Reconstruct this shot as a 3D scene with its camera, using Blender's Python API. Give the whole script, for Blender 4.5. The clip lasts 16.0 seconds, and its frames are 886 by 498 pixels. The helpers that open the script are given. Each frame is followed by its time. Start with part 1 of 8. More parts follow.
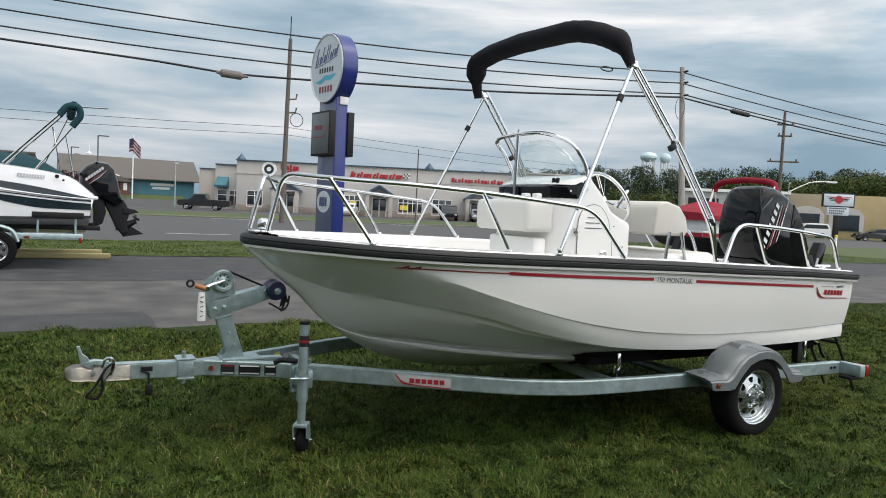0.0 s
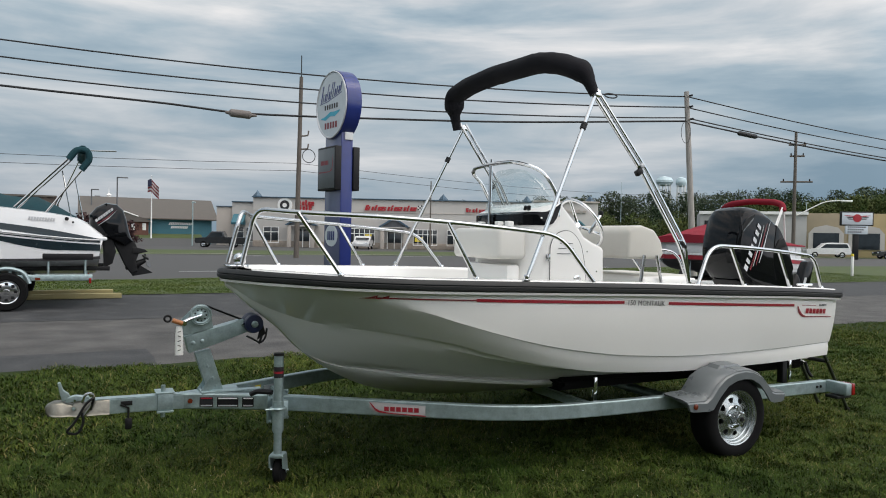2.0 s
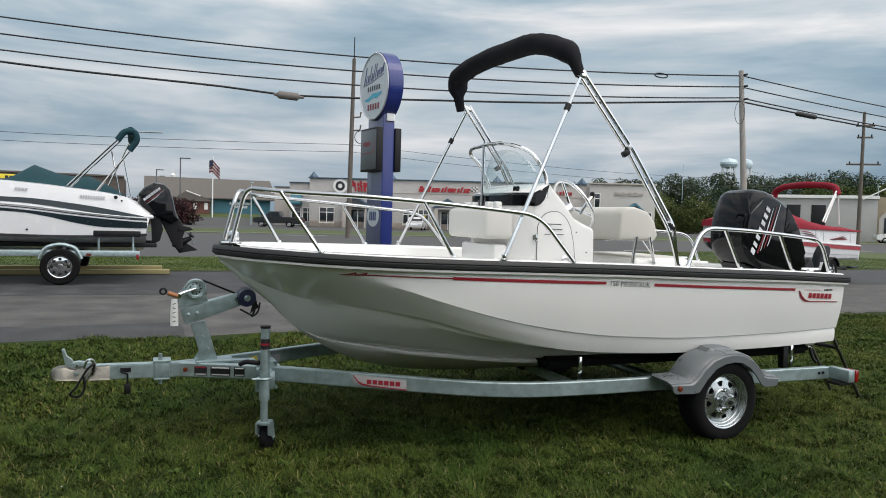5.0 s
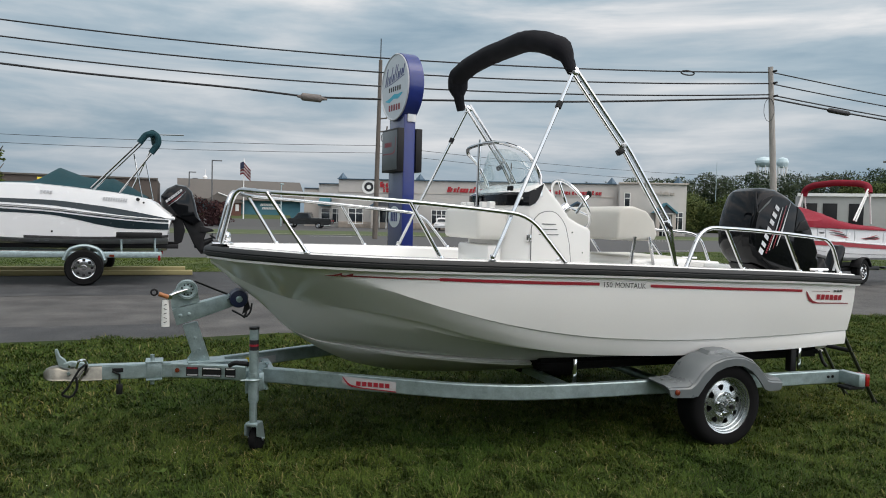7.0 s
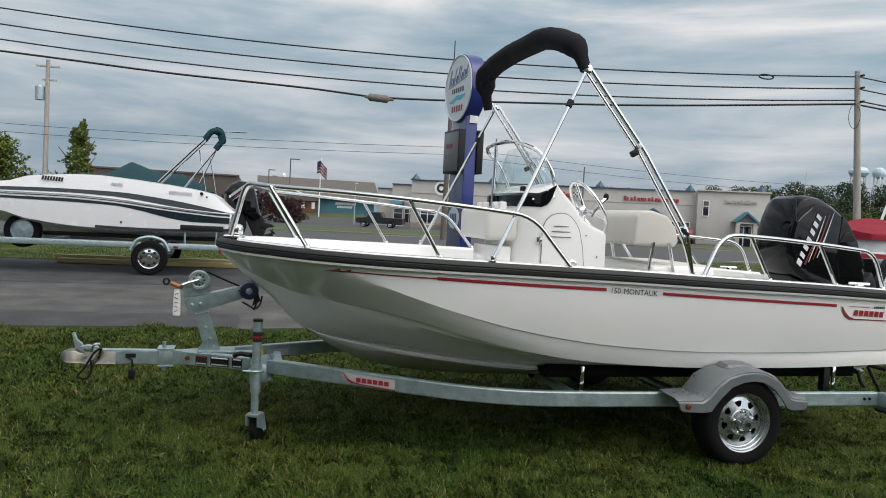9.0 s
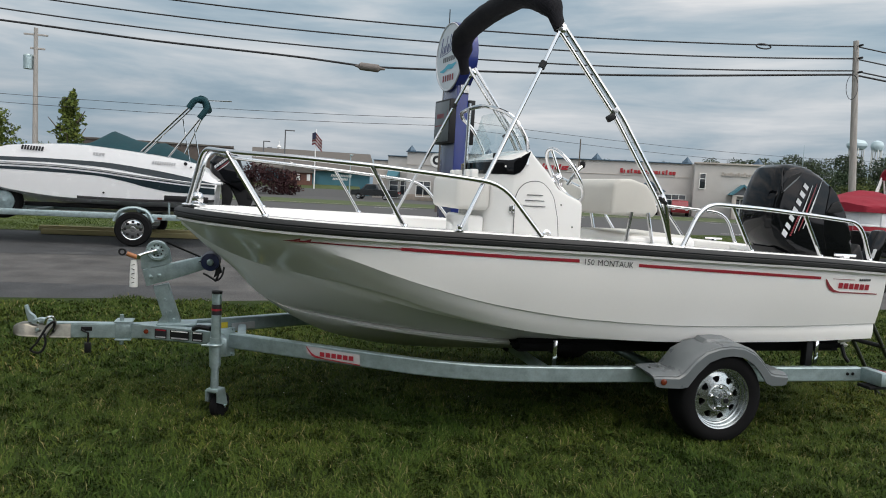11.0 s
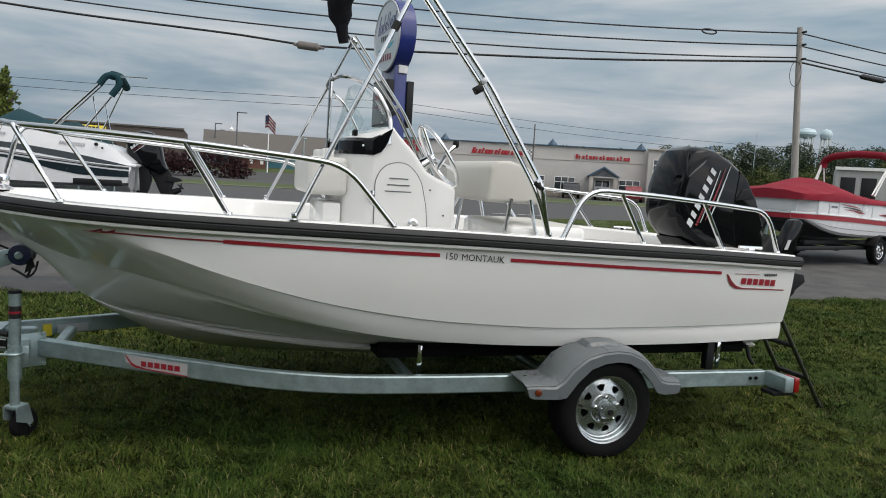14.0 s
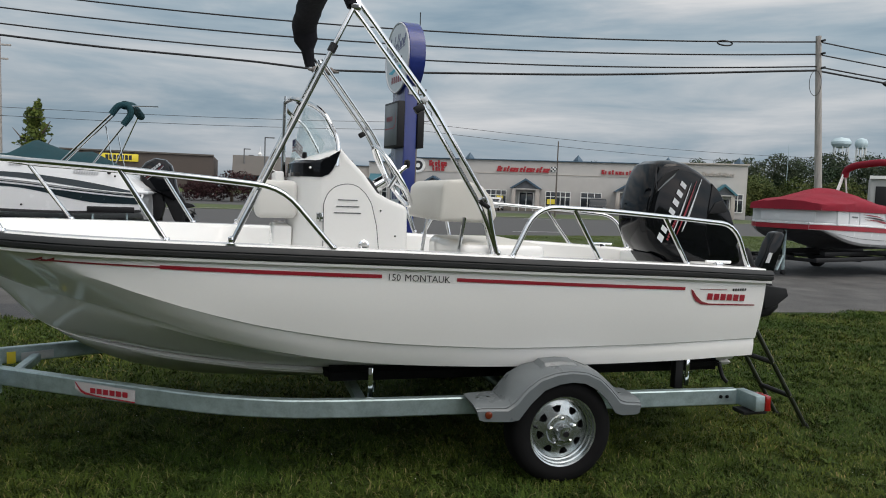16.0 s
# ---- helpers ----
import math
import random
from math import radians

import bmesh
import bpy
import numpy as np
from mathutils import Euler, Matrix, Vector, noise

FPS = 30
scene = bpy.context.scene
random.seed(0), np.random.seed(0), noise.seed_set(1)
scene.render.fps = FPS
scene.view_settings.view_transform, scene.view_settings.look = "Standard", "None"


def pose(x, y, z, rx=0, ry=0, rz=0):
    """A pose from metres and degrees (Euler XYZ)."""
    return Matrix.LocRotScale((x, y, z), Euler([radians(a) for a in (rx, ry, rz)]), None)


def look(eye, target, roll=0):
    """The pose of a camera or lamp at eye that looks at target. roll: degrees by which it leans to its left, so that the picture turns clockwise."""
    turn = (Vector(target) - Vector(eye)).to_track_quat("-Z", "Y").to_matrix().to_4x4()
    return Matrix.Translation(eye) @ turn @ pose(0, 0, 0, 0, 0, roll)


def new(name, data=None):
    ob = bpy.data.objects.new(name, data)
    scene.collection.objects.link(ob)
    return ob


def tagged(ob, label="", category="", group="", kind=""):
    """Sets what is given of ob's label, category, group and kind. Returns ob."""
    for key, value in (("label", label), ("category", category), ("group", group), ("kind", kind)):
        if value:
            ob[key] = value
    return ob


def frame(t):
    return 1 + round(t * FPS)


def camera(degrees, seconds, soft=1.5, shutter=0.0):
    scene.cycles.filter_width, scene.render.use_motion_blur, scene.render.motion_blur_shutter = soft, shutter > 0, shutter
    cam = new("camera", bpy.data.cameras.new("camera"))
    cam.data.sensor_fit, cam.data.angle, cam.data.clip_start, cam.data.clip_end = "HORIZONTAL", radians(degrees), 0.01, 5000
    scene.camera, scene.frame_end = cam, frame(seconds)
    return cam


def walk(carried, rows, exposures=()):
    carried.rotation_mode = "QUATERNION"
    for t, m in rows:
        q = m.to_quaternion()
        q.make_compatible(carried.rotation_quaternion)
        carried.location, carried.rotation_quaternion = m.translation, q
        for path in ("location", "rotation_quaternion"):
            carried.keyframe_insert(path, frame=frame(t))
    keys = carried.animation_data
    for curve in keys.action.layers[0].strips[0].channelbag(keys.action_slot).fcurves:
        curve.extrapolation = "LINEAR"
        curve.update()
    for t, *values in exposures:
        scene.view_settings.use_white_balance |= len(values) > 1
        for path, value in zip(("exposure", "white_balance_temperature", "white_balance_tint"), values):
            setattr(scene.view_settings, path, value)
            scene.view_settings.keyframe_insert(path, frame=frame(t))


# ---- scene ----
cam = camera(63.0, 16.0, soft=1.0)
PATH = [
    (0, (-3.972, -4.157, 1.387), (-3.015, -2.405, 1.273), 2.8),
    (0.5, (-3.857, -4.225, 1.4), (-2.927, -2.456, 1.334), 3.9),
    (1, (-3.806, -4.275, 1.402), (-2.896, -2.495, 1.361), 4.0),
    (1.5, (-3.794, -4.329, 1.4), (-2.881, -2.55, 1.383), 2.4),
    (2, (-3.773, -4.364, 1.391), (-2.861, -2.584, 1.36), 1.1),
    (2.5, (-3.745, -4.382, 1.374), (-2.849, -2.595, 1.308), 1.3),
    (3, (-3.713, -4.398, 1.377), (-2.845, -2.599, 1.293), 1.0),
    (3.5, (-3.676, -4.448, 1.379), (-2.807, -2.649, 1.301), 1.0),
    (4, (-3.639, -4.542, 1.379), (-2.815, -2.723, 1.272), 2.0),
    (4.5, (-3.524, -4.604, 1.387), (-2.731, -2.771, 1.294), 2.1),
    (6.8, (-3.205, -4.676, 1.391), (-2.515, -2.801, 1.307), 0.4),
    (7, (-3.178, -4.679, 1.393), (-2.487, -2.804, 1.307), 1.4),
    (7.5, (-3.084, -4.638, 1.39), (-2.388, -2.765, 1.304), 2.1),
    (8, (-3.002, -4.671, 1.392), (-2.316, -2.794, 1.3), 1.8),
    (8.5, (-2.86, -4.723, 1.39), (-2.234, -2.825, 1.302), 2.7),
    (9, (-2.774, -4.752, 1.387), (-2.278, -2.817, 1.3), 3.0),
    (9.2, (-2.75, -4.757, 1.39), (-2.273, -2.817, 1.299), 3.1),
    (11.3, (-2.498, -4.563, 1.369), (-1.975, -2.64, 1.201), 3.0),
    (11.5, (-2.444, -4.521, 1.37), (-1.871, -2.613, 1.204), 2.7),
    (12, (-2.316, -4.443, 1.372), (-1.707, -2.547, 1.186), 2.4),
    (12.5, (-2.177, -4.427, 1.391), (-1.61, -2.519, 1.199), 3.2),
    (13, (-2.081, -4.408, 1.388), (-1.532, -2.494, 1.194), 3.7),
    (13.5, (-1.992, -4.342, 1.384), (-1.421, -2.435, 1.19), 3.0),
    (14, (-1.882, -4.241, 1.391), (-1.27, -2.348, 1.194), 3.5),
    (14.5, (-1.814, -4.219, 1.393), (-1.149, -2.342, 1.198), 2.2),
    (15, (-1.752, -4.222, 1.382), (-1.067, -2.353, 1.186), 1.9),
    (15.5, (-1.608, -4.245, 1.397), (-0.948, -2.368, 1.198), 2.1),
    (16, (-1.478, -4.317, 1.412), (-0.948, -2.394, 1.264), 2.1),
]
walk(cam, [(t, look(eye, target, roll)) for t, eye, target, roll in PATH], exposures=[(0, 0.24), (0.6, 0.06), (1.5, -0.04), (2.5, 0.0), (4.5, 0.10), (7, 0.04), (9, 0.0), (11.5, 0.02), (12.5, -0.04), (14, -0.13), (16, -0.16)])

# ---- world and light ----
SKY = bpy.data.worlds.new("overcast_sky")
scene.world = SKY
SKY.use_nodes = True
_n, _l = SKY.node_tree.nodes, SKY.node_tree.links
_n.clear()
_out = _n.new("ShaderNodeOutputWorld")
_bg = _n.new("ShaderNodeBackground")
_sky = _n.new("ShaderNodeTexSky")
_sky.sky_type, _sky.sun_disc = "NISHITA", False
_sky.sun_elevation, _sky.sun_rotation = radians(66), radians(149)
_sky.air_density, _sky.dust_density, _sky.ozone_density = 1.0, 2.0, 2.0
_tc = _n.new("ShaderNodeTexCoord")
_map = _n.new("ShaderNodeMapping")
_map.inputs["Scale"].default_value = (1.0, 1.0, 6.5)
_map.inputs["Rotation"].default_value = (radians(3), radians(-4), radians(20))
_l.new(_tc.outputs["Generated"], _map.inputs["Vector"])


def _sky_noise(scale, detail, rough):
    nz = _n.new("ShaderNodeTexNoise")
    nz.inputs["Scale"].default_value, nz.inputs["Detail"].default_value, nz.inputs["Roughness"].default_value = scale, detail, rough
    nz.inputs["Distortion"].default_value = 0.35
    _l.new(_map.outputs["Vector"], nz.inputs["Vector"])
    return nz.outputs["Fac"]


def _ramp(nodes, links, fac, stops):
    r = nodes.new("ShaderNodeValToRGB")
    el = r.color_ramp.elements
    while len(el) < len(stops):
        el.new(0.5)
    for e, (p, c) in zip(el, stops):
        e.position, e.color = p, (*c, 1)
    links.new(fac, r.inputs["Fac"])
    return r.outputs["Color"]


_cloud = _ramp(_n, _l, _sky_noise(2.3, 7, 0.55), [(0.33, (4.3, 6.1, 7.5)), (0.45, (6.4, 8.0, 9.1)), (0.55, (9.2, 10.1, 10.7)), (0.68, (13.2, 13.3, 13.3))])
_cover = _ramp(_n, _l, _sky_noise(1.1, 4, 0.5), [(0.25, (0.80, 0.80, 0.80)), (0.60, (0.97, 0.97, 0.97))])
_mix = _n.new("ShaderNodeMix")
_mix.data_type = "RGBA"
_l.new(_cover, _mix.inputs["Factor"])
_l.new(_sky.outputs["Color"], _mix.inputs["A"])
_l.new(_cloud, _mix.inputs["B"])
# an overcast sky is brighter and whiter overhead, and on the side of the veiled sun


def _lit(col, fac, stops):
    m = _n.new("ShaderNodeVectorMath")
    m.operation = "MULTIPLY"
    _l.new(col, m.inputs[0])
    _l.new(_ramp(_n, _l, fac, stops), m.inputs[1])
    return m.outputs["Vector"]


_sep = _n.new("ShaderNodeSeparateXYZ")
_l.new(_tc.outputs["Generated"], _sep.inputs["Vector"])
_dot = _n.new("ShaderNodeVectorMath")
_dot.operation = "DOT_PRODUCT"
_dot.inputs[1].default_value = (0.52, -0.84, 0.15)
_l.new(_tc.outputs["Generated"], _dot.inputs[0])
_c = _lit(_mix.outputs["Result"], _sep.outputs["Z"], [(0.0, (0.72, 0.74, 0.78)), (0.17, (0.98, 0.98, 0.99)), (0.40, (1.24, 1.19, 1.17)), (0.95, (1.72, 1.58, 1.50))])
_c = _lit(_c, _dot.outputs["Value"], [(0.0, (1.0, 1.0, 1.0)), (0.35, (2.00, 1.88, 1.82)), (0.9, (3.15, 2.88, 2.76))])
_l.new(_c, _bg.inputs["Color"])
_bg.inputs["Strength"].default_value = 0.062
_l.new(_bg.outputs["Background"], _out.inputs["Surface"])

_sun = bpy.data.lights.new("sun", "SUN")
_sun.energy, _sun.angle, _sun.color = 1.12, radians(40), (1.0, 0.92, 0.81)
_so = new("sun", _sun)
_so.matrix_world = look((9, -15, 42), (0, 0, 0))

# ---- materials ----


def mat(name, col, rough=0.5, metal=0.0, var=0.12, scale=6.0, bump=0.0, bscale=80.0, coat=0.0, dirt=None, dirt_at=0.62, spec=0.5, stretch=(1, 1, 1)):
    m = bpy.data.materials.new(name)
    m.use_nodes = True
    n, l = m.node_tree.nodes, m.node_tree.links
    p = n["Principled BSDF"]
    p.inputs["Roughness"].default_value, p.inputs["Metallic"].default_value = rough, metal
    p.inputs["Specular IOR Level"].default_value = spec
    if coat:
        p.inputs["Coat Weight"].default_value, p.inputs["Coat Roughness"].default_value = coat, 0.06
    tc = n.new("ShaderNodeTexCoord")
    mp = n.new("ShaderNodeMapping")
    mp.inputs["Scale"].default_value = stretch
    l.new(tc.outputs["Object"], mp.inputs["Vector"])
    big, fine = n.new("ShaderNodeTexNoise"), n.new("ShaderNodeTexNoise")
    big.inputs["Scale"].default_value, big.inputs["Detail"].default_value = scale, 5
    fine.inputs["Scale"].default_value, fine.inputs["Detail"].default_value = bscale, 3
    for nz in (big, fine):
        l.new(mp.outputs["Vector"], nz.inputs["Vector"])
    add = n.new("ShaderNodeMath")
    add.operation = "MULTIPLY_ADD"
    add.inputs[1].default_value = 0.35
    l.new(fine.outputs["Fac"], add.inputs[0])
    l.new(big.outputs["Fac"], add.inputs[2])
    lo = tuple(max(0, c * (1 - var)) for c in col)
    hi = tuple(min(1, c * (1 + var)) for c in col)
    stops = [(0.42, lo), (0.95, hi)]
    if dirt:
        stops = [(0.42, lo), (dirt_at, hi), (0.95, dirt)]
    l.new(_ramp(n, l, add.outputs[0], stops), p.inputs["Base Color"])
    rr = n.new("ShaderNodeMapRange")
    rr.inputs["To Min"].default_value, rr.inputs["To Max"].default_value = max(0.02, rough * 0.8), min(1, rough * 1.25)
    l.new(big.outputs["Fac"], rr.inputs["Value"])
    l.new(rr.outputs["Result"], p.inputs["Roughness"])
    if bump:
        b = n.new("ShaderNodeBump")
        b.inputs["Strength"].default_value, b.inputs["Distance"].default_value = bump, 0.01
        l.new(fine.outputs["Fac"], b.inputs["Height"])
        l.new(b.outputs["Normal"], p.inputs["Normal"])
    return m


GEL = mat("white_gelcoat", (0.80, 0.795, 0.775), 0.10, var=0.02, scale=1.5)
CREAM = mat("cream_gelcoat", (0.64, 0.63, 0.595), 0.42, var=0.03, scale=3, bump=0.05, bscale=200)
VINYL = mat("cream_vinyl", (0.55, 0.535, 0.49), 0.5, var=0.05, scale=5, bump=0.15, bscale=300)
RUBBER = mat("black_rubber", (0.014, 0.015, 0.016), 0.6, var=0.25, scale=10, bump=0.1, bscale=150)
GREYRUB = mat("grey_rubber", (0.10, 0.105, 0.11), 0.5, var=0.2, scale=10)
STEEL = mat("polished_stainless", (0.60, 0.61, 0.62), 0.10, 1.0, var=0.05, scale=9)
CHROME = mat("chrome", (0.8, 0.8, 0.81), 0.06, 1.0, var=0.02)
GALV = mat("galvanised_steel", (0.36, 0.45, 0.462), 0.38, 0.65, var=0.24, scale=18, bump=0.10, bscale=90)
ALU = mat("silver_painted_plastic", (0.125, 0.140, 0.147), 0.28, 0.0, var=0.08, scale=6)
CANVAS = mat("black_canvas", (0.008, 0.008, 0.011), 0.85, var=0.3, scale=8, bump=0.3, bscale=260, spec=0.2)
BLACKGLOSS = mat("black_gloss", (0.003, 0.0034, 0.0045), 0.05, var=0.2, scale=4, spec=0.27)
BLACKMATT = mat("black_matt", (0.008, 0.008, 0.009), 0.5, var=0.3, scale=8, spec=0.3)
RED = mat("red_vinyl", (0.29, 0.014, 0.026), 0.35, var=0.1)
DARKRED = mat("dark_red_vinyl", (0.22, 0.02, 0.03), 0.4, var=0.1)
INK = mat("black_ink", (0.015, 0.015, 0.018), 0.4, var=0.1)
SILVERINK = mat("silver_vinyl", (0.55, 0.56, 0.58), 0.3, 0.3, var=0.1)
WHITEPAINT = mat("white_paint", (0.78, 0.78, 0.76), 0.4, var=0.05)
YELLOW = mat("yellow_label", (0.75, 0.60, 0.04), 0.5, var=0.06)
BLUEPLASTIC = mat("blue_roller_plastic", (0.012, 0.018, 0.06), 0.4, var=0.2)
ORANGE = mat("orange_grip", (0.36, 0.14, 0.05), 0.5, var=0.15)
LENSRED = mat("red_lens", (0.24, 0.008, 0.008), 0.15, var=0.1, coat=0.5)
AMBER = mat("amber_lens", (0.13, 0.025, 0.01), 0.15, var=0.1)
TYRE = mat("tyre_rubber", (0.006, 0.006, 0.0065), 0.8, var=0.3, scale=12, bump=0.05, spec=0.15)
ASPHALT = mat("asphalt", (0.052, 0.050, 0.0485), 0.9, var=0.42, scale=1.7, bump=0.6, bscale=70, dirt=(0.115, 0.112, 0.106), dirt_at=0.72)
DARKASPHALT = mat("newer_dark_asphalt", (0.029, 0.030, 0.032), 0.88, var=0.40, scale=2.3, bump=0.6, bscale=80, dirt=(0.075, 0.075, 0.074), dirt_at=0.74)
ROADMAT = mat("road_asphalt", (0.059, 0.058, 0.058), 0.9, var=0.2, scale=0.5, bump=0.2, bscale=30, stretch=(0.15, 1, 1))
SOIL = mat("grass_ground", (0.019, 0.030, 0.007), 0.95, var=0.35, scale=1.3, bump=0.6, bscale=60, dirt=(0.034, 0.036, 0.012), dirt_at=0.75, spec=0.1)
STRIP = mat("verge_grass", (0.052, 0.074, 0.016), 0.95, var=0.35, scale=1.0, bump=0.5, bscale=40)
NAVY = mat("navy_sign_paint", (0.012, 0.025, 0.16), 0.3, var=0.12, scale=3, coat=0.2)
SIGNFACE = mat("sign_face", (0.55, 0.60, 0.64), 0.3, var=0.05)
WOODPOLE = mat("weathered_pole_wood", (0.34, 0.32, 0.295), 0.9, var=0.25, scale=5, bump=0.4, bscale=40, stretch=(4, 4, 0.4))
DARKPOLE = mat("dark_pole_wood", (0.115, 0.098, 0.084), 0.9, var=0.25, scale=5, bump=0.4, bscale=40, stretch=(4, 4, 0.4))
CABLE = mat("black_cable", (0.012, 0.012, 0.014), 0.6, var=0.2)
STUCCO = mat("pale_stucco", (0.455, 0.435, 0.41), 0.85, var=0.07, scale=0.8, bump=0.1, bscale=30)
STUCCO2 = mat("grey_beige_stucco", (0.42, 0.38, 0.34), 0.85, var=0.07, scale=0.8)
WINDOWDARK = mat("dark_shop_glass", (0.02, 0.025, 0.03), 0.1, var=0.3, scale=2)
ROOFBLUE = mat("blue_grey_metal_roof", (0.060, 0.105, 0.150), 0.45, 0.2, var=0.1)
TEAL = mat("teal_siding", (0.055, 0.17, 0.215), 0.7, var=0.1, scale=1)
BROWNROOF = mat("brown_shingle_roof", (0.105, 0.094, 0.084), 0.9, var=0.12, scale=2, bump=0.3, bscale=20)

# ---- mesh helpers ----


def thing(name, at, label, category, group="", kind="", rz=0.0):
    ob = new(name)
    ob.empty_display_size = 0.2
    ob.matrix_world = pose(*at, 0, 0, rz)
    bpy.context.view_layer.update()
    return tagged(ob, label, category, group, kind)


def sharp(bm, deg=32):
    lim = radians(deg)
    for f in bm.faces:
        f.smooth = True
    for e in bm.edges:
        if len(e.link_faces) == 2 and e.calc_face_angle(0) > lim:
            e.smooth = False


def part(name, bm, material, parent=None, label="", deg=32, place=False):
    """Links a bmesh, given in the thing's own axes (place: in the world's), as one mesh."""
    bmesh.ops.recalc_face_normals(bm, faces=bm.faces)
    sharp(bm, deg)
    me = bpy.data.meshes.new(name)
    bm.to_mesh(me)
    bm.free()
    me.materials.append(material)
    ob = new(name, me)
    if parent is not None:
        ob.parent = parent
    return tagged(ob, label) if label else ob


def add_box(bm, c, s, bev=0.0, rot=None, seg=2):
    r = bmesh.ops.create_cube(bm, size=1)
    vs = r["verts"]
    bmesh.ops.scale(bm, vec=s, verts=vs)
    if bev:
        es = list({e for v in vs for e in v.link_edges})
        o = bmesh.ops.bevel(bm, geom=es, offset=bev, segments=seg, affect="EDGES", profile=0.5)
        vs = list({v for f in o["faces"] for v in f.verts} | {v for v in vs if v.is_valid})
    m = Matrix.Translation(c)
    if rot:
        m = m @ Euler([radians(a) for a in rot]).to_matrix().to_4x4()
    bmesh.ops.transform(bm, matrix=m, verts=vs)
    return vs


def box(c, s, bev=0.0, rot=None, seg=2):
    bm = bmesh.new()
    add_box(bm, c, s, bev, rot, seg)
    return bm


def tube(bm, pts, r, seg=10, cap=True, close=False):
    """Sweeps a round section along points; r may be a list."""
    P = [Vector(p) for p in pts]
    n = len(P)
    rs = r if isinstance(r, (list, tuple)) else [r] * n
    rings, up = [], None
    for i in range(n):
        a = P[(i - 1) % n] if (close or i > 0) else P[i]
        b = P[(i + 1) % n] if (close or i < n - 1) else P[i]
        d = (b - a).normalized()
        if up is None:
            up = d.orthogonal().normalized()
        up = (up - d * up.dot(d)).normalized()
        w = d.cross(up)
        rings.append([bm.verts.new(P[i] + (up * math.cos(k) + w * math.sin(k)) * rs[i]) for k in (2 * math.pi * j / seg for j in range(seg))])
    for i in range(n if close else n - 1):
        A, B = rings[i], rings[(i + 1) % n]
        for j in range(seg):
            bm.faces.new((A[j], A[(j + 1) % seg], B[(j + 1) % seg], B[j]))
    if cap and not close:
        bm.faces.new(rings[0][::-1])
        bm.faces.new(rings[-1])


def rounded(pts, r, n=5):
    """A polyline with its inner corners rounded."""
    P = [Vector(p) for p in pts]
    out = [P[0]]
    for a, b, c in zip(P, P[1:], P[2:]):
        ra = min(r, (a - b).length * 0.45, (c - b).length * 0.45)
        p, q = b + (a - b).normalized() * ra, b + (c - b).normalized() * ra
        out += [p * (1 - t) ** 2 + b * 2 * t * (1 - t) + q * t * t for t in (k / n for k in range(n + 1))]
    return out + [P[-1]]


def pipe(pts, r, seg=10, round_r=0.0, n=5):
    bm = bmesh.new()
    path = rounded(pts, round_r, n) if round_r else pts
    if isinstance(r, (list, tuple)):
        r = [float(v) for v in np.interp(np.linspace(0, 1, len(path)), np.linspace(0, 1, len(r)), r)]
    tube(bm, path, r, seg)
    return bm


def rod(bm, a, b, r, seg=10):
    tube(bm, [a, b], r, seg)


def lathe(bm, prof, c, axis="y", seg=28, cap=True):
    """Turns (radius, along) round an axis through c."""
    rings = []
    for r, h in prof:
        ring = []
        for k in range(seg):
            a = 2 * math.pi * k / seg
            u, v = r * math.cos(a), r * math.sin(a)
            p = {"y": (u, h, v), "x": (h, u, v), "z": (u, v, h)}[axis]
            ring.append(bm.verts.new(Vector(c) + Vector(p)))
        rings.append(ring)
    for A, B in zip(rings, rings[1:]):
        for j in range(seg):
            bm.faces.new((A[j], A[(j + 1) % seg], B[(j + 1) % seg], B[j]))
    for ring, rev in ((rings[0], True), (rings[-1], False)) if cap else ():
        if prof[0 if rev else -1][0] > 1e-4:
            bm.faces.new(ring[::-1] if rev else ring)


def loft(bm, rings, close=True, cap=True):
    R = [[bm.verts.new(p) for p in ring] for ring in rings]
    m = len(R[0])
    for A, B in zip(R, R[1:]):
        for j in range(m if close else m - 1):
            q = (A[j], A[(j + 1) % m], B[(j + 1) % m], B[j])
            bm.faces.new(q)
    if cap and close:
        bm.faces.new(R[0][::-1])
        bm.faces.new(R[-1])
    return R


def prism(poly, y0, y1, bev=0.0, plane="xz"):
    """An outline (x, z) pushed out from y0 to y1 (plane yz: outline (y, z) from x0 to x1; xy: from z0 to z1)."""
    bm = bmesh.new()
    f = {"xz": lambda u, v, h: (u, h, v), "yz": lambda u, v, h: (h, u, v), "xy": lambda u, v, h: (u, v, h)}[plane]
    loft(bm, [[f(u, v, h) for u, v in poly] for h in (y0, y1)])
    if bev:
        bmesh.ops.recalc_face_normals(bm, faces=bm.faces)
        bmesh.ops.bevel(bm, geom=[e for e in bm.edges if e.calc_face_angle(0) > 0.5], offset=bev, segments=3, affect="EDGES", profile=0.6)
    return bm


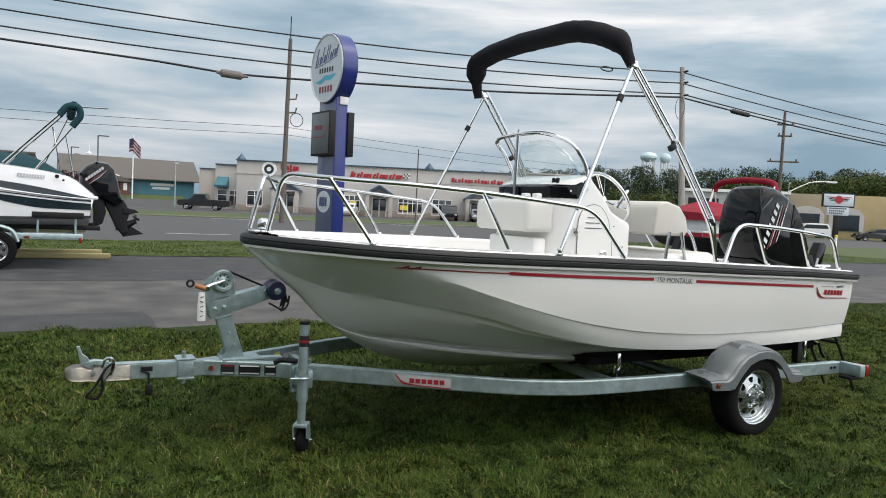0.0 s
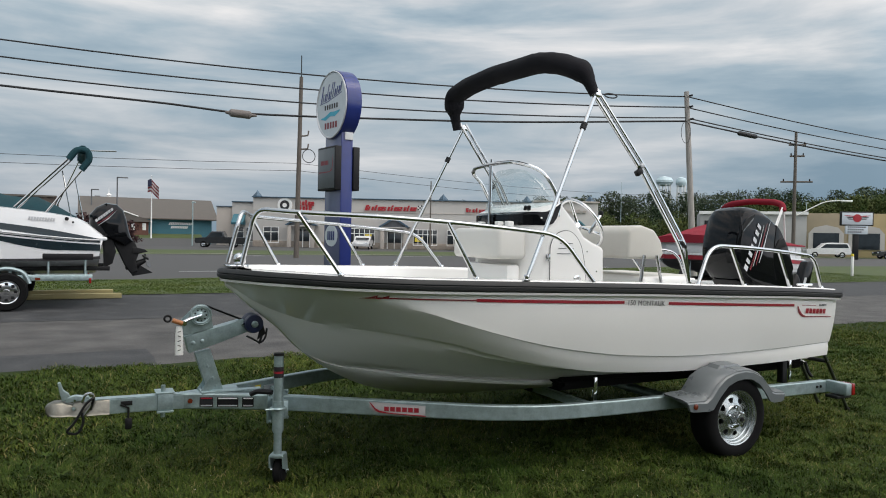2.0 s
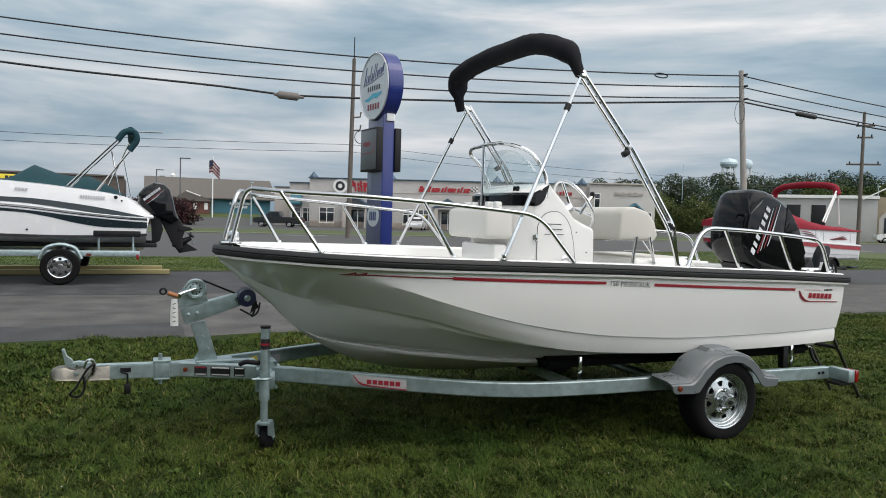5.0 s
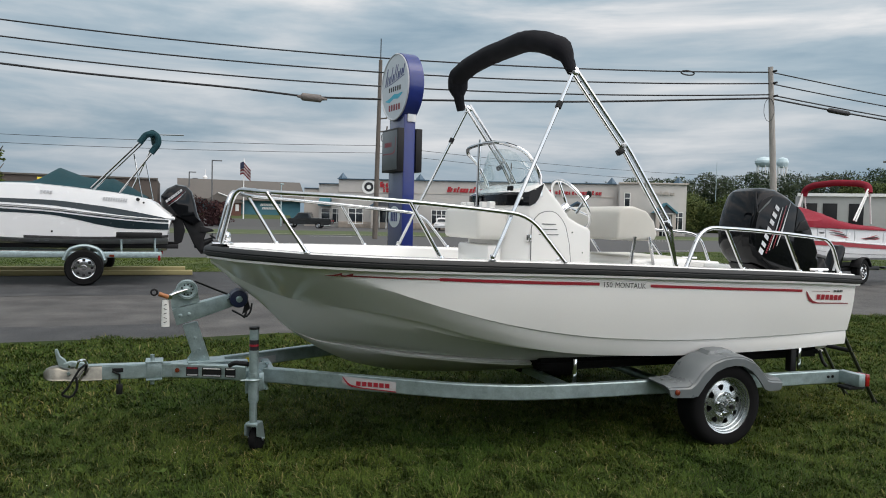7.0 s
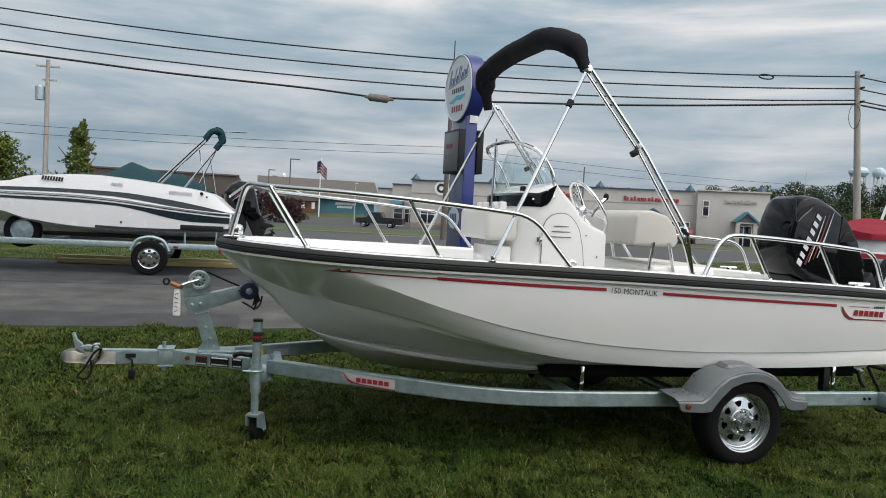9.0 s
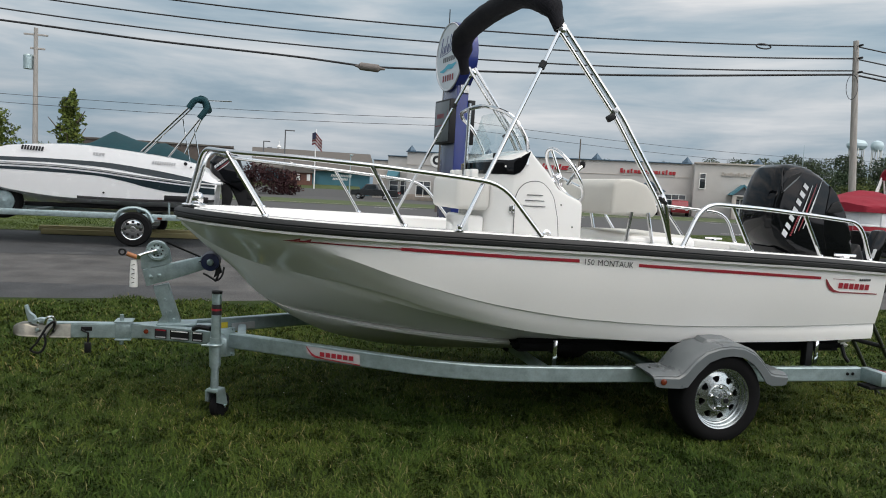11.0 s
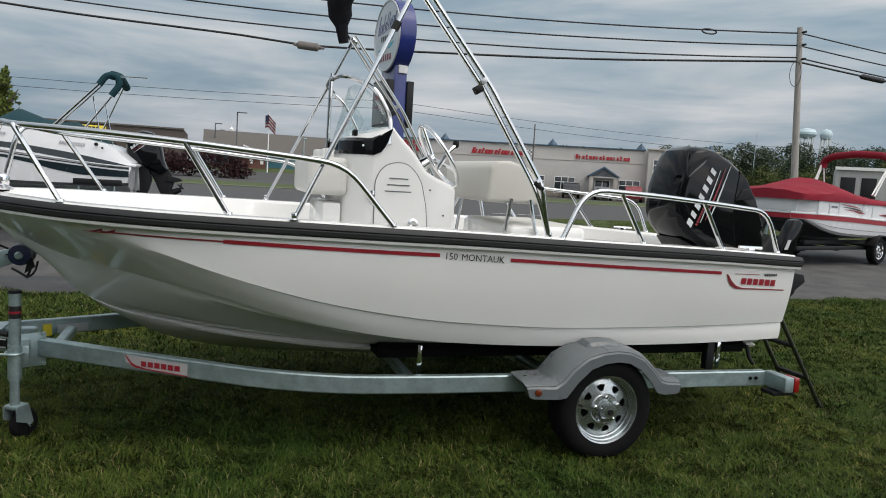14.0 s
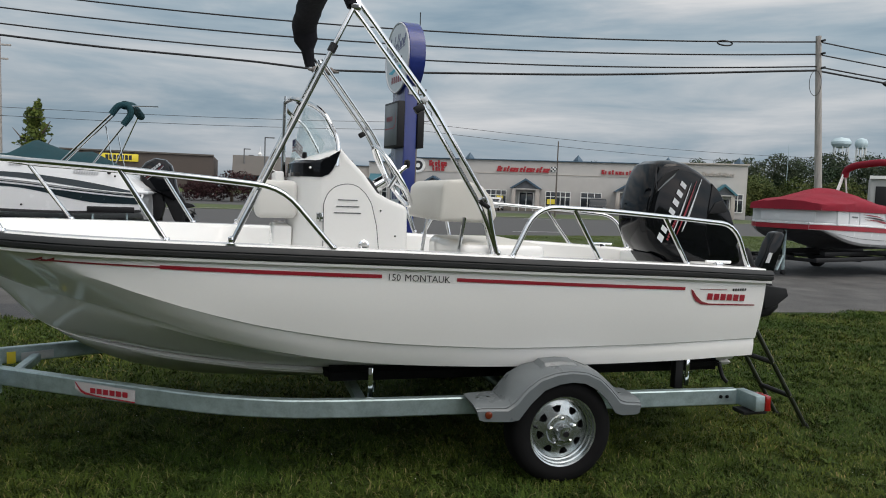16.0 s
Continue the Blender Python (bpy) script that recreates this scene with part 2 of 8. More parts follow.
def curve(xs, ys):
    """A smooth function through points (monotone cubic)."""
    xs, ys = list(map(float, xs)), list(map(float, ys))
    h = [b - a for a, b in zip(xs, xs[1:])]
    d = [(b - a) / k for a, b, k in zip(ys, ys[1:], h)]
    m = [d[0]] + [0 if a * b <= 0 else 2 * a * b / (a + b) for a, b in zip(d, d[1:])] + [d[-1]]

    def f(x):
        x = min(max(x, xs[0]), xs[-1])
        i = min(max(int(np.searchsorted(xs, x)) - 1, 0), len(h) - 1)
        t = (x - xs[i]) / h[i]
        return ((1 + 2 * t) * (1 - t) ** 2 * ys[i] + t * (1 - t) ** 2 * h[i] * m[i] + t * t * (3 - 2 * t) * ys[i + 1] + t * t * (t - 1) * h[i] * m[i + 1])
    return f


def letter_mesh(text, size):
    """The flat mesh of a word in the built-in font, as (vertices, faces) with its left foot at 0, 0."""
    cu = bpy.data.curves.new("word", "FONT")
    cu.body, cu.size, cu.resolution_u = text, size, 2
    ob = new("word", cu)
    dg = bpy.context.evaluated_depsgraph_get()
    me = bpy.data.meshes.new_from_object(ob.evaluated_get(dg))
    vs, fs = [v.co.copy() for v in me.vertices], [tuple(p.vertices) for p in me.polygons]
    bpy.data.objects.remove(ob)
    bpy.data.meshes.remove(me)
    return vs, fs


def flat_word(bm, text, size, put):
    vs, fs = letter_mesh(text, size)
    V = [bm.verts.new(put(v.x, v.y)) for v in vs]
    for f in fs:
        try:
            bm.faces.new([V[i] for i in f])
        except ValueError:
            pass


def flat_poly(bm, pts, put, cuts=1):
    """A flat patch between an upper and a lower edge: pts is a list of (u, v_low, v_high)."""
    lo = [bm.verts.new(put(u, a)) for u, a, b in pts]
    hi = [bm.verts.new(put(u, b)) for u, a, b in pts]
    for i in range(len(pts) - 1):
        bm.faces.new((lo[i], lo[i + 1], hi[i + 1], hi[i]))


def bars(bm, u0, v0, n, w, h, gap, put, slant=0.0):
    """A row of plain bars in place of lettering."""
    for i in range(n):
        a = u0 + i * (w + gap)
        q = [(a, v0), (a + w, v0), (a + w + slant * h, v0 + h), (a + slant * h, v0 + h)]
        bm.faces.new([bm.verts.new(put(*p)) for p in q])

# ---- ground ----


def sheet(name, x0, x1, y0, y1, z, material, label, nx=1, ny=1, thick=0.0, wob=0.0):
    bm = bmesh.new()
    g = [[bm.verts.new((x0 + (x1 - x0) * i / nx, y0 + (y1 - y0) * j / ny + (wob * noise.noise((i * 0.9, j * 7.3, z * 50)) if j in (0, ny) else 0), z)) for i in range(nx + 1)] for j in range(ny + 1)]
    for j in range(ny):
        for i in range(nx):
            bm.faces.new((g[j][i], g[j][i + 1], g[j + 1][i + 1], g[j + 1][i]))
    return tagged(part(name, bm, material), label, "ground", kind="structure")


sheet("ground", -2500, 2500, -2500, 2500, -0.03, SOIL, "flat grassy ground reaching to the horizon")
sheet("lawn", -40, 40, -40, 3.8, 0.0, SOIL, "mown green lawn under the boat trailer", 160, 20, wob=0.25)
sheet("parking_lot", -120, 160, 3.6, 13.2, -0.012, ASPHALT, "worn dark asphalt parking lot", 60, 4)


def verge_out(x):
    """How far the verge widens as the road swings away from the lot."""
    return np.clip(0.27 * (x + 1.7), 0, 7.5)


bm = bmesh.new()
g = [[bm.verts.new((-120 + 2 * i, 13.0 + 0.1 * noise.noise((i * 0.9, 3, 1)) + (5.6 + verge_out(-120 + 2 * i)) * j / 3, 0.005)) for i in range(141)] for j in range(4)]
for r0, r1 in zip(g, g[1:]):
    for i in range(140):
        bm.faces.new((r0[i], r0[i + 1], r1[i + 1], r1[i]))
tagged(part("verge", bm, STRIP), "green grass verge beside the road", "ground", kind="structure")

sheet("road", -400, 500, 18.3, 45.5, -0.006, ROADMAT, "wide grey multi-lane road", 40, 4)
sheet("far_verge", -400, 500, 45.3, 58.5, 0.004, STRIP, "grass strip on the far side of the road", 40, 2)
sheet("shop_lot", -400, 500, 58.3, 120.0, -0.008, ROADMAT, "grey parking lot in front of the shops", 20, 4)
# the lot climbs to a grassy bank under the far hall
for nm, m, ys, zs, lab in (("lot_rise", ROADMAT, (73, 80, 90.2), (-0.02, 0.30, 0.70), "grey paving rising to the hall"), ("grass_bank", STRIP, (90, 91.5, 94, 96), (0.66, 0.95, 1.20, 1.22), "low grass bank before the hall")):
    bm = bmesh.new()
    g = [[bm.verts.new((-30 + 3 * i + (y - 73) * 0.1, y + 0.3 * noise.noise((i * 0.7, y, 2)), z)) for i in range(14)] for y, z in zip(ys, zs)]
    for r0, r1 in zip(g, g[1:]):
        for i in range(13):
            bm.faces.new((r0[i], r0[i + 1], r1[i + 1], r1[i]))
    tagged(part(nm, bm, m), lab, "ground", kind="structure")
sheet("far_kerb", -400, 500, 45.1, 45.35, 0.06, STUCCO2, "pale concrete kerb along the road", 40, 1)


def asphalt_patch(x0, x1, y0, y1, seed):
    """Newer paving laid on the lot, with a ragged edge all round."""
    rim = [(x, y0) for x in np.arange(x0, x1, 0.16)] + [(x1, y) for y in np.arange(y0, y1, 0.16)] + [(x, y1) for x in np.arange(x1, x0, -0.16)]
    bm = bmesh.new()
    bm.faces.new([bm.verts.new((x + 0.07 * noise.noise((x * 2.1, y * 2.1, seed)), y + 0.16 * noise.noise((x * 0.5, y * 0.7, seed + 3)) + 0.05 * noise.noise((x * 3.0, y * 3.0, seed + 7)), -0.008)) for x, y in rim])
    return tagged(part("asphalt_patch", bm, DARKASPHALT), "newer dark asphalt strip with a ragged edge", "paving", kind="structure")


asphalt_patch(-40, -2.95, 3.3, 4.95, 2)
asphalt_patch(-60, 60, 8.3, 13.4, 9)
for x0 in (-20.0, -10.2, -0.35, 9.5, 19.3, 29.1, 38.9):
    yd = 23.1 + 0.135 * (x0 + 0.35)
    sheet("lane_dash", x0, x0 + 2.3, yd, yd + 0.13, 0.0, WHITEPAINT, "worn white lane marking on the road")
for x0 in (-8.0, 5.0, 17.2, 30.0):
    sheet("lane_dash", x0, x0 + 3.0, 42.6, 42.8, 0.0, WHITEPAINT, "worn white lane marking on the road")

WALLPAINT = mat("plain_wall_paint", (0.30, 0.29, 0.27), 0.85, var=0.12, scale=0.7, bump=0.1, bscale=25)
# unseen walls added outside the view to block low sky light on the bow
for nm, c, sz in (("blocking_wall_south", (-19.0, -17.3, 3.4), (50.0, 0.6, 6.8)), ("blocking_wall_west", (-27.0, -8.0, 3.4), (0.6, 18.0, 6.8))):
    tagged(part(nm, box(c, sz, 0.03), WALLPAINT), "plain grey wall, unseen, added to block low sky light", "wall", kind="structure")

# ---- the boat ----
YC = -0.07
boat = thing("fishing_boat", (0, YC, 0), "white centre-console fishing boat resting on a trailer", "boat")
XS = [-2.985, -2.94, -2.85, -2.7, -2.5, -2.3, -2.1, -1.87, -1.65, -1.37, -1.07, -0.76, -0.06, 0.72, 1.41]
sheer_b = curve(XS, [0.03, 0.20, 0.37, 0.54, 0.69, 0.795, 0.865, 0.92, 0.955, 0.985, 1.0, 0.995, 0.955, 0.87, 0.78])
sheer_z = curve(XS, [1.195, 1.195, 1.192, 1.188, 1.18, 1.175, 1.17, 1.166, 1.162, 1.157, 1.15, 1.142, 1.116, 1.088, 1.055])
keel_z = curve(XS, [1.10, 1.06, 0.97, 0.85, 0.66, 0.53, 0.44, 0.385, 0.355, 0.337, 0.33, 0.33, 0.33, 0.33, 0.33])
kn_y = curve(XS, [0.025, 0.15, 0.28, 0.45, 0.62, 0.745, 0.83, 0.885, 0.92, 0.935, 0.935, 0.925, 0.875, 0.795, 0.735])
kn_z = curve(XS, [1.11, 1.10, 1.08, 1.065, 1.06, 1.035, 0.99, 0.92, 0.857, 0.79, 0.738, 0.70, 0.657, 0.647, 0.655])
lo_y = curve(XS, [0.02, 0.06, 0.10, 0.15, 0.26, 0.43, 0.625, 0.757, 0.815, 0.858, 0.875, 0.87, 0.83, 0.775, 0.725])
lo_z = curve(XS, [1.105, 1.076, 1.012, 0.940, 0.881, 0.858, 0.840, 0.798, 0.735, 0.672, 0.62, 0.587, 0.551, 0.542, 0.553])
sp_y = curve(XS, [0.01, 0.03, 0.035, 0.04, 0.045, 0.10, 0.22, 0.36, 0.465, 0.535, 0.57, 0.58, 0.58, 0.56, 0.54])
sp_z = curve(XS, [1.102, 1.065, 0.975, 0.855, 0.667, 0.592, 0.572, 0.552, 0.539, 0.517, 0.50, 0.49, 0.48, 0.475, 0.475])


def hull_side(x, z):
    """Half breadth of the topside at x and height z, between the sheer and the knuckle."""
    zt, zk = sheer_z(x) - 0.05, kn_z(x)
    t = min(max((zt - z) / max(zt - zk, 0.01), 0), 1)
    return (sheer_b(x) - 0.012) * (1 - t) + kn_y(x) * t + 0.012 * math.sin(math.pi * t) * float(np.interp(x, [-2.3, -1.4], [-1.0, 1.0]))


def hull_section(x):
    out = []
    zt = sheer_z(x) - 0.05
    out.append((sheer_b(x) - 0.012, sheer_z(x) - 0.01))
    for k in range(9):
        z = zt + (kn_z(x) - zt) * k / 8
        out.append((hull_side(x, z), z))
    ky, kz, ly, lz = kn_y(x), kn_z(x), lo_y(x), lo_z(x)
    step = 0.012 * min(1, max(0, (x + 2.0) / 0.8))
    out.append((ky - step, kz - step * 0.5))
    for k in (0.33, 0.66, 1.0):
        out.append((ky - step + (ly - ky + step) * k + (0.006 + 0.006 * min(1, max(0, (x + 2.3) / 0.5)) * min(1, max(0, (-0.9 - x) / 0.5))) * math.sin(math.pi * k), kz + (lz - kz) * k))
    sy, sz = sp_y(x), sp_z(x)
    lipw = 0.022 * min(1, max(0, (x + 2.5) / 0.4))
    lip = min(1, max(0, (x + 2.35) / 0.45))
    out.append((ly - 0.030 * lip, lz + 0.006 * lip))
    for k in (0.15, 0.35, 0.55, 0.75, 0.9):
        sag = -0.035 * math.sin(math.pi * k) * min(1, max(-0.4, (x + 1.8) / 0.8))
        out.append((ly + (sy - ly) * k, lz + (sz - lz) * k - sag))
    out.append((sy - lipw, sz + lipw * 0.3))
    out.append((sy + lipw * 0.6, sz - lipw * 0.2))
    out.append((sy, sz - lipw * 0.9))
    kz0 = keel_z(x)
    for k in (0.3, 0.6, 0.85):
        out.append((sy * (1 - k), sz - lipw * 0.9 + (kz0 - sz + lipw * 0.9) * (k ** 0.85)))
    out.append((0.0, kz0))
    # forward the knuckle fades into the flare above the chine
    w = min(1.0, max(0.0, (-1.95 - x) / 0.6)) ** 2
    for _ in range(14 if w > 0 else 0):
        old = list(out)
        for i in range(2, 13):
            m = tuple((old[i - 1][j] + old[i + 1][j]) / 2 for j in (0, 1))
            out[i] = tuple(old[i][j] + (m[j] - old[i][j]) * 0.9 * w for j in (0, 1))
    return out


STN = [-2.985 + 0.045 * i for i in range(12)] + [-2.45 + 3.86 * i / 58 for i in range(59)]


def build_hull():
    bm = bmesh.new()
    rings = []
    for x in STN:
        s = hull_section(x)
        k = max(0.0, (x - 1.0) / 0.41)
        ring = [(x - 0.0 + (-0.035 * k * (1.03 - z) / 0.5), -y, z) for y, z in s] + [(x + (-0.035 * k * (1.03 - z) / 0.5), y, z) for y, z in s[-2::-1]]
        rings.append(ring)
    R = loft(bm, rings, close=False, cap=False)
    bm.faces.new(R[-1])
    bmesh.ops.remove_doubles(bm, verts=bm.verts, dist=0.0008)
    return bm


hull = part("hull", build_hull(), GEL, boat, deg=19)


def build_liner():
    bm = bmesh.new()
    rings = []
    for x in [s for s in STN if s > -2.93]:
        b, zs = sheer_b(x), sheer_z(x)
        fore = min(1.0, max(0.0, (-1.35 - x) / 0.45))
        floor_z = 0.76 + 0.28 * fore
        wi = min(0.15, b * 0.55)
        prof = [(b - 0.012, zs - 0.012), (b - 0.03, zs + 0.004), (b - wi + 0.02, zs + 0.004), (b - wi, zs - 0.012), (max(b - wi - 0.05 - 0.06 * fore, 0.01), floor_z + 0.05), (max(b - wi - 0.14 - 0.08 * fore, 0.005), floor_z), (0, floor_z)]
        rings.append([(x, -y, z) for y, z in prof] + [(x, y, z) for y, z in prof[-2::-1]])
    R = loft(bm, rings, close=False, cap=False)
    bm.faces.new([v for v in R[0]])
    return bm


part("inner_liner", build_liner(), GEL, boat, "white moulded inner deck liner", deg=25)
# stern deck closing the liner
part("transom_cap", box((1.33, 0, 1.0), (0.15, 1.50, 0.10), 0.02), GEL, boat)


def sheer_path(off_b, off_z, x1=1.425):
    xs = [x1 - (x1 + 2.985) * (i / 60) for i in range(61)]
    port = [(x, -(sheer_b(x) + off_b), sheer_z(x) + off_z) for x in xs if x > -2.97]
    nose = [(-2.99 - off_b - 0.012 * math.cos(a * 1.2), 0.085 * a, sheer_z(-2.98) + off_z) for a in (-0.6, 0, 0.6)]
    return port + nose + [(x, -y, z) for x, y, z in port[::-1]]


def rail_band(prof):
    """Sweeps an (out, up) outline along the sheer."""
    bm = bmesh.new()
    path = [Vector(p) for p in sheer_path(0, 0)]
    rings = []
    for i, p in enumerate(path):
        a, b = path[max(i - 1, 0)], path[min(i + 1, len(path) - 1)]
        d = (b - a)
        d.z = 0
        d.normalize()
        o = Vector((d.y, -d.x, 0))
        o = -o if o.dot(Vector((p.x + 0.6, p.y, 0))) < 0 else o
        rings.append([p + o * u + Vector((0, 0, v)) for u, v in prof])
    loft(bm, rings)
    return bm


part("rub_rail", rail_band([(-0.02, -0.004), (0.008, -0.002), (0.022, -0.014), (0.026, -0.026), (0.020, -0.030), (0.026, -0.036), (0.024, -0.052), (0.008, -0.062), (-0.02, -0.062)]), RUBBER, boat, "black rubber rub rail", deg=40)
part("rub_rail_lip", rail_band([(-0.02, -0.062), (0.012, -0.063), (0.010, -0.076), (-0.02, -0.076)]), GEL, boat, "cream moulded lip under the rub rail")


def on_hull(x, z, lift=0.004):
    return (x, -(hull_side(x, z) + lift), z)


def stripe_z(x):
    return float(np.interp(x, [-2.5, -1.8, -0.86, -0.46, 0.86, 1.3], [1.068, 1.056, 1.03, 1.012, 0.955, 0.93]))


def band(x0, x1, half, n=24, half1=None):
    bm = bmesh.new()
    h1 = half if half1 is None else half1
    flat_poly(bm, [(x0 + (x1 - x0) * i / n, stripe_z(x0 + (x1 - x0) * i / n) - (half + (h1 - half) * i / n), stripe_z(x0 + (x1 - x0) * i / n) + (half + (h1 - half) * i / n)) for i in range(n + 1)], on_hull)
    return bm


part("stripe", band(-1.83, -0.865, 0.0085), RED, boat, "red pinstripe")
part("stripe", band(-0.50, 0.83, 0.0085), RED, boat, "red pinstripe")
part("thin_stripe", band(-2.34, -1.83, 0.0035), DARKRED, boat, "thin dark red line")
bm = bmesh.new()
for x0 in (-2.42, -2.365):
    flat_poly(bm, [(x0, stripe_z(x0) - 0.005, stripe_z(x0) - 0.004), (x0 + 0.05, stripe_z(x0) - 0.006, stripe_z(x0) + 0.002), (x0 + 0.085, stripe_z(x0) + 0.002, stripe_z(x0) + 0.013), (x0 + 0.088, stripe_z(x0) + 0.011, stripe_z(x0) + 0.014)], on_hull)
part("harpoon_mark", bm, DARKRED, boat, "small dark red harpoon mark")
_sl = (stripe_z(-0.5) - stripe_z(-0.86)) / 0.36
for text, x0 in (("150", -0.842), ("MONTAUK", -0.758)):
    bm = bmesh.new()
    flat_word(bm, text, 0.046, lambda u, v: on_hull(x0 + u * 0.97, stripe_z(-0.87) + _sl * (x0 + 0.872 + u * 0.97) - 0.017 + v))
    part("model_lettering", bm, INK, boat, "dark lettering on the hull side")
bm = bmesh.new()
bars(bm, 0.985, 0.892, 6, 0.036, 0.036, 0.010, lambda u, v: on_hull(u, v - (u - 0.98) * 0.05), 0.08)
part("brand_mark", bm, RED, boat, "red block mark on the stern quarter")
bm = bmesh.new()
flat_poly(bm, [(0.87, 0.948, 0.952), (0.885, 0.915, 0.945), (0.91, 0.885, 0.915), (0.95, 0.866, 0.884), (1.0, 0.862, 0.870), (1.33, 0.850, 0.857)], on_hull)
flat_poly(bm, [(0.93, 0.950, 0.953), (1.12, 0.943, 0.947)], on_hull)
part("brand_swoosh", bm, DARKRED, boat, "thin dark red curved line")
bm = bmesh.new()
bars(bm, 1.16, 0.938, 6, 0.013, 0.013, 0.004, on_hull)
part("small_mark", bm, INK, boat)


def rail(name, pts, r=0.0125, rr=0.08, parent=None, material=None, seg=10, label="polished stainless steel rail"):
    return part(name, pipe(pts, r, seg, rr), material or STEEL, parent or boat, label, deg=60)


def foot(parent, x, y, z, r=0.020):
    bm = bmesh.new()
    lathe(bm, [(r, 0), (r, 0.006), (r * 0.8, 0.010), (r * 0.72, 0.018)], (x, y, z), "z", 14)
    part("foot_flange", bm, CHROME, parent)


# bow rails, port and starboard
for s in (-1, 1):
    q = lambda x, y, z: (x, y * (-s), z)
    top = [q(-2.935, -0.20, 1.215), q(-2.86, -0.19, 1.535), q(-2.72, -0.56, 1.51), q(-2.35, -0.79, 1.495), q(-2.0, -0.885, 1.475), q(-1.6, -0.93, 1.445), q(-1.32, -0.955, 1.42), q(-1.09, -0.97, 1.155)]
    rl = rail("bow_rail", top, 0.0135, 0.11)
    part("stanchion", pipe([q(-2.72, -0.56, 1.51), q(-2.51, -0.66, 1.18)], 0.0115, 10), STEEL, boat)
    part("stanchion", pipe([q(-2.0, -0.885, 1.475), q(-1.81, -0.87, 1.165)], 0.0115, 10), STEEL, boat)
    foot(boat, *q(-2.51, -0.66, 1.178))
    foot(boat, *q(-1.81, -0.87, 1.165))
    foot(boat, *q(-1.09, -0.96, 1.152))
    # stern rails
    top = [q(-0.21, -0.925, 1.118), q(-0.08, -0.90, 1.375), q(0.35, -0.86, 1.362), q(0.8, -0.79, 1.335), q(1.23, -0.70, 1.305), q(1.335, -0.69, 1.065)]
    rail("stern_rail", top, 0.0135, 0.12)
    part("stanchion", pipe([q(0.13, -0.88, 1.37), q(0.31, -0.845, 1.10)], 0.0115, 10), STEEL, boat)
    part("stanchion", pipe([q(0.70, -0.805, 1.342), q(0.89, -0.755, 1.08)], 0.0115, 10), STEEL, boat)
    foot(boat, *q(-0.21, -0.925, 1.115))
    foot(boat, *q(0.31, -0.845, 1.10))
    foot(boat, *q(0.89, -0.755, 1.075))
    foot(boat, *q(1.335, -0.69, 1.06))
    # cleats
    bm = bmesh.new()
    add_box(bm, q(1.13, -0.70, 1.075), (0.05, 0.03, 0.03), 0.006)
    tube(bm, [q(1.05, -0.70, 1.092), q(1.21, -0.70, 1.09)], 0.009, 8)
    part("cleat", bm, CHROME, boat, "chrome mooring cleat")

# bow light and plate
bm = bmesh.new()
lathe(bm, [(0.055, 0), (0.055, 0.012), (0.03, 0.02), (0.034, 0.03), (0.036, 0.055), (0.03, 0.075), (0.012, 0.085)], (-2.9, 0.02, 1.195), "z", 18)
part("bow_light", bm, CHROME, boat, "small chrome bow light")
part("bow_chock", box((-2.93, 0.0, 1.205), (0.10, 0.18, 0.014), 0.005), CHROME, boat)

# console: outline in side view, pushed across the boat
CONS = [(-1.27, 0.76), (-1.25, 1.545), (-1.225, 1.572), (-1.05, 1.632), (-1.005, 1.63), (-0.973, 1.59), (-0.889, 1.507), (-0.818, 1.414), (-0.751, 1.38), (-0.672, 1.351), (-0.655, 1.33), (-0.645, 0.76)]


def round_front(bm, back=0.15):
    """Cut across the boat and sweep the front corners aft, rounded in plan."""
    for u in (-0.96, -0.9, -0.82, -0.72, -0.6, -0.4, 0.4, 0.6, 0.72, 0.82, 0.9, 0.96):
        bmesh.ops.bisect_plane(bm, geom=bm.verts[:] + bm.edges[:] + bm.faces[:], plane_co=(0, -0.13 + 0.41 * u, 0), plane_no=(0, 1, 0))
    for v in bm.verts:
        if v.co.x < -1.0:
            v.co.x += back * min(1, abs(v.co.y + 0.13) / 0.41) ** 5 * (-1.0 - v.co.x) / 0.27
    return bm


console = part("console", round_front(prism(CONS, -0.54, 0.28, 0.025)), GEL, boat, "white moulded steering console", deg=40)
hatch_pts = [(-1.092, 1.06), (-1.094, 1.35), (-1.074, 1.402), (-1.04, 1.435), (-0.998, 1.45), (-0.955, 1.452), (-0.919, 1.44), (-0.88, 1.405), (-0.849, 1.355), (-0.82, 1.24), (-0.80, 1.06)]
part("hatch_door", prism(hatch_pts, -0.548, -0.53, 0.004), GEL, console, deg=40)
part("hatch_seal", pipe([(x, -0.546, z) for x, z in hatch_pts], 0.0028, 6, 0.02), GREYRUB, console)
for k in range(3):
    part("vent_slot", box((-0.972, -0.549, 1.370 - 0.033 * k), (0.10 + 0.02 * k, 0.006, 0.005), 0.001), GREYRUB, console)
part("hinge", box((-1.112, -0.549, 1.280), (0.034, 0.010, 0.046), 0.004), STEEL, console)
part("hinge_barrel", pipe([(-1.112, -0.556, 1.258), (-1.112, -0.556, 1.302)], 0.005, 8), CHROME, console)
for x, z in ((-0.72, 1.19), (-0.80, 1.32)):
    bm = bmesh.new()
    lathe(bm, [(0.005, 0), (0.005, -0.004)], (x, -0.54, z), "y", 8)
    part("screw", bm, CHROME, console)
bm = bmesh.new()
lathe(bm, [(0.028, 0), (0.028, -0.008), (0.018, -0.014), (0.008, -0.012)], (-0.885, -0.548, 1.140), "y", 18)
part("latch", bm, CHROME, console)
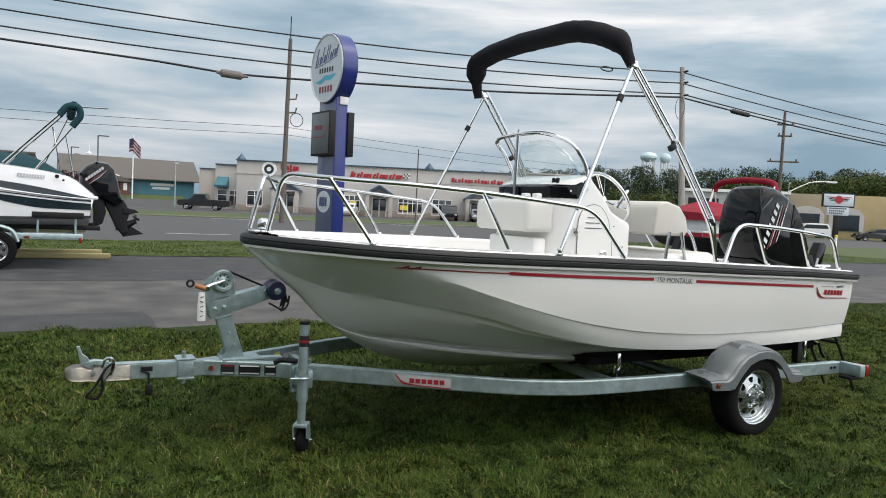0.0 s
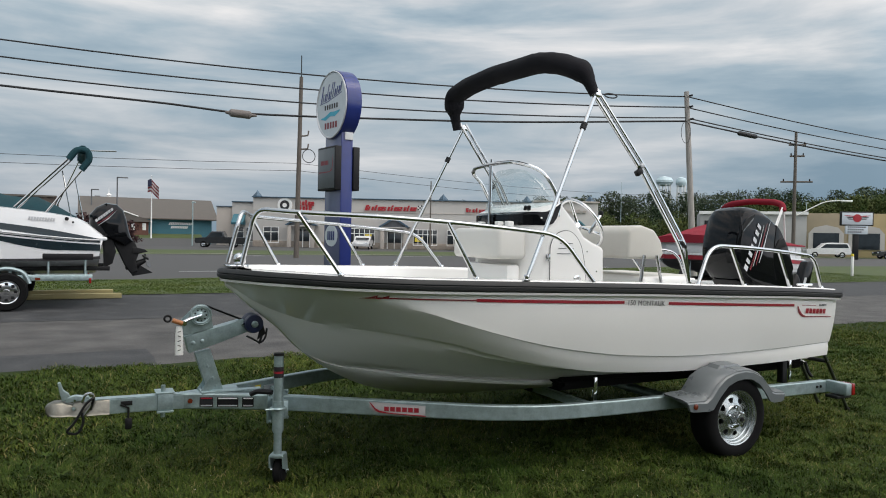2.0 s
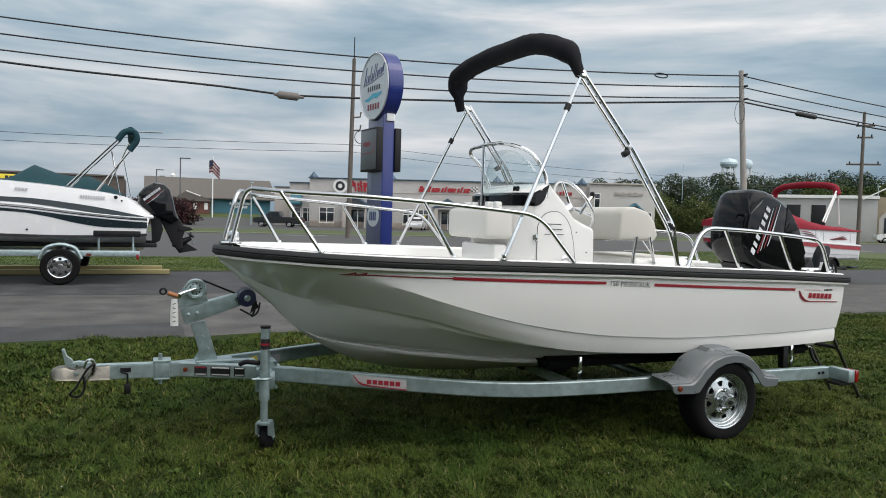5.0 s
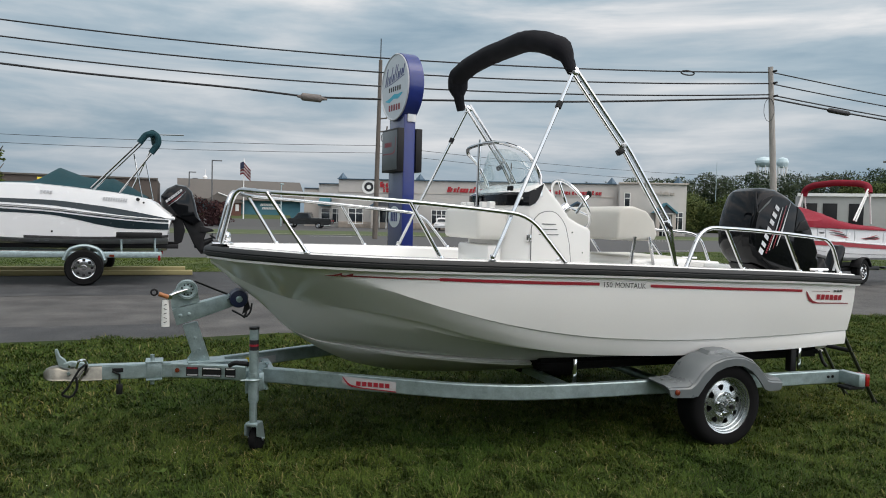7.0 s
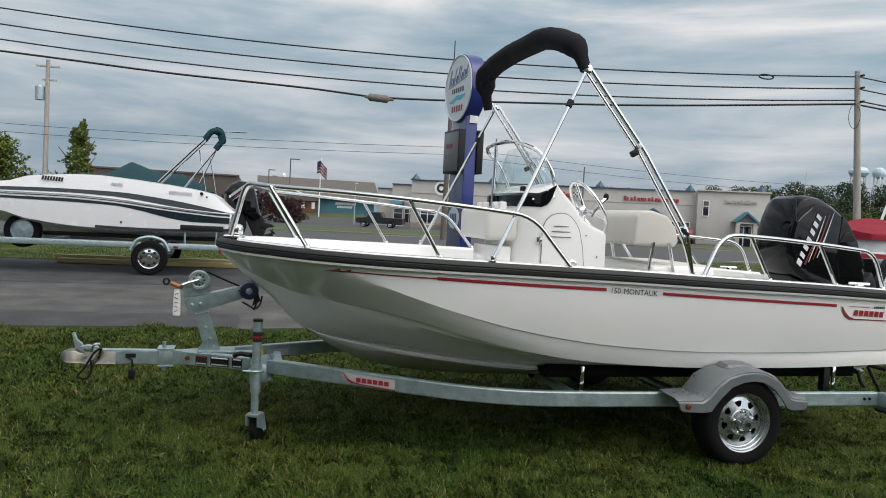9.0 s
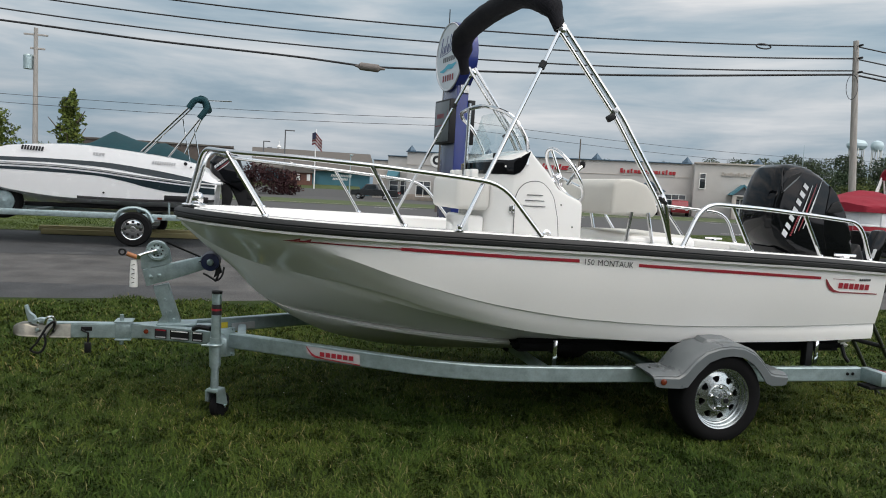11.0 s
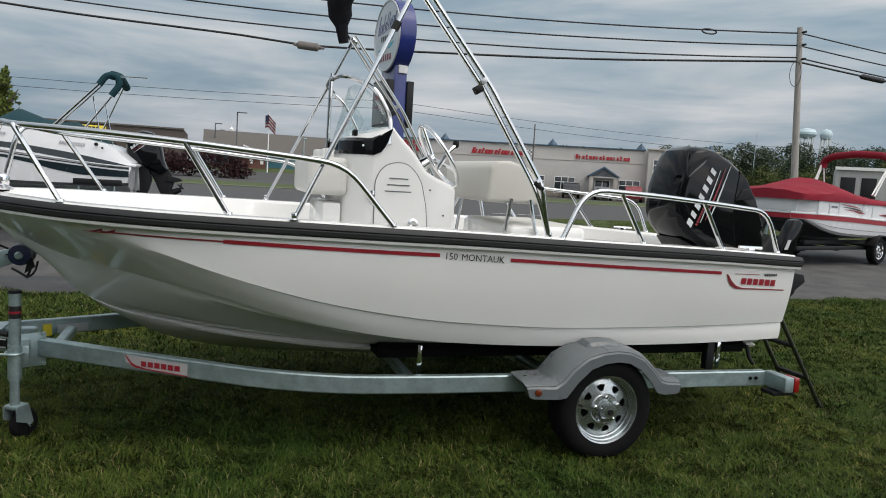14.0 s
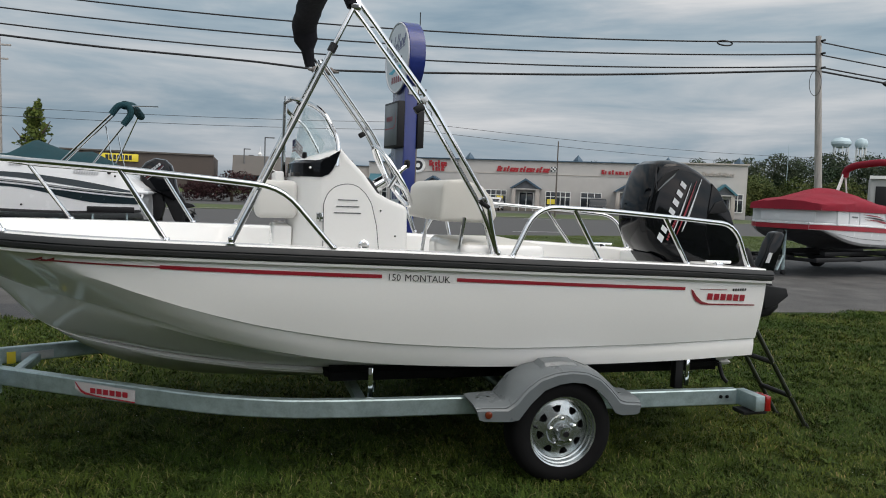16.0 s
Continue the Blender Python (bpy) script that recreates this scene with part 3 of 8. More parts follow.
# dark smoked band at the foot of the windscreen
part("dash_band", round_front(prism([(-1.258, 1.482), (-1.258, 1.550), (-1.230, 1.567), (-1.03, 1.622), (-1.045, 1.598), (-1.11, 1.526), (-1.16, 1.498), (-1.24, 1.482)], -0.546, 0.286)), BLACKGLOSS, console)
for y in (-0.435, -0.395):
    part("rod_clip", box((-1.185, y, 1.592), (0.022, 0.020, 0.034), 0.007, (15, 0, 0)), BLACKMATT, console)
for x, z in ((-1.165, 1.527), (-1.075, 1.588)):
    bm = bmesh.new()
    lathe(bm, [(0.006, 0), (0.006, -0.004), (0.003, -0.006)], (x, -0.545, z), "y", 10)
    part("snap", bm, WHITEPAINT, console)
# cooler box in front of the console
part("front_cooler", box((-1.325, -0.17, 1.362), (0.21, 0.60, 0.195), 0.03, seg=3), CREAM, boat, "cream moulded front locker", deg=40)
part("cooler_pedestal", box((-1.29, -0.17, 0.98), (0.10, 0.52, 0.50), 0.02), GEL, boat)
for y in (-0.40, -0.28, -0.05, 0.05):
    part("rod_holder", box((-1.31, y, 1.47), (0.045, 0.05, 0.07), 0.008), WHITEPAINT, boat)


def glass(name, tint=(0.9, 0.95, 0.95), rough=0.02, alpha=0.14):
    m = bpy.data.materials.new(name)
    m.use_nodes = True
    n, l = m.node_tree.nodes, m.node_tree.links
    n.clear()
    o, mx, tr, gl, fr = (n.new("ShaderNode" + k) for k in ("OutputMaterial", "MixShader", "BsdfTransparent", "BsdfGlossy", "LayerWeight"))
    tr.inputs["Color"].default_value = (*tint, 1)
    gl.inputs["Roughness"].default_value = rough
    pw = n.new("ShaderNodeMath")
    pw.operation = "MULTIPLY_ADD"
    pw.inputs[1].default_value, pw.inputs[2].default_value = 0.14, 0.025
    l.new(fr.outputs["Facing"], pw.inputs[0])
    l.new(pw.outputs[0], mx.inputs["Fac"])
    l.new(tr.outputs["BSDF"], mx.inputs[1])
    l.new(gl.outputs["BSDF"], mx.inputs[2])
    l.new(mx.outputs["Shader"], o.inputs["Surface"])
    return m


CLEAR = glass("clear_acrylic", (0.94, 0.97, 0.97))
# windscreen: a curved sheet with swept sides and a steel hoop
bm = bmesh.new()
foot_line, top_line = [], []
for k in range(13):
    u = -1 + 2 * k / 12
    y = -0.13 + 0.385 * u
    foot_line.append((-1.245 + 0.20 * abs(u) ** 3, y, 1.562 + 0.06 * abs(u) ** 3))
    top_line.append((-1.17 + 0.15 * abs(u) ** 3, -0.13 + 0.33 * u, 1.86 - 0.16 * abs(u) ** 4))
rows = [[tuple(Vector(a).lerp(Vector(b), t)) for a, b in zip(foot_line, top_line)] for t in (0, 0.33, 0.66, 1)]
loft(bm, rows, close=False, cap=False)
ws = part("windscreen", bm, CLEAR, console, "clear acrylic windscreen")
md = ws.modifiers.new("thick", "SOLIDIFY")
md.thickness = 0.005
part("windscreen_rail", pipe([(-1.03, -0.535, 1.54), (-1.02, -0.52, 1.67), (-1.10, -0.47, 1.83), (-1.24, -0.36, 1.890), (-1.275, -0.13, 1.893), (-1.26, 0.14, 1.885), (-1.21, 0.265, 1.86), (-1.13, 0.275, 1.80), (-1.04, 0.27, 1.64), (-1.03, 0.275, 1.54)], 0.0125, 10, 0.08), STEEL, console, "stainless grab rail")
part("rail_post", pipe([(-1.272, -0.10, 1.892), (-1.278, -0.10, 1.46)], 0.012, 10), STEEL, console)
part("post_knob", pipe([(-1.272, -0.10, 1.890), (-1.270, -0.10, 1.925)], 0.008, 8), STEEL, console)
# steering wheel
bm = bmesh.new()
cw, ax = Vector((-0.71, -0.36, 1.505)), Vector((0.78, 0, 0.50)).normalized()
u1, u2 = Vector((0, 1, 0)), ax.cross(Vector((0, 1, 0)))
tube(bm, [cw + (u1 * math.cos(a) + u2 * math.sin(a)) * 0.185 for a in (2 * math.pi * k / 32 for k in range(32))], 0.012, 10, close=True)
wheel = part("steering_wheel", bm, CHROME, boat, "polished steel steering wheel", deg=60)
for a in (90, 210, 330):
    part("spoke", pipe([cw - ax * 0.03, cw + (u1 * math.cos(radians(a)) + u2 * math.sin(radians(a))) * 0.18], 0.009, 8), CHROME, wheel)
part("wheel_hub", pipe([cw - ax * 0.11, cw - ax * 0.03], [0.036, 0.032], 16), CHROME, wheel, "polished steering column")
bm = bmesh.new()
tube(bm, [cw - ax * 0.175, cw - ax * 0.135, cw - ax * 0.115, cw - ax * 0.11], [0.088, 0.080, 0.058, 0.03], 20)
part("column_boot", bm, BLACKMATT, wheel, "black column boot")
part("throttle", pipe([(-0.75, -0.50, 1.44), (-0.70, -0.52, 1.53), (-0.66, -0.50, 1.56)], 0.012, 8, 0.02), CHROME, boat)
bm = bmesh.new()
lathe(bm, [(0.0, -0.022), (0.012, -0.018), (0.018, 0.0), (0.015, 0.018), (0.006, 0.024), (0.0, 0.024)], (-0.658, -0.50, 1.568), "z", 12, cap=False)
part("throttle_knob", bm, BLACKMATT, boat)

# helm seat with flip back
part("seat_base", box((-0.12, -0.20, 0.95), (0.48, 0.76, 0.42), 0.04, seg=3), GEL, boat, "white cooler seat base")
part("seat_cushion", box((-0.12, -0.20, 1.115), (0.46, 0.74, 0.10), 0.035, seg=4), VINYL, boat, "cream vinyl seat cushion", deg=50)
part("backrest", prism([(-0.495, 1.275), (-0.485, 1.46), (-0.45, 1.495), (-0.37, 1.50), (-0.26, 1.47), (-0.20, 1.40), (-0.172, 1.31), (-0.20, 1.272)], -0.585, 0.18, 0.022), VINYL, boat, "cream vinyl folding backrest", deg=50)
for s in (-0.595, 0.19):
    part("backrest_arm", pipe([(-0.36, s, 1.30), (-0.375, s, 1.20), (-0.40, s, 1.00)], 0.011, 8, 0.05), STEEL, boat)
    part("backrest_arm", pipe([(-0.25, s, 1.30), (-0.225, s, 1.20), (-0.18, s, 1.00)], 0.011, 8, 0.05), STEEL, boat)

# folded bimini top
bimini = thing("bimini_top", (0, YC, 1.15), "folded black canvas bimini top on stainless poles", "boat canopy")


def bim(x, y, z):
    return (x, y, z - 1.15)


bm = bmesh.new()
arc = rounded([bim(-1.01, -0.845, 2.265), bim(-1.045, -0.79, 2.405), bim(-1.085, -0.62, 2.485), bim(-1.11, -0.42, 2.528), bim(-1.105, 0.07, 2.552), bim(-1.11, 0.50, 2.545), bim(-1.12, 0.735, 2.50), bim(-1.10, 0.775, 2.40), bim(-1.07, 0.775, 2.245)], 0.10, 6)
P = [Vector(p) for p in arc]
rings = []
for i, p in enumerate(P):
    d = (P[min(i + 1, len(P) - 1)] - P[max(i - 1, 0)]).normalized()
    a = Vector((1, 0, 0))
    a = (a - d * a.dot(d)).normalized()
    b = d.cross(a)
    e = min(1, 0.42 + 0.12 * min(i, len(P) - 1 - i))
    ring = []
    for k in range(16):
        t = 2 * math.pi * k / 16
        wr = 1 + 0.10 * noise.noise((p.y * 9, k * 1.3, 4)) + 0.05 * noise.noise((p.y * 30, k * 2.1, 9))
        ring.append(p + (a * math.cos(t) * 0.080 + b * math.sin(t) * 0.066) * wr * e)
    rings.append(ring)
loft(bm, rings)
part("canvas_sleeve", bm, CANVAS, bimini, "black canvas sleeve round the folded top", deg=80)
for s, yo in ((-1, 0.0), (1, 0.06)):
    def q(x, y, z, s=s, yo=yo):
        return bim(x, (y * -s) - (yo if s > 0 else 0), z)
    for k, dx in enumerate((-0.012, 0.036)):
        part("main_pole", pipe([q(-1.03 + dx, -0.84, 2.30), q(-0.66 + dx, -0.885, 1.83), q(-0.385 + dx, -0.945, 1.375), q(-0.345 + dx * 0.4, -0.94, 1.28), q(-0.29, -0.925, 1.135)], 0.012, 10, 0.05), STEEL, bimini)
    part("front_stay", pipe([q(-1.0, -0.85, 2.28), q(-1.53, -0.945, 1.175)], 0.0115, 10), STEEL, bimini)
    for t in (0.195 if s < 0 else 0.245,):
        a, b = Vector(q(-1.0, -0.85, 2.28)), Vector(q(-1.53, -0.945, 1.175))
        c = a.lerp(b, t)
        part("strap_clip", pipe([c - (b - a).normalized() * 0.02, c + (b - a).normalized() * 0.02], 0.019, 10), BLACKMATT, bimini)
    part("pole_clip", box(q(-0.695, -0.893, 1.815), (0.050, 0.032, 0.036), 0.007, (0, -32, 0)), BLACKMATT, bimini, "black plastic pole clip")
    part("clip_pin", box(q(-0.672, -0.900, 1.855), (0.026, 0.012, 0.030), 0.004, (0, 55, 0)), SILVERINK, bimini)
    part("pole_collar", box(q(-0.372, -0.945, 1.375), (0.062, 0.032, 0.020), 0.006, (0, 30, 0)), BLACKMATT, bimini)
    part("collar_bolt", pipe([q(-0.385, -0.970, 1.40), q(-0.385, -0.925, 1.40)], 0.008, 8), CHROME, bimini)
    for fx, fy, fz in ((-1.535, -0.945, 1.162), (-0.285, -0.925, 1.118)):
        bm = bmesh.new()
        lathe(bm, [(0.024, 0), (0.024, 0.005), (0.013, 0.010), (0.015, 0.022), (0.013, 0.032), (0.004, 0.038)], q(fx, fy, fz), "z", 14)
        part("deck_mount", bm, CHROME, bimini)
    for jx, jy, jz in ((-1.0, -0.85, 2.28),):
        part("knuckle_joint", box(q(jx, jy, jz - 0.01), (0.05, 0.03, 0.05), 0.01), CHROME, bimini)

# outboard motor, tilted up
motor = thing("outboard_motor", (1.30, -0.12, 1.05), "black glossy outboard motor tilted up on the transom", "outboard motor")


def mo(x, y, z):
    return (x - 1.30, y, z - 1.05)


COWL = [(0.95, 1.16), (0.915, 1.24), (0.91, 1.34), (0.92, 1.43), (0.945, 1.52), (0.985, 1.62), (1.01, 1.66), (1.05, 1.683), (1.13, 1.69), (1.20, 1.68), (1.30, 1.637), (1.41, 1.565), (1.48, 1.475), (1.535, 1.36), (1.60, 1.25), (1.67, 1.11), (1.67, 1.03), (1.45, 0.99), (1.12, 1.03), (1.02, 1.09)]
cx, cz = 1.29, 1.34
bm = bmesh.new()
rings = []
for y, k in ((-0.190, 0.80), (-0.186, 0.86), (-0.168, 0.93), (-0.135, 0.975), (-0.08, 1.0), (0.08, 1.0), (0.135, 0.975), (0.168, 0.93), (0.186, 0.86), (0.190, 0.80)):
    rings.append([mo(cx + (x - cx) * k, y, cz + (z - cz) * k) for x, z in COWL])
loft(bm, rings)
cowl = part("cowling", bm, BLACKGLOSS, motor, "glossy black cowling", deg=27)
for s in (-1, 1):
    yy = lambda d: s * (0.188 + d)
    # curved air intake under the crown, with its bright lower lip
    part("air_intake", prism([(x - 1.30, z - 1.05) for x, z in ((0.985, 1.47), (1.0, 1.545), (1.04, 1.595), (1.10, 1.622), (1.145, 1.632), (1.10, 1.585), (1.06, 1.55), (1.015, 1.515))], s * 0.13, yy(0.003), 0.003), BLACKMATT, cowl)
    part("intake_lip", pipe([mo(1.0, yy(0.001), 1.49), mo(1.05, yy(0.003), 1.54), mo(1.10, yy(0.002), 1.58), mo(1.15, yy(-0.004), 1.636)], [0.003, 0.006, 0.006, 0.002], 6, 0.03), ALU, cowl)
    # crease between the nose and the side, and the rear panel with its flap
    if s < 0:
        part("nose_crease", pipe([mo(1.01, yy(-0.04), 1.66), mo(0.985, yy(-0.014), 1.58), mo(0.985, yy(-0.006), 1.50), mo(0.955, yy(-0.010), 1.40), mo(0.945, yy(-0.014), 1.28)], [0.004, 0.012, 0.014, 0.010, 0.004], 8, 0.06), BLACKGLOSS, cowl, deg=60)
    part("rear_panel", prism([(x - 1.30, z - 1.05) for x, z in ((1.385, 1.55), (1.44, 1.50), (1.53, 1.37), (1.61, 1.19), (1.56, 1.09), (1.40, 1.09), (1.36, 1.22), (1.365, 1.38))], s * 0.15, yy(0.006), 0.005), BLACKGLOSS, cowl, deg=40)
    part("intake_flap", prism([(x - 1.30, z - 1.05) for x, z in ((1.37, 1.355), (1.41, 1.425), (1.465, 1.445), (1.51, 1.38), (1.48, 1.365))], s * 0.15, yy(0.014), 0.005), BLACKMATT, cowl)
part("lower_cowl", prism([(a - 1.30, b - 1.05) for a, b in ((1.0, 1.10), (1.2, 1.02), (1.45, 1.0), (1.66, 1.05), (1.74, 1.15), (1.80, 1.02), (1.76, 0.95), (1.45, 0.90), (1.15, 0.93))], -0.15, 0.15, 0.03), BLACKMATT, motor, deg=40)


def on_cowl(u, v):
    d = radians(67)
    return mo(1.045 + u * math.cos(d) - v * math.sin(d), -0.1965, 1.165 + u * math.sin(d) + v * math.cos(d))


SILVERLETTER = mat("silver_letter", (0.62, 0.63, 0.65), 0.3, 0.2)
for k, w in enumerate((0.060, 0.048, 0.050, 0.048, 0.052, 0.050, 0.044)):
    bm = bmesh.new()
    bars(bm, 0.061 * k, 0.0, 1, w * 0.66, 0.046, 0.0, on_cowl, 0.30)
    part("brand_block", bm, SILVERLETTER, cowl)
for k in range(3):
    bm = bmesh.new()
    flat_poly(bm, [(0.06 + 0.03 * k, -0.050 - 0.026 * k, -0.045 - 0.026 * k), (0.24, -0.045 - 0.030 * k, -0.034 - 0.028 * k), (0.42 + 0.03 * k, -0.025 - 0.028 * k, -0.022 - 0.028 * k)], on_cowl)
    part("swoosh", bm, (SILVERINK, DARKRED, SILVERINK)[k], cowl)
bm = bmesh.new()
bars(bm, 0.03, -0.035, 9, 0.012, 0.016, 0.006, on_cowl, 0.1)
part("small_mark", bm, DARKRED, cowl)
# midsection, clamp and lower unit reaching aft
part("midsection", prism([(a - 1.30, b - 1.05) for a, b in ((1.42, 1.02), (1.76, 1.10), (1.98, 0.92), (2.04, 0.84), (1.98, 0.75), (1.86, 0.80), (1.55, 0.90))], -0.07, 0.07, 0.02), BLACKMATT, motor)
part("clamp_bracket", prism([(a - 1.30, b - 1.05) for a, b in ((1.28, 1.08), (1.36, 1.12), (1.56, 0.95), (1.50, 0.70), (1.42, 0.66), (1.40, 1.0))], -0.14, 0.14, 0.012), BLACKMATT, motor)
part("cavitation_plate", prism([(a - 1.30, b - 1.05) for a, b in ((1.90, 0.89), (2.10, 0.865), (2.12, 0.81), (2.02, 0.74), (1.93, 0.72))], -0.09, 0.09, 0.012), BLACKMATT, motor)
leg = part("drive_leg", prism([(a - 1.30, b - 1.05) for a, b in ((1.93, 0.90), (2.03, 0.90), (2.06, 0.99), (2.12, 1.18), (2.125, 1.225), (2.09, 1.248), (2.04, 1.24), (2.00, 1.17), (1.97, 1.08), (1.93, 1.0))], -0.01, 0.07, 0.014), BLACKGLOSS, motor, "upright black drive leg behind the transom", deg=40)
part("leg_label", prism([(a - 1.30, b - 1.05) for a, b in ((1.975, 1.03), (2.005, 1.03), (2.030, 1.10), (2.000, 1.10))], -0.014, -0.006), SILVERLETTER, leg, "pale label")
part("gearcase", pipe([mo(1.93, 0, 0.66), mo(2.0, 0, 0.70), mo(2.06, 0, 0.75), mo(2.10, 0, 0.79)], [0.015, 0.05, 0.05, 0.02], 12), BLACKMATT, motor)

# ---- the trailer ----
CARPET = mat("black_carpet", (0.008, 0.008, 0.008), 0.95, var=0.3, scale=20, bump=0.4, bscale=300, spec=0.1)
WHEELZINC = mat("bright_zinc_wheel", (0.44, 0.475, 0.48), 0.24, 0.9, var=0.18, scale=14, bump=0.05, bscale=90)
trailer = thing("boat_trailer", (0, 0, 0), "galvanised steel boat trailer with one axle on the grass", "boat trailer")


def beam(name, a, b, w, h, material=GALV, parent=None, bev=0.006, label=""):
    """A square tube from a to b, w across and h high."""
    a, b = Vector(a), Vector(b)
    d = (b - a).normalized()
    side = Vector((-d.y, d.x, 0)).normalized()
    upv = d.cross(side)
    upv = upv if upv.z > 0 else -upv
    bm = bmesh.new()
    loft(bm, [[p + side * (w / 2 * i) + upv * (h / 2 * j) for i, j in ((-1, -1), (1, -1), (1, 1), (-1, 1))] for p in (a, b)])
    bmesh.ops.recalc_face_normals(bm, faces=bm.faces)
    if bev:
        bmesh.ops.bevel(bm, geom=[e for e in bm.edges if e.calc_face_angle(0) > 0.5], offset=bev, segments=2, affect="EDGES")
    return part(name, bm, material, parent or trailer, label, deg=40)


beam("tongue", (-3.72, 0, 0.435), (-2.75, 0, 0.425), 0.075, 0.085)
bm = bmesh.new()
rings = []
for x, w, zl, zh in ((x + 0.035, w, zl, zh) for x, w, zl, zh in ((-3.93, 0.018, 0.425, 0.448), (-3.92, 0.034, 0.412, 0.462), (-3.89, 0.046, 0.405, 0.474), (-3.85, 0.048, 0.402, 0.476), (-3.825, 0.040, 0.400, 0.462), (-3.80, 0.040, 0.398, 0.456), (-3.79, 0.043, 0.396, 0.470), (-3.62, 0.043, 0.394, 0.474))):
    rings.append([(x, u * w, v) for u, v in ((-1.15, zl), (-1.0, zl - 0.004), (1.0, zl - 0.004), (1.15, zl), (1, zl + 0.010), (1, zh - 0.008), (0.8, zh), (-0.8, zh), (-1, zh - 0.008), (-1, zl + 0.010))])
loft(bm, rings)
coupler = part("coupler", bm, mat("zinc_plate", (0.20, 0.19, 0.16), 0.32, 0.9, var=0.25, scale=25, bump=0.1), trailer, "zinc-plated ball coupler", deg=50)
part("coupler_lever", prism([(-3.815, 0.475), (-3.77, 0.485), (-3.785, 0.515), (-3.81, 0.535), (-3.825, 0.578), (-3.838, 0.574), (-3.83, 0.53)], -0.016, 0.016, 0.004), GALV, coupler)
part("latch_plate", prism([(-3.80, 0.468), (-3.68, 0.476), (-3.685, 0.492), (-3.75, 0.503), (-3.79, 0.495)], -0.020, 0.020, 0.004), GALV, coupler)
part("latch_pin", pipe([(-3.755, -0.06, 0.485), (-3.755, 0.06, 0.485)], 0.006, 8), CHROME, coupler)
for x in (-3.76, -3.68):
    bm = bmesh.new()
    lathe(bm, [(0.010, 0), (0.010, -0.008), (0.0, -0.009)], (x, -0.044, 0.44), "y", 8)
    part("bolt", bm, GALV, coupler)
part("chain_shackle", pipe([(-3.72, -0.055, 0.47), (-3.705, -0.06, 0.515), (-3.675, -0.06, 0.52), (-3.66, -0.055, 0.48), (-3.71, -0.055, 0.40)], 0.008, 8, 0.015), CHROME, trailer)
part("safety_chain_loop", pipe([(-3.68, -0.05, 0.43), (-3.66, -0.07, 0.50), (-3.70, -0.07, 0.47), (-3.76, -0.07, 0.36), (-3.80, -0.06, 0.32), (-3.74, -0.06, 0.30), (-3.71, -0.06, 0.36), (-3.72, -0.06, 0.42)], 0.007, 6, 0.03), BLACKMATT, trailer, "black looped wiring lead")
part("plug", box((-3.49, -0.05, 0.335), (0.035, 0.03, 0.06), 0.006), BLACKMATT, trailer)
part("plug_lead", pipe([(-3.49, -0.05, 0.36), (-3.49, -0.045, 0.42), (-3.53, -0.041, 0.44)], 0.006, 6), BLACKMATT, trailer)
part("slot", box((-3.50, -0.040, 0.445), (0.06, 0.004, 0.025), 0.001), BLACKMATT, trailer)
part("hinge_clamp", box((-3.30, 0, 0.435), (0.085, 0.105, 0.095), 0.008), GALV, trailer)
part("hinge_plate", box((-3.30, 0, 0.488), (0.10, 0.12, 0.010), 0.003), GALV, trailer)
part("hinge_plate", box((-3.30, 0, 0.382), (0.09, 0.12, 0.010), 0.003), GALV, trailer)
bm = bmesh.new()
rod(bm, (-3.31, -0.03, 0.35), (-3.31, -0.03, 0.53), 0.012, 8)
part("hinge_pin", bm, GALV, trailer)
VP = [(-3.22, 0.0, 0.43), (-2.75, 0.20, 0.425), (-2.25, 0.50, 0.415), (-1.60, 0.80, 0.385), (-1.25, 0.875, 0.372), (-0.8, 0.895, 0.366), (1.20, 0.895, 0.346)]
for s in (-1, 1):
    pts = rounded([(x, y * s, z) for x, y, z in VP], 0.25, 5)
    bm = bmesh.new()
    rings = []
    for i, p in enumerate(pts):
        d = (pts[min(i + 1, len(pts) - 1)] - pts[max(i - 1, 0)]).normalized()
        side = Vector((-d.y, d.x, 0)).normalized()
        w, h, c = 0.026, 0.044, 0.006
        rings.append([p + side * u + Vector((0, 0, v)) for u, v in ((-w, -h + c), (-w + c, -h), (w - c, -h), (w, -h + c), (w, h - c), (w - c, h), (-w + c, h), (-w, h - c))])
    loft(bm, rings)
    part("side_rail", bm, GALV, trailer, deg=24)
for x, w in ((-2.62, 0.24), (-0.9, 0.88), (0.5, 0.88)):
    beam("cross_member", (x, -w, 0.36 if x > -2 else 0.40), (x, w, 0.36 if x > -2 else 0.40), 0.05, 0.05)
bm = bmesh.new()
rod(bm, (0.05, -0.94, 0.27), (0.05, 0.94, 0.27), 0.032, 12)
part("axle", bm, GALV, trailer)
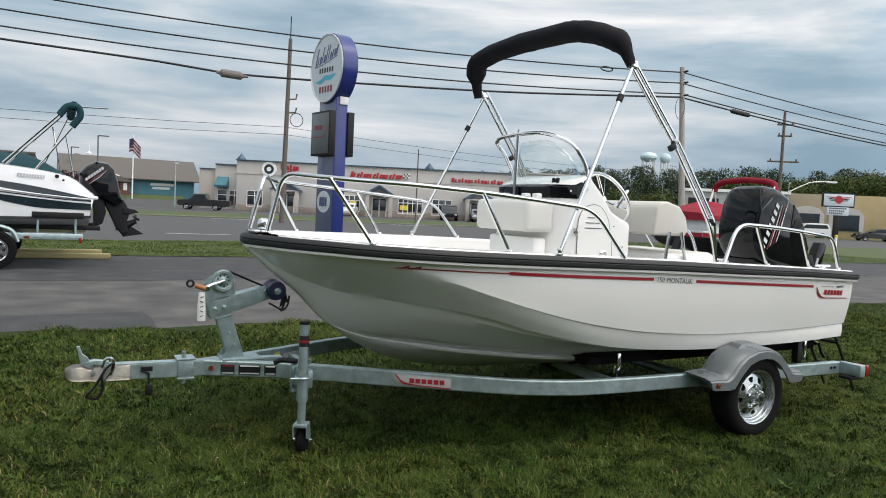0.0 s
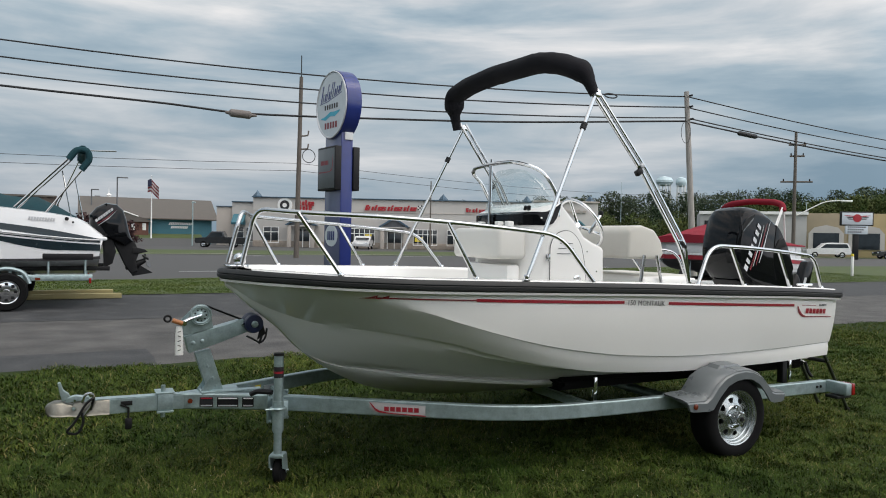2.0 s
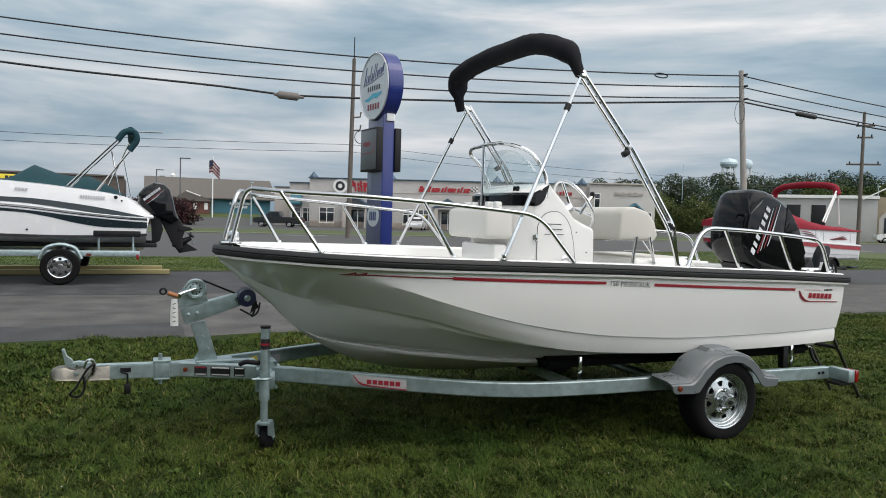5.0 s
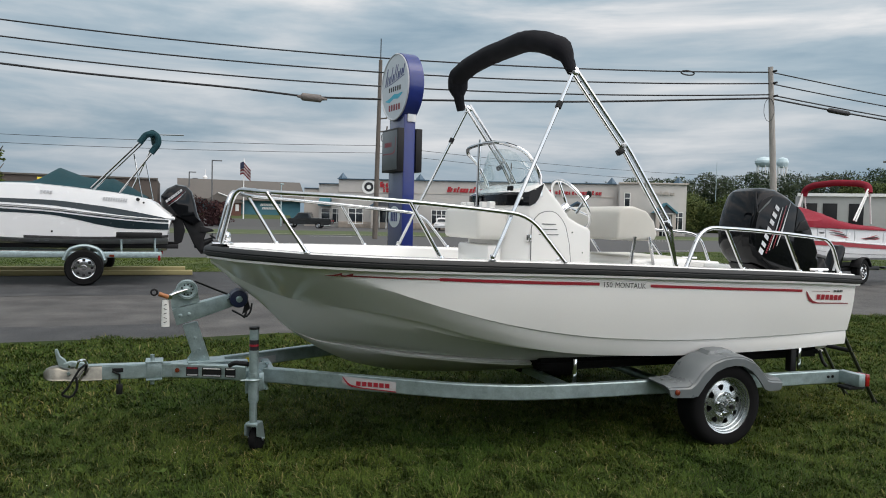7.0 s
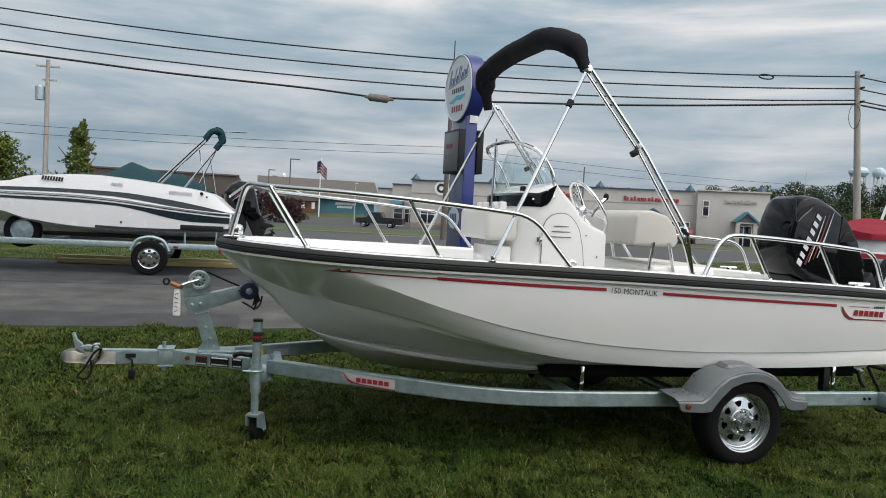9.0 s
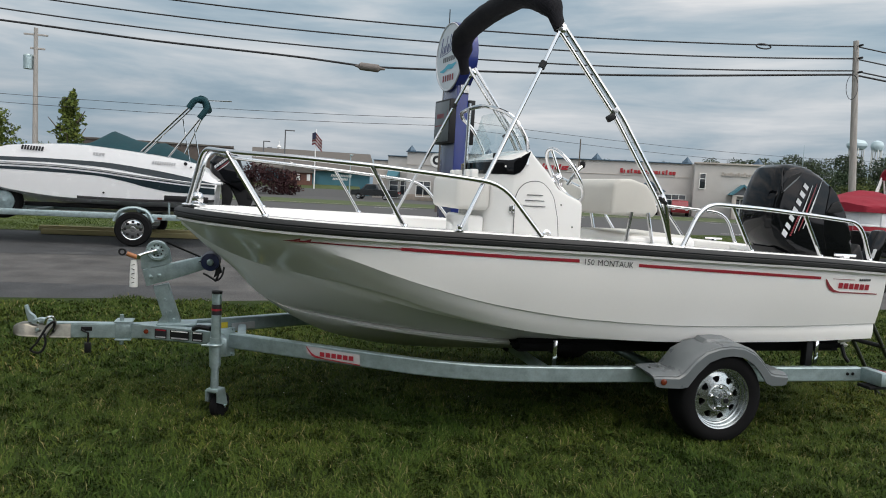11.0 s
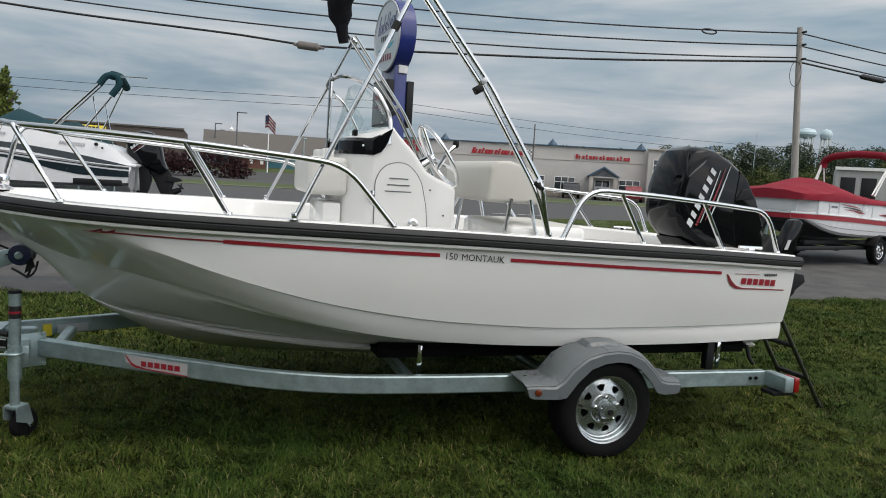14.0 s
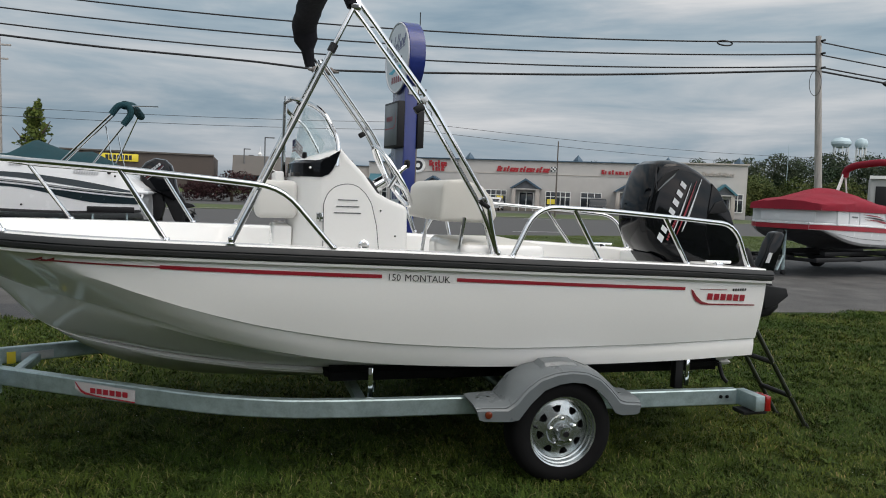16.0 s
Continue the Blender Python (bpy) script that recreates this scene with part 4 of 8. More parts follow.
for s in (-1, 1):
    beam("bunk", (-1.08, s * 0.67, 0.495), (1.24, s * 0.64, 0.485), 0.15, 0.075, CARPET, bev=0.025, label="black carpeted bunk board")
    beam("keel_bunk", (-0.95, s * 0.16, 0.36), (1.2, s * 0.16, 0.36), 0.10, 0.05, CARPET, bev=0.012, label="black carpeted keel bunk")
    for x in (-0.86, 0.95):
        part("bunk_post", box((x, s * 0.80, 0.465), (0.024, 0.012, 0.15), 0.003), CHROME, trailer, "slim bright bunk post")
        if x > 0:
            part("post_channel", box((x - 0.045, s * 0.77, 0.45), (0.05, 0.05, 0.16), 0.004), BLACKMATT, trailer)
            part("bunk_strap", pipe([(x + 0.25, s * 0.74, 0.50), (x + 0.265, s * 0.76, 0.42), (x + 0.29, s * 0.77, 0.39)], 0.012, 8, 0.02), BLACKMATT, trailer)
        part("post_bolt", pipe([(x + 0.03, s * 0.735, 0.40), (x + 0.03, s * 0.735, 0.455)], 0.008, 8), CHROME, trailer)
    # wheels
    yo = s * 1.02
    wl = thing("trailer_wheel", (0.062, yo, 0.264), "silver slotted steel wheel with a black tyre", "wheel", "trailer wheels")
    wl.parent = trailer
    for key in ("label", "category", "group"):
        del wl[key]
    bm = bmesh.new()
    lathe(bm, [(0.166, 0.060 * s), (0.178, 0.078 * s), (0.20, 0.086 * s), (0.22, 0.088 * s), (0.245, 0.083 * s), (0.26, 0.070 * s), (0.268, 0.05 * s), (0.271, 0), (0.268, -0.05 * s), (0.255, -0.078 * s), (0.22, -0.088 * s), (0.18, -0.082 * s), (0.166, -0.060 * s)], (0, 0, 0), "y", 56, cap=False)
    part("tyre", bm, TYRE, wl)
    bm = bmesh.new()
    lathe(bm, [(0.168, -0.06 * s), (0.156, -0.06 * s), (0.148, 0.020 * s), (0.150, 0.036 * s), (0.156, 0.040 * s), (0.160, 0.058 * s), (0.166, 0.062 * s), (0.170, 0.076 * s), (0.177, 0.079 * s), (0.180, 0.074 * s), (0.176, 0.055 * s)], (0, 0, 0), "y", 56, cap=False)
    part("rim", bm, WHEELZINC, wl, deg=20)
    # slotted disc: eight sectors, each round one opening
    bm = bmesh.new()
    hw = math.pi / 8
    dish = lambda r: s * float(np.interp(r, [0.075, 0.088, 0.10, 0.125, 0.15], [0.052, 0.050, 0.042, 0.040, 0.030]))
    for k in range(8):
        a0 = k * 2 * hw + 0.2
        pt = lambda r, a, o=0.0: bm.verts.new((r * math.cos(a0 + a), dish(r) - s * o, r * math.sin(a0 + a)))
        edge_ = [(0.078, -hw), (0.078, 0), (0.078, hw), (0.115, hw), (0.150, hw), (0.150, 0), (0.150, -hw), (0.115, -hw)]
        hole = [(0.094, -0.10), (0.092, 0), (0.094, 0.10), (0.108, 0.17), (0.124, 0.19), (0.128, 0), (0.124, -0.19), (0.108, -0.17)]
        A, B, C = [pt(*q) for q in edge_], [pt(*q) for q in hole], [pt(*q, 0.012) for q in hole]
        for j in range(8):
            bm.faces.new((A[j], A[(j + 1) % 8], B[(j + 1) % 8], B[j]))
            bm.faces.new((B[j], B[(j + 1) % 8], C[(j + 1) % 8], C[j]))
    bmesh.ops.remove_doubles(bm, verts=bm.verts, dist=0.0005)
    part("wheel_disc", bm, WHEELZINC, wl, "slotted galvanised wheel disc", deg=25)
    bm = bmesh.new()
    lathe(bm, [(0.155, 0.0), (0.05, 0.0)], (0, 0, 0), "y", 32, cap=False)
    part("backing_plate", bm, BLACKMATT, wl)
    bm = bmesh.new()
    lathe(bm, [(0.080, 0.050 * s), (0.074, 0.057 * s), (0.052, 0.060 * s), (0.044, 0.056 * s)], (0, 0, 0), "y", 32)
    part("hub_flange", bm, WHEELZINC, wl)
    part("valve_stem", pipe([(-0.140, 0.035 * s, 0.02), (-0.128, 0.055 * s, 0.018)], 0.005, 6), BLACKMATT, wl)
    bm = bmesh.new()
    lathe(bm, [(0.042, 0.05 * s), (0.040, 0.10 * s), (0.034, 0.112 * s), (0.0, 0.114 * s)], (0, 0, 0), "y", 20)
    part("hub_cap", bm, WHEELZINC, wl)
    bm = bmesh.new()
    lathe(bm, [(0.016, 0.113 * s), (0.014, 0.120 * s), (0.0, 0.120 * s)], (0, 0, 0), "y", 12)
    part("grease_plug", bm, BLACKMATT, wl)
    for k in range(5):
        a = 2 * math.pi * (k + 0.3) / 5
        bm = bmesh.new()
        lathe(bm, [(0.011, 0.055 * s), (0.011, 0.075 * s), (0.006, 0.08 * s)], (0.066 * math.cos(a), 0, 0.066 * math.sin(a)), "y", 6)
        part("wheel_nut", bm, CHROME, wl)
    # fender: crown, outer shoulder and lip of each cross-section, front to back
    FE = [(-0.409, 0.425, -0.405, 0.402, -0.389, 0.355), (-0.379, 0.43, -0.375, 0.405, -0.364, 0.345), (-0.259, 0.435, -0.248, 0.4, -0.229, 0.338), (-0.225, 0.475, -0.203, 0.43, -0.188, 0.345), (-0.184, 0.525, -0.149, 0.49, -0.129, 0.42), (-0.104, 0.567, -0.079, 0.54, -0.059, 0.485), (-0.014, 0.586, 0.006, 0.565, 0.016, 0.512), (0.086, 0.592, 0.086, 0.572, 0.086, 0.52)]
    FE += [(0.176, 0.583, 0.166, 0.562, 0.156, 0.512), (0.266, 0.552, 0.241, 0.53, 0.226, 0.475), (0.336, 0.495, 0.306, 0.47, 0.286, 0.415), (0.375, 0.44, 0.356, 0.415, 0.331, 0.355), (0.401, 0.428, 0.39, 0.405, 0.371, 0.343), (0.461, 0.425, 0.45, 0.4, 0.442, 0.345), (0.486, 0.42, 0.472, 0.396, 0.462, 0.352)]
    bm = bmesh.new()
    y0, y1 = s * 0.92, s * 1.13
    loft(bm, [[(x, y0, z), (x, y0 + s * 0.11, z - 0.006), (x * 0.6 + xo * 0.4, y0 + s * 0.165, z * 0.6 + zo * 0.4), (xo, y1 - s * 0.012, zo), (xo * 0.85 + xi * 0.15, y1, zo * 0.85 + zi * 0.15), (xi, y1, zi), (xi, y1 - s * 0.012, zi), (xo, y1 - s * 0.022, zo - 0.012), (x * 0.97, y0 + s * 0.10, z - 0.02), (x * 0.97, y0, z - 0.015)] for x, z, xo, zo, xi, zi in FE])
    fd = part("fender", bm, ALU, trailer, "silver plastic fender", deg=35)
    part("fender_ridge", pipe([(q[2], y1 - s * 0.016, q[3] + 0.002) for q in FE], 0.006, 6, 0.03), ALU, fd, deg=60)
    bm = bmesh.new()
    lathe(bm, [(0.018, 0), (0.018, s * 0.005), (0.012, s * 0.008)], (-0.345, y1 + s * 0.001, 0.378), "y", 14)
    part("reflector", bm, AMBER, fd, "round amber reflector")
    bm = bmesh.new()
    loft(bm, [[(x, y0 + s * 0.012, z), (x, y0 + s * 0.014, z + e), (x, y0 + s * 0.10, z + e - 0.006), (x, y0 + s * 0.115, z - 0.008)] for x, z, e in ((-0.045, 0.581, 0.0), (-0.02, 0.587, 0.014), (0.07, 0.592, 0.014), (0.145, 0.585, 0.014), (0.17, 0.578, 0.0))])
    part("step_pad", bm, ALU, fd, deg=20)
    for bx, bz in ((-0.365, 0.432), (-0.31, 0.434), (0.41, 0.426)):
        bm = bmesh.new()
        lathe(bm, [(0.009, 0), (0.009, 0.004), (0.0, 0.006)], (bx, y0 + s * 0.09, bz - 0.006), "z", 8)
        part("fender_bolt", bm, CHROME, fd)
    part("rear_bracket", box((1.225, s * 0.99, 0.350), (0.06, 0.18, 0.085), 0.006), GALV, trailer)
    for bx in (1.09, 1.13):
        bm = bmesh.new()
        lathe(bm, [(0.010, 0), (0.010, -0.006), (0.0, -0.007)], (bx, -0.922, 0.352), "y", 8)
        part("bolt", bm, BLACKMATT, trailer)
    tl = part("tail_light", box((1.264, s * 1.01, 0.350), (0.018, 0.12, 0.078), 0.004), BLACKMATT, trailer)
    part("tail_lens", box((1.272, s * 1.035, 0.350), (0.035, 0.10, 0.084), 0.006), LENSRED, tl, "red lens")
    part("guide_bracket", box((1.23, s * 0.99, 0.290), (0.15, 0.10, 0.022), 0.005), BLACKMATT, trailer)
# decal on the port rail
dec = lambda u, v: (lambda x: (x, -np.interp(x, [-2.75, -2.25, -1.6], [0.20, 0.50, 0.80]) - 0.034, np.interp(x, [-2.75, -2.25, -1.6], [0.425, 0.415, 0.385]) + v))(-2.26 + u)
bm = bmesh.new()
flat_poly(bm, [(0, 0.0, 0.034), (0.03, -0.022, 0.034), (0.29, -0.034, 0.026)], lambda u, v: tuple(Vector(dec(u, v)) + Vector((0, -0.001, 0))))
part("decal", bm, mat("silver_decal", (0.42, 0.40, 0.40), 0.4), trailer, "silver decal strip with red border")
bm = bmesh.new()
flat_poly(bm, [(0.0, 0.030, 0.035), (0.012, 0.010, 0.022), (0.03, -0.014, 0.0), (0.05, -0.024, -0.012), (0.10, -0.028, -0.022), (0.29, -0.035, -0.029)], lambda u, v: tuple(Vector(dec(u, v)) + Vector((0, -0.004, 0))))
part("decal_border", bm, RED, trailer)
bm = bmesh.new()
bars(bm, 0.075, -0.014, 6, 0.024, 0.026, 0.007, lambda u, v: tuple(Vector(dec(u, v)) + Vector((0, -0.004, 0))), 0.0)
part("brand_mark", bm, RED, trailer, "red block mark")
for x0, w, m in ((-3.12, 0.07, INK), (-3.03, 0.11, BLACKMATT), (-2.90, 0.06, BLACKMATT)):
    x1 = x0 + w
    yv = lambda x: -0.034 - (x + 3.22) * 0.425
    bm = bmesh.new()
    flat_poly(bm, [(x0, 0.40, 0.455), (x1, 0.40, 0.455)], lambda u, v: (u, yv(u) - 0.003, v))
    lb = part("warning_label", bm, m, trailer, "dark warning label")
    for v0, v1, mm in ((0.446, 0.453, WHITEPAINT if x0 > -3.1 else RED), (0.404, 0.412, SILVERINK)):
        bm = bmesh.new()
        flat_poly(bm, [(x0 + 0.006, v0, v1), (x1 - 0.006, v0, v1)], lambda u, v: (u, yv(u) - 0.006, v))
        part("label_bar", bm, mm, lb)
# labels on the inner face of the starboard rail
part("yellow_label", box((-2.731, 0.176, 0.414), (0.045, 0.004, 0.066), 0.0, (0, 0, 31)), YELLOW, trailer, "yellow warning label")
part("data_plate", box((-2.615, 0.246, 0.412), (0.17, 0.004, 0.045), 0.0, (0, 0, 31)), SILVERINK, trailer, "silver data plate")
# winch post with winch, strap and bow roller
part("winch_post", prism([(-3.063, 0.45), (-2.970, 0.45), (-3.056, 0.72), (-3.142, 0.70)], -0.03, 0.03, 0.006), GALV, trailer)
part("post_foot", box((-3.0, 0, 0.475), (0.22, 0.16, 0.015), 0.004), GALV, trailer)
for s in (-1, 1):
    part("post_gusset", prism([(-3.12, 0.47), (-3.05, 0.47), (-3.06, 0.56)], s * 0.05, s * 0.056), GALV, trailer)
arm = part("winch_arm", prism([(-3.203, 0.800), (-2.872, 0.887), (-2.838, 0.865), (-2.842, 0.815), (-3.040, 0.745), (-3.176, 0.704)], -0.045, 0.045, 0.005), GALV, trailer, deg=25)
winch = part("winch", box((-3.13, -0.0, 0.865), (0.10, 0.075, 0.09), 0.015, (0, -15, 0)), GALV, trailer, "hand-cranked strap winch")
GX, GZ = -3.118, 0.922
bm = bmesh.new()
lathe(bm, [(0.040, -0.056), (0.040, -0.070), (0.046, -0.072), (0.048, -0.069), (0.052, -0.069), (0.055, -0.072), (0.060, -0.070), (0.061, -0.060), (0.058, -0.056), (0.040, -0.056)], (GX, 0, GZ), "y", 40, cap=False)
gear = part("winch_gear", bm, GALV, winch, "steel gear with a ribbed rim", deg=25)
bm = bmesh.new()
lathe(bm, [(0.042, -0.060), (0.042, -0.064), (0.020, -0.066), (0.016, -0.070), (0.014, -0.086), (0.0, -0.088)], (GX, 0, GZ), "y", 28)
part("gear_web", bm, GALV, gear)
for k in range(9):
    a = 2 * math.pi * k / 9
    bm = bmesh.new()
    lathe(bm, [(0.0065, -0.0645), (0.0, -0.0672)], (GX + 0.030 * math.cos(a), 0, GZ + 0.030 * math.sin(a)), "y", 8)
    part("gear_hole", bm, BLACKMATT, gear)
for k in range(36):
    a = 2 * math.pi * k / 36
    part("gear_tooth", box((GX + 0.0612 * math.cos(a), -0.064, GZ + 0.0612 * math.sin(a)), (0.004, 0.012, 0.005), 0.0, (0, -math.degrees(a), 0)), GALV, gear)
for y in (-0.050, 0.045):
    part("winch_plate", prism([(-3.205, 0.805), (-3.212, 0.885), (-3.165, 0.935), (-3.10, 0.962), (-3.060, 0.925), (-3.045, 0.845)], y, y + 0.006), GALV, winch)
for x, z in ((-3.155, 0.762), (-3.105, 0.770), (-2.875, 0.855)):
    bm = bmesh.new()
    lathe(bm, [(0.013, 0), (0.013, -0.010), (0.009, -0.012), (0.0, -0.012)], (x, -0.045, z), "y", 6)
    part("bolt", bm, GALV, arm)
for x, z in ((-3.07, 0.62), (-3.04, 0.55), (-3.02, 0.50)):
    bm = bmesh.new()
    lathe(bm, [(0.010, 0), (0.010, -0.008), (0.0, -0.010)], (x, -0.030, z), "y", 6)
    part("bolt", bm, GALV, trailer)
bm = bmesh.new()
lathe(bm, [(0.014, 0), (0.014, -0.004), (0.0, -0.006)], (-3.17, -0.066, 0.435), "y", 10)
part("amber_reflector", bm, AMBER, trailer)
crank = part("crank_arm", pipe([(GX, -0.088, GZ + 0.004), (-3.185, -0.10, 0.905), (-3.215, -0.10, 0.888), (-3.232, -0.10, 0.872)], [0.008, 0.009, 0.012, 0.012], 8, 0.02), CHROME, winch, "bright steel crank arm")
part("crank_nut", pipe([(-3.214, -0.088, 0.884), (-3.214, -0.122, 0.884)], 0.014, 10), CHROME, crank)
part("crank_grip", pipe([(-3.222, -0.115, 0.884), (-3.276, -0.115, 0.904)], 0.0135, 12), ORANGE, winch, "orange wooden crank grip")
bm = bmesh.new()
tube(bm, [(-3.301 + 0.017 * math.cos(a), -0.115, 0.914 + 0.017 * math.sin(a)) for a in (2 * math.pi * k / 16 for k in range(16))], 0.006, 8, close=True)
part("crank_end", bm, BLACKMATT, winch, "black ring at the end of the grip")
part("strap", pipe([(-3.075, 0, 0.968), (-2.96, 0, 0.918), (-2.84, 0, 0.868)], 0.006, 6), BLACKMATT, winch)
bm = bmesh.new()
loft(bm, [[(-3.238 + 0.022 * math.cos(a) * q + 0.010 * (0.78 - z), -0.108 + 0.016 * math.sin(a) * q, z) for a in (2 * math.pi * k / 14 for k in range(14))] for z, q in ((0.866, 0.75), (0.83, 0.9), (0.78, 1.0), (0.73, 1.04), (0.708, 1.02))])
tag = part("paper_tag", bm, WHITEPAINT, winch, "rolled white paper tag", deg=60)
for k in range(5):
    part("scribble", box((-3.240, -0.1245, 0.84 - 0.026 * k), (0.018, 0.002, 0.004), 0.0, (0, 25 if k % 2 else -20, 0)), INK, tag)
bm = bmesh.new()
lathe(bm, [(0.02, -0.075), (0.052, -0.07), (0.058, -0.04), (0.045, 0), (0.058, 0.04), (0.052, 0.07), (0.02, 0.075)], (-2.815, -0.01, 0.862), "y", 28)
part("bow_roller", bm, BLUEPLASTIC, trailer, "dark blue rubber bow roller")
bm = bmesh.new()
lathe(bm, [(0.020, 0), (0.020, -0.010), (0.012, -0.016), (0.0, -0.016)], (-2.815, -0.085, 0.862), "y", 12)
part("roller_axle", bm, GALV, trailer)
part("roller_bracket", prism([(-2.885, 0.86), (-2.825, 0.895), (-2.765, 0.87), (-2.745, 0.80), (-2.795, 0.765), (-2.78, 0.83), (-2.825, 0.85)], -0.064, -0.056), BLACKMATT, trailer)
part("safety_hook", pipe([(-2.735, -0.05, 0.83), (-2.745, -0.06, 0.775), (-2.775, -0.07, 0.745), (-2.82, -0.06, 0.772), (-2.855, -0.05, 0.79)], 0.006, 6, 0.02), BLACKMATT, trailer)
part("safety_hook", pipe([(-2.762, -0.05, 0.82), (-2.770, -0.06, 0.775), (-2.785, -0.065, 0.742)], 0.007, 6, 0.02), BLACKMATT, trailer)
# jack on the port rail
jx, jy = -2.755, -0.42
jack = part("jack_tube", pipe([(jx, jy, 0.30), (jx, jy, 0.725)], 0.0265, 18), GALV, trailer, "galvanised swivel jack")
part("jack_cap", pipe([(jx, jy, 0.725), (jx, jy, 0.738)], 0.029, 18), BLACKMATT, jack)
part("jack_sleeve", pipe([(jx, jy, 0.31), (jx, jy, 0.475)], 0.031, 18), GALV, jack)
part("jack_inner", pipe([(jx, jy, 0.16), (jx, jy, 0.31)], 0.022, 18), GALV, jack)
jm = Matrix.Rotation(radians(31), 4, "Z")
bracket = part("jack_bracket", box((jx + 0.03, jy + 0.135, 0.415), (0.16, 0.012, 0.17), 0.004, (0, 0, 31)), GALV, jack, "bolted mounting plate")
part("bracket_arm", box((jx + 0.016, jy + 0.085, 0.42), (0.06, 0.17, 0.10), 0.006, (0, 0, 10)), GALV, bracket)
for du in (-0.065, 0.065):
    for dz in (-0.075, 0.075):
        c_ = Vector((jx + 0.03, jy + 0.135, 0.415 + dz)) + jm @ Vector((du, 0, 0))
        part("bolt", pipe([tuple(c_), tuple(c_ + jm @ Vector((0, -0.018, 0)))], 0.010, 6), GALV, bracket)
bm = bmesh.new()
tube(bm, [(jx + 0.040 * math.cos(a), jy + 0.040 * math.sin(a), 0.435) for a in (2 * math.pi * k / 20 for k in range(20))], 0.007, 6, close=True)
part("lock_ring", bm, GALV, jack)
part("lock_pin", pipe([(jx - 0.075, jy - 0.02, 0.435), (jx + 0.02, jy - 0.035, 0.435)], 0.006, 6), GALV, jack)
part("jack_label", pipe([(jx, jy, 0.605), (jx, jy, 0.665)], 0.0272, 18), INK, jack)
part("label_bar", pipe([(jx, jy, 0.628), (jx, jy, 0.640)], 0.0276, 18), RED, jack)
# caster: a fork bent round the wheel, which trails behind the tube
jw = Matrix.Translation((jx, jy, 0)) @ Matrix.Rotation(radians(-30), 4, "Z")


def caster(bm):
    bmesh.ops.transform(bm, matrix=jw, verts=bm.verts)
    return bm


fork = part("jack_fork", caster(box((0, 0.012, 0.172), (0.078, 0.075, 0.022), 0.006)), GALV, jack)
for s in (-1, 1):
    part("fork_cheek", caster(prism([(-0.032, 0.175), (0.046, 0.175), (0.075, 0.085), (0.055, 0.060), (0.035, 0.085), (-0.028, 0.110)], s * 0.037 - 0.003, s * 0.037 + 0.003, plane="yz")), GALV, fork)
bm = bmesh.new()
lathe(bm, [(0.012, -0.028), (0.030, -0.028), (0.064, -0.025), (0.074, -0.014), (0.076, 0), (0.074, 0.014), (0.064, 0.025), (0.030, 0.028), (0.012, 0.028)], (0, 0.055, 0.076), "x", 28)
part("jack_wheel", caster(bm), TYRE, jack, "small black jack wheel")
part("wheel_bolt", caster(pipe([(-0.052, 0.055, 0.076), (0.052, 0.055, 0.076)], 0.008, 8)), CHROME, fork)
part("jack_handle", pipe([(jx - 0.03, jy + 0.02, 0.52), (jx - 0.10, jy + 0.08, 0.52), (jx - 0.13, jy + 0.10, 0.50)], 0.014, 8, 0.02), BLACKMATT, jack)

# dark boarding ladder leaning against the transom
OLIVE = mat("dark_olive_enamel", (0.018, 0.022, 0.014), 0.35, var=0.2, scale=8)
ladder = thing("boarding_ladder", (2.035, -0.41, 0), "dark olive tubular boarding ladder leaning on the transom", "ladder")
for y in (-0.133, 0.133):
    part("rail", pipe([(0.0, y, 0.0), (-0.575, y, 0.86)], 0.014, 10), OLIVE, ladder)
    part("rubber_foot", pipe([(0.008, y, -0.005), (-0.018, y, 0.03)], 0.018, 10), BLACKMATT, ladder)
for z in (0.22, 0.44, 0.66):
    part("rung", pipe([(-0.669 * z, -0.14, z), (-0.669 * z, 0.14, z)], 0.016, 10), BLACKMATT, ladder)
    bm = bmesh.new()
    lathe(bm, [(0.009, -0.152), (0.009, -0.146)], (-0.669 * z, 0, z), "y", 8)
    part("rung_bolt", bm, CHROME, ladder)

# ---- dealership sign ----
sign = thing("pylon_sign", (2.31, 13.5, 0), "navy blue pylon sign with a round white emblem disc", "sign", rz=8)
part("column", box((0, 0, 2.45), (0.36, 1.04, 4.9), 0.015), NAVY, sign)
# the grey-blue base colour paints a reflection onto this side of the column
part("column_face", box((-0.184, 0, 2.45), (0.012, 0.98, 4.8), 0.003), mat("navy_panel_reflection_tint", (0.10, 0.115, 0.21), 0.25, var=0.1, scale=1.5, coat=0.3), sign, "satin column face with a grey-blue reflection put into its colour")
bm = bmesh.new()
lathe(bm, [(0.93, -0.26), (0.985, -0.24), (0.99, 0.20), (0.93, 0.22)], (0, 0, 5.38), "x", 48)
disc = part("disc", bm, NAVY, sign, "round navy cabinet", deg=30)
bm = bmesh.new()
lathe(bm, [(0.90, -0.255), (0.95, -0.262), (0.955, -0.27), (0.0, -0.272)], (0, 0, 5.38), "x", 48)
part("disc_face", bm, SIGNFACE, disc, "pale grey-white disc face")
bm = bmesh.new()
tube(bm, [(-0.27, 0.95 * math.cos(a), 5.38 + 0.95 * math.sin(a)) for a in (2 * math.pi * k / 40 for k in range(40))], 0.025, 6, close=True)
part("disc_trim", bm, SILVERINK, disc)
sg = lambda u, v: (-0.277, -u, 5.38 + v)
bm = bmesh.new()
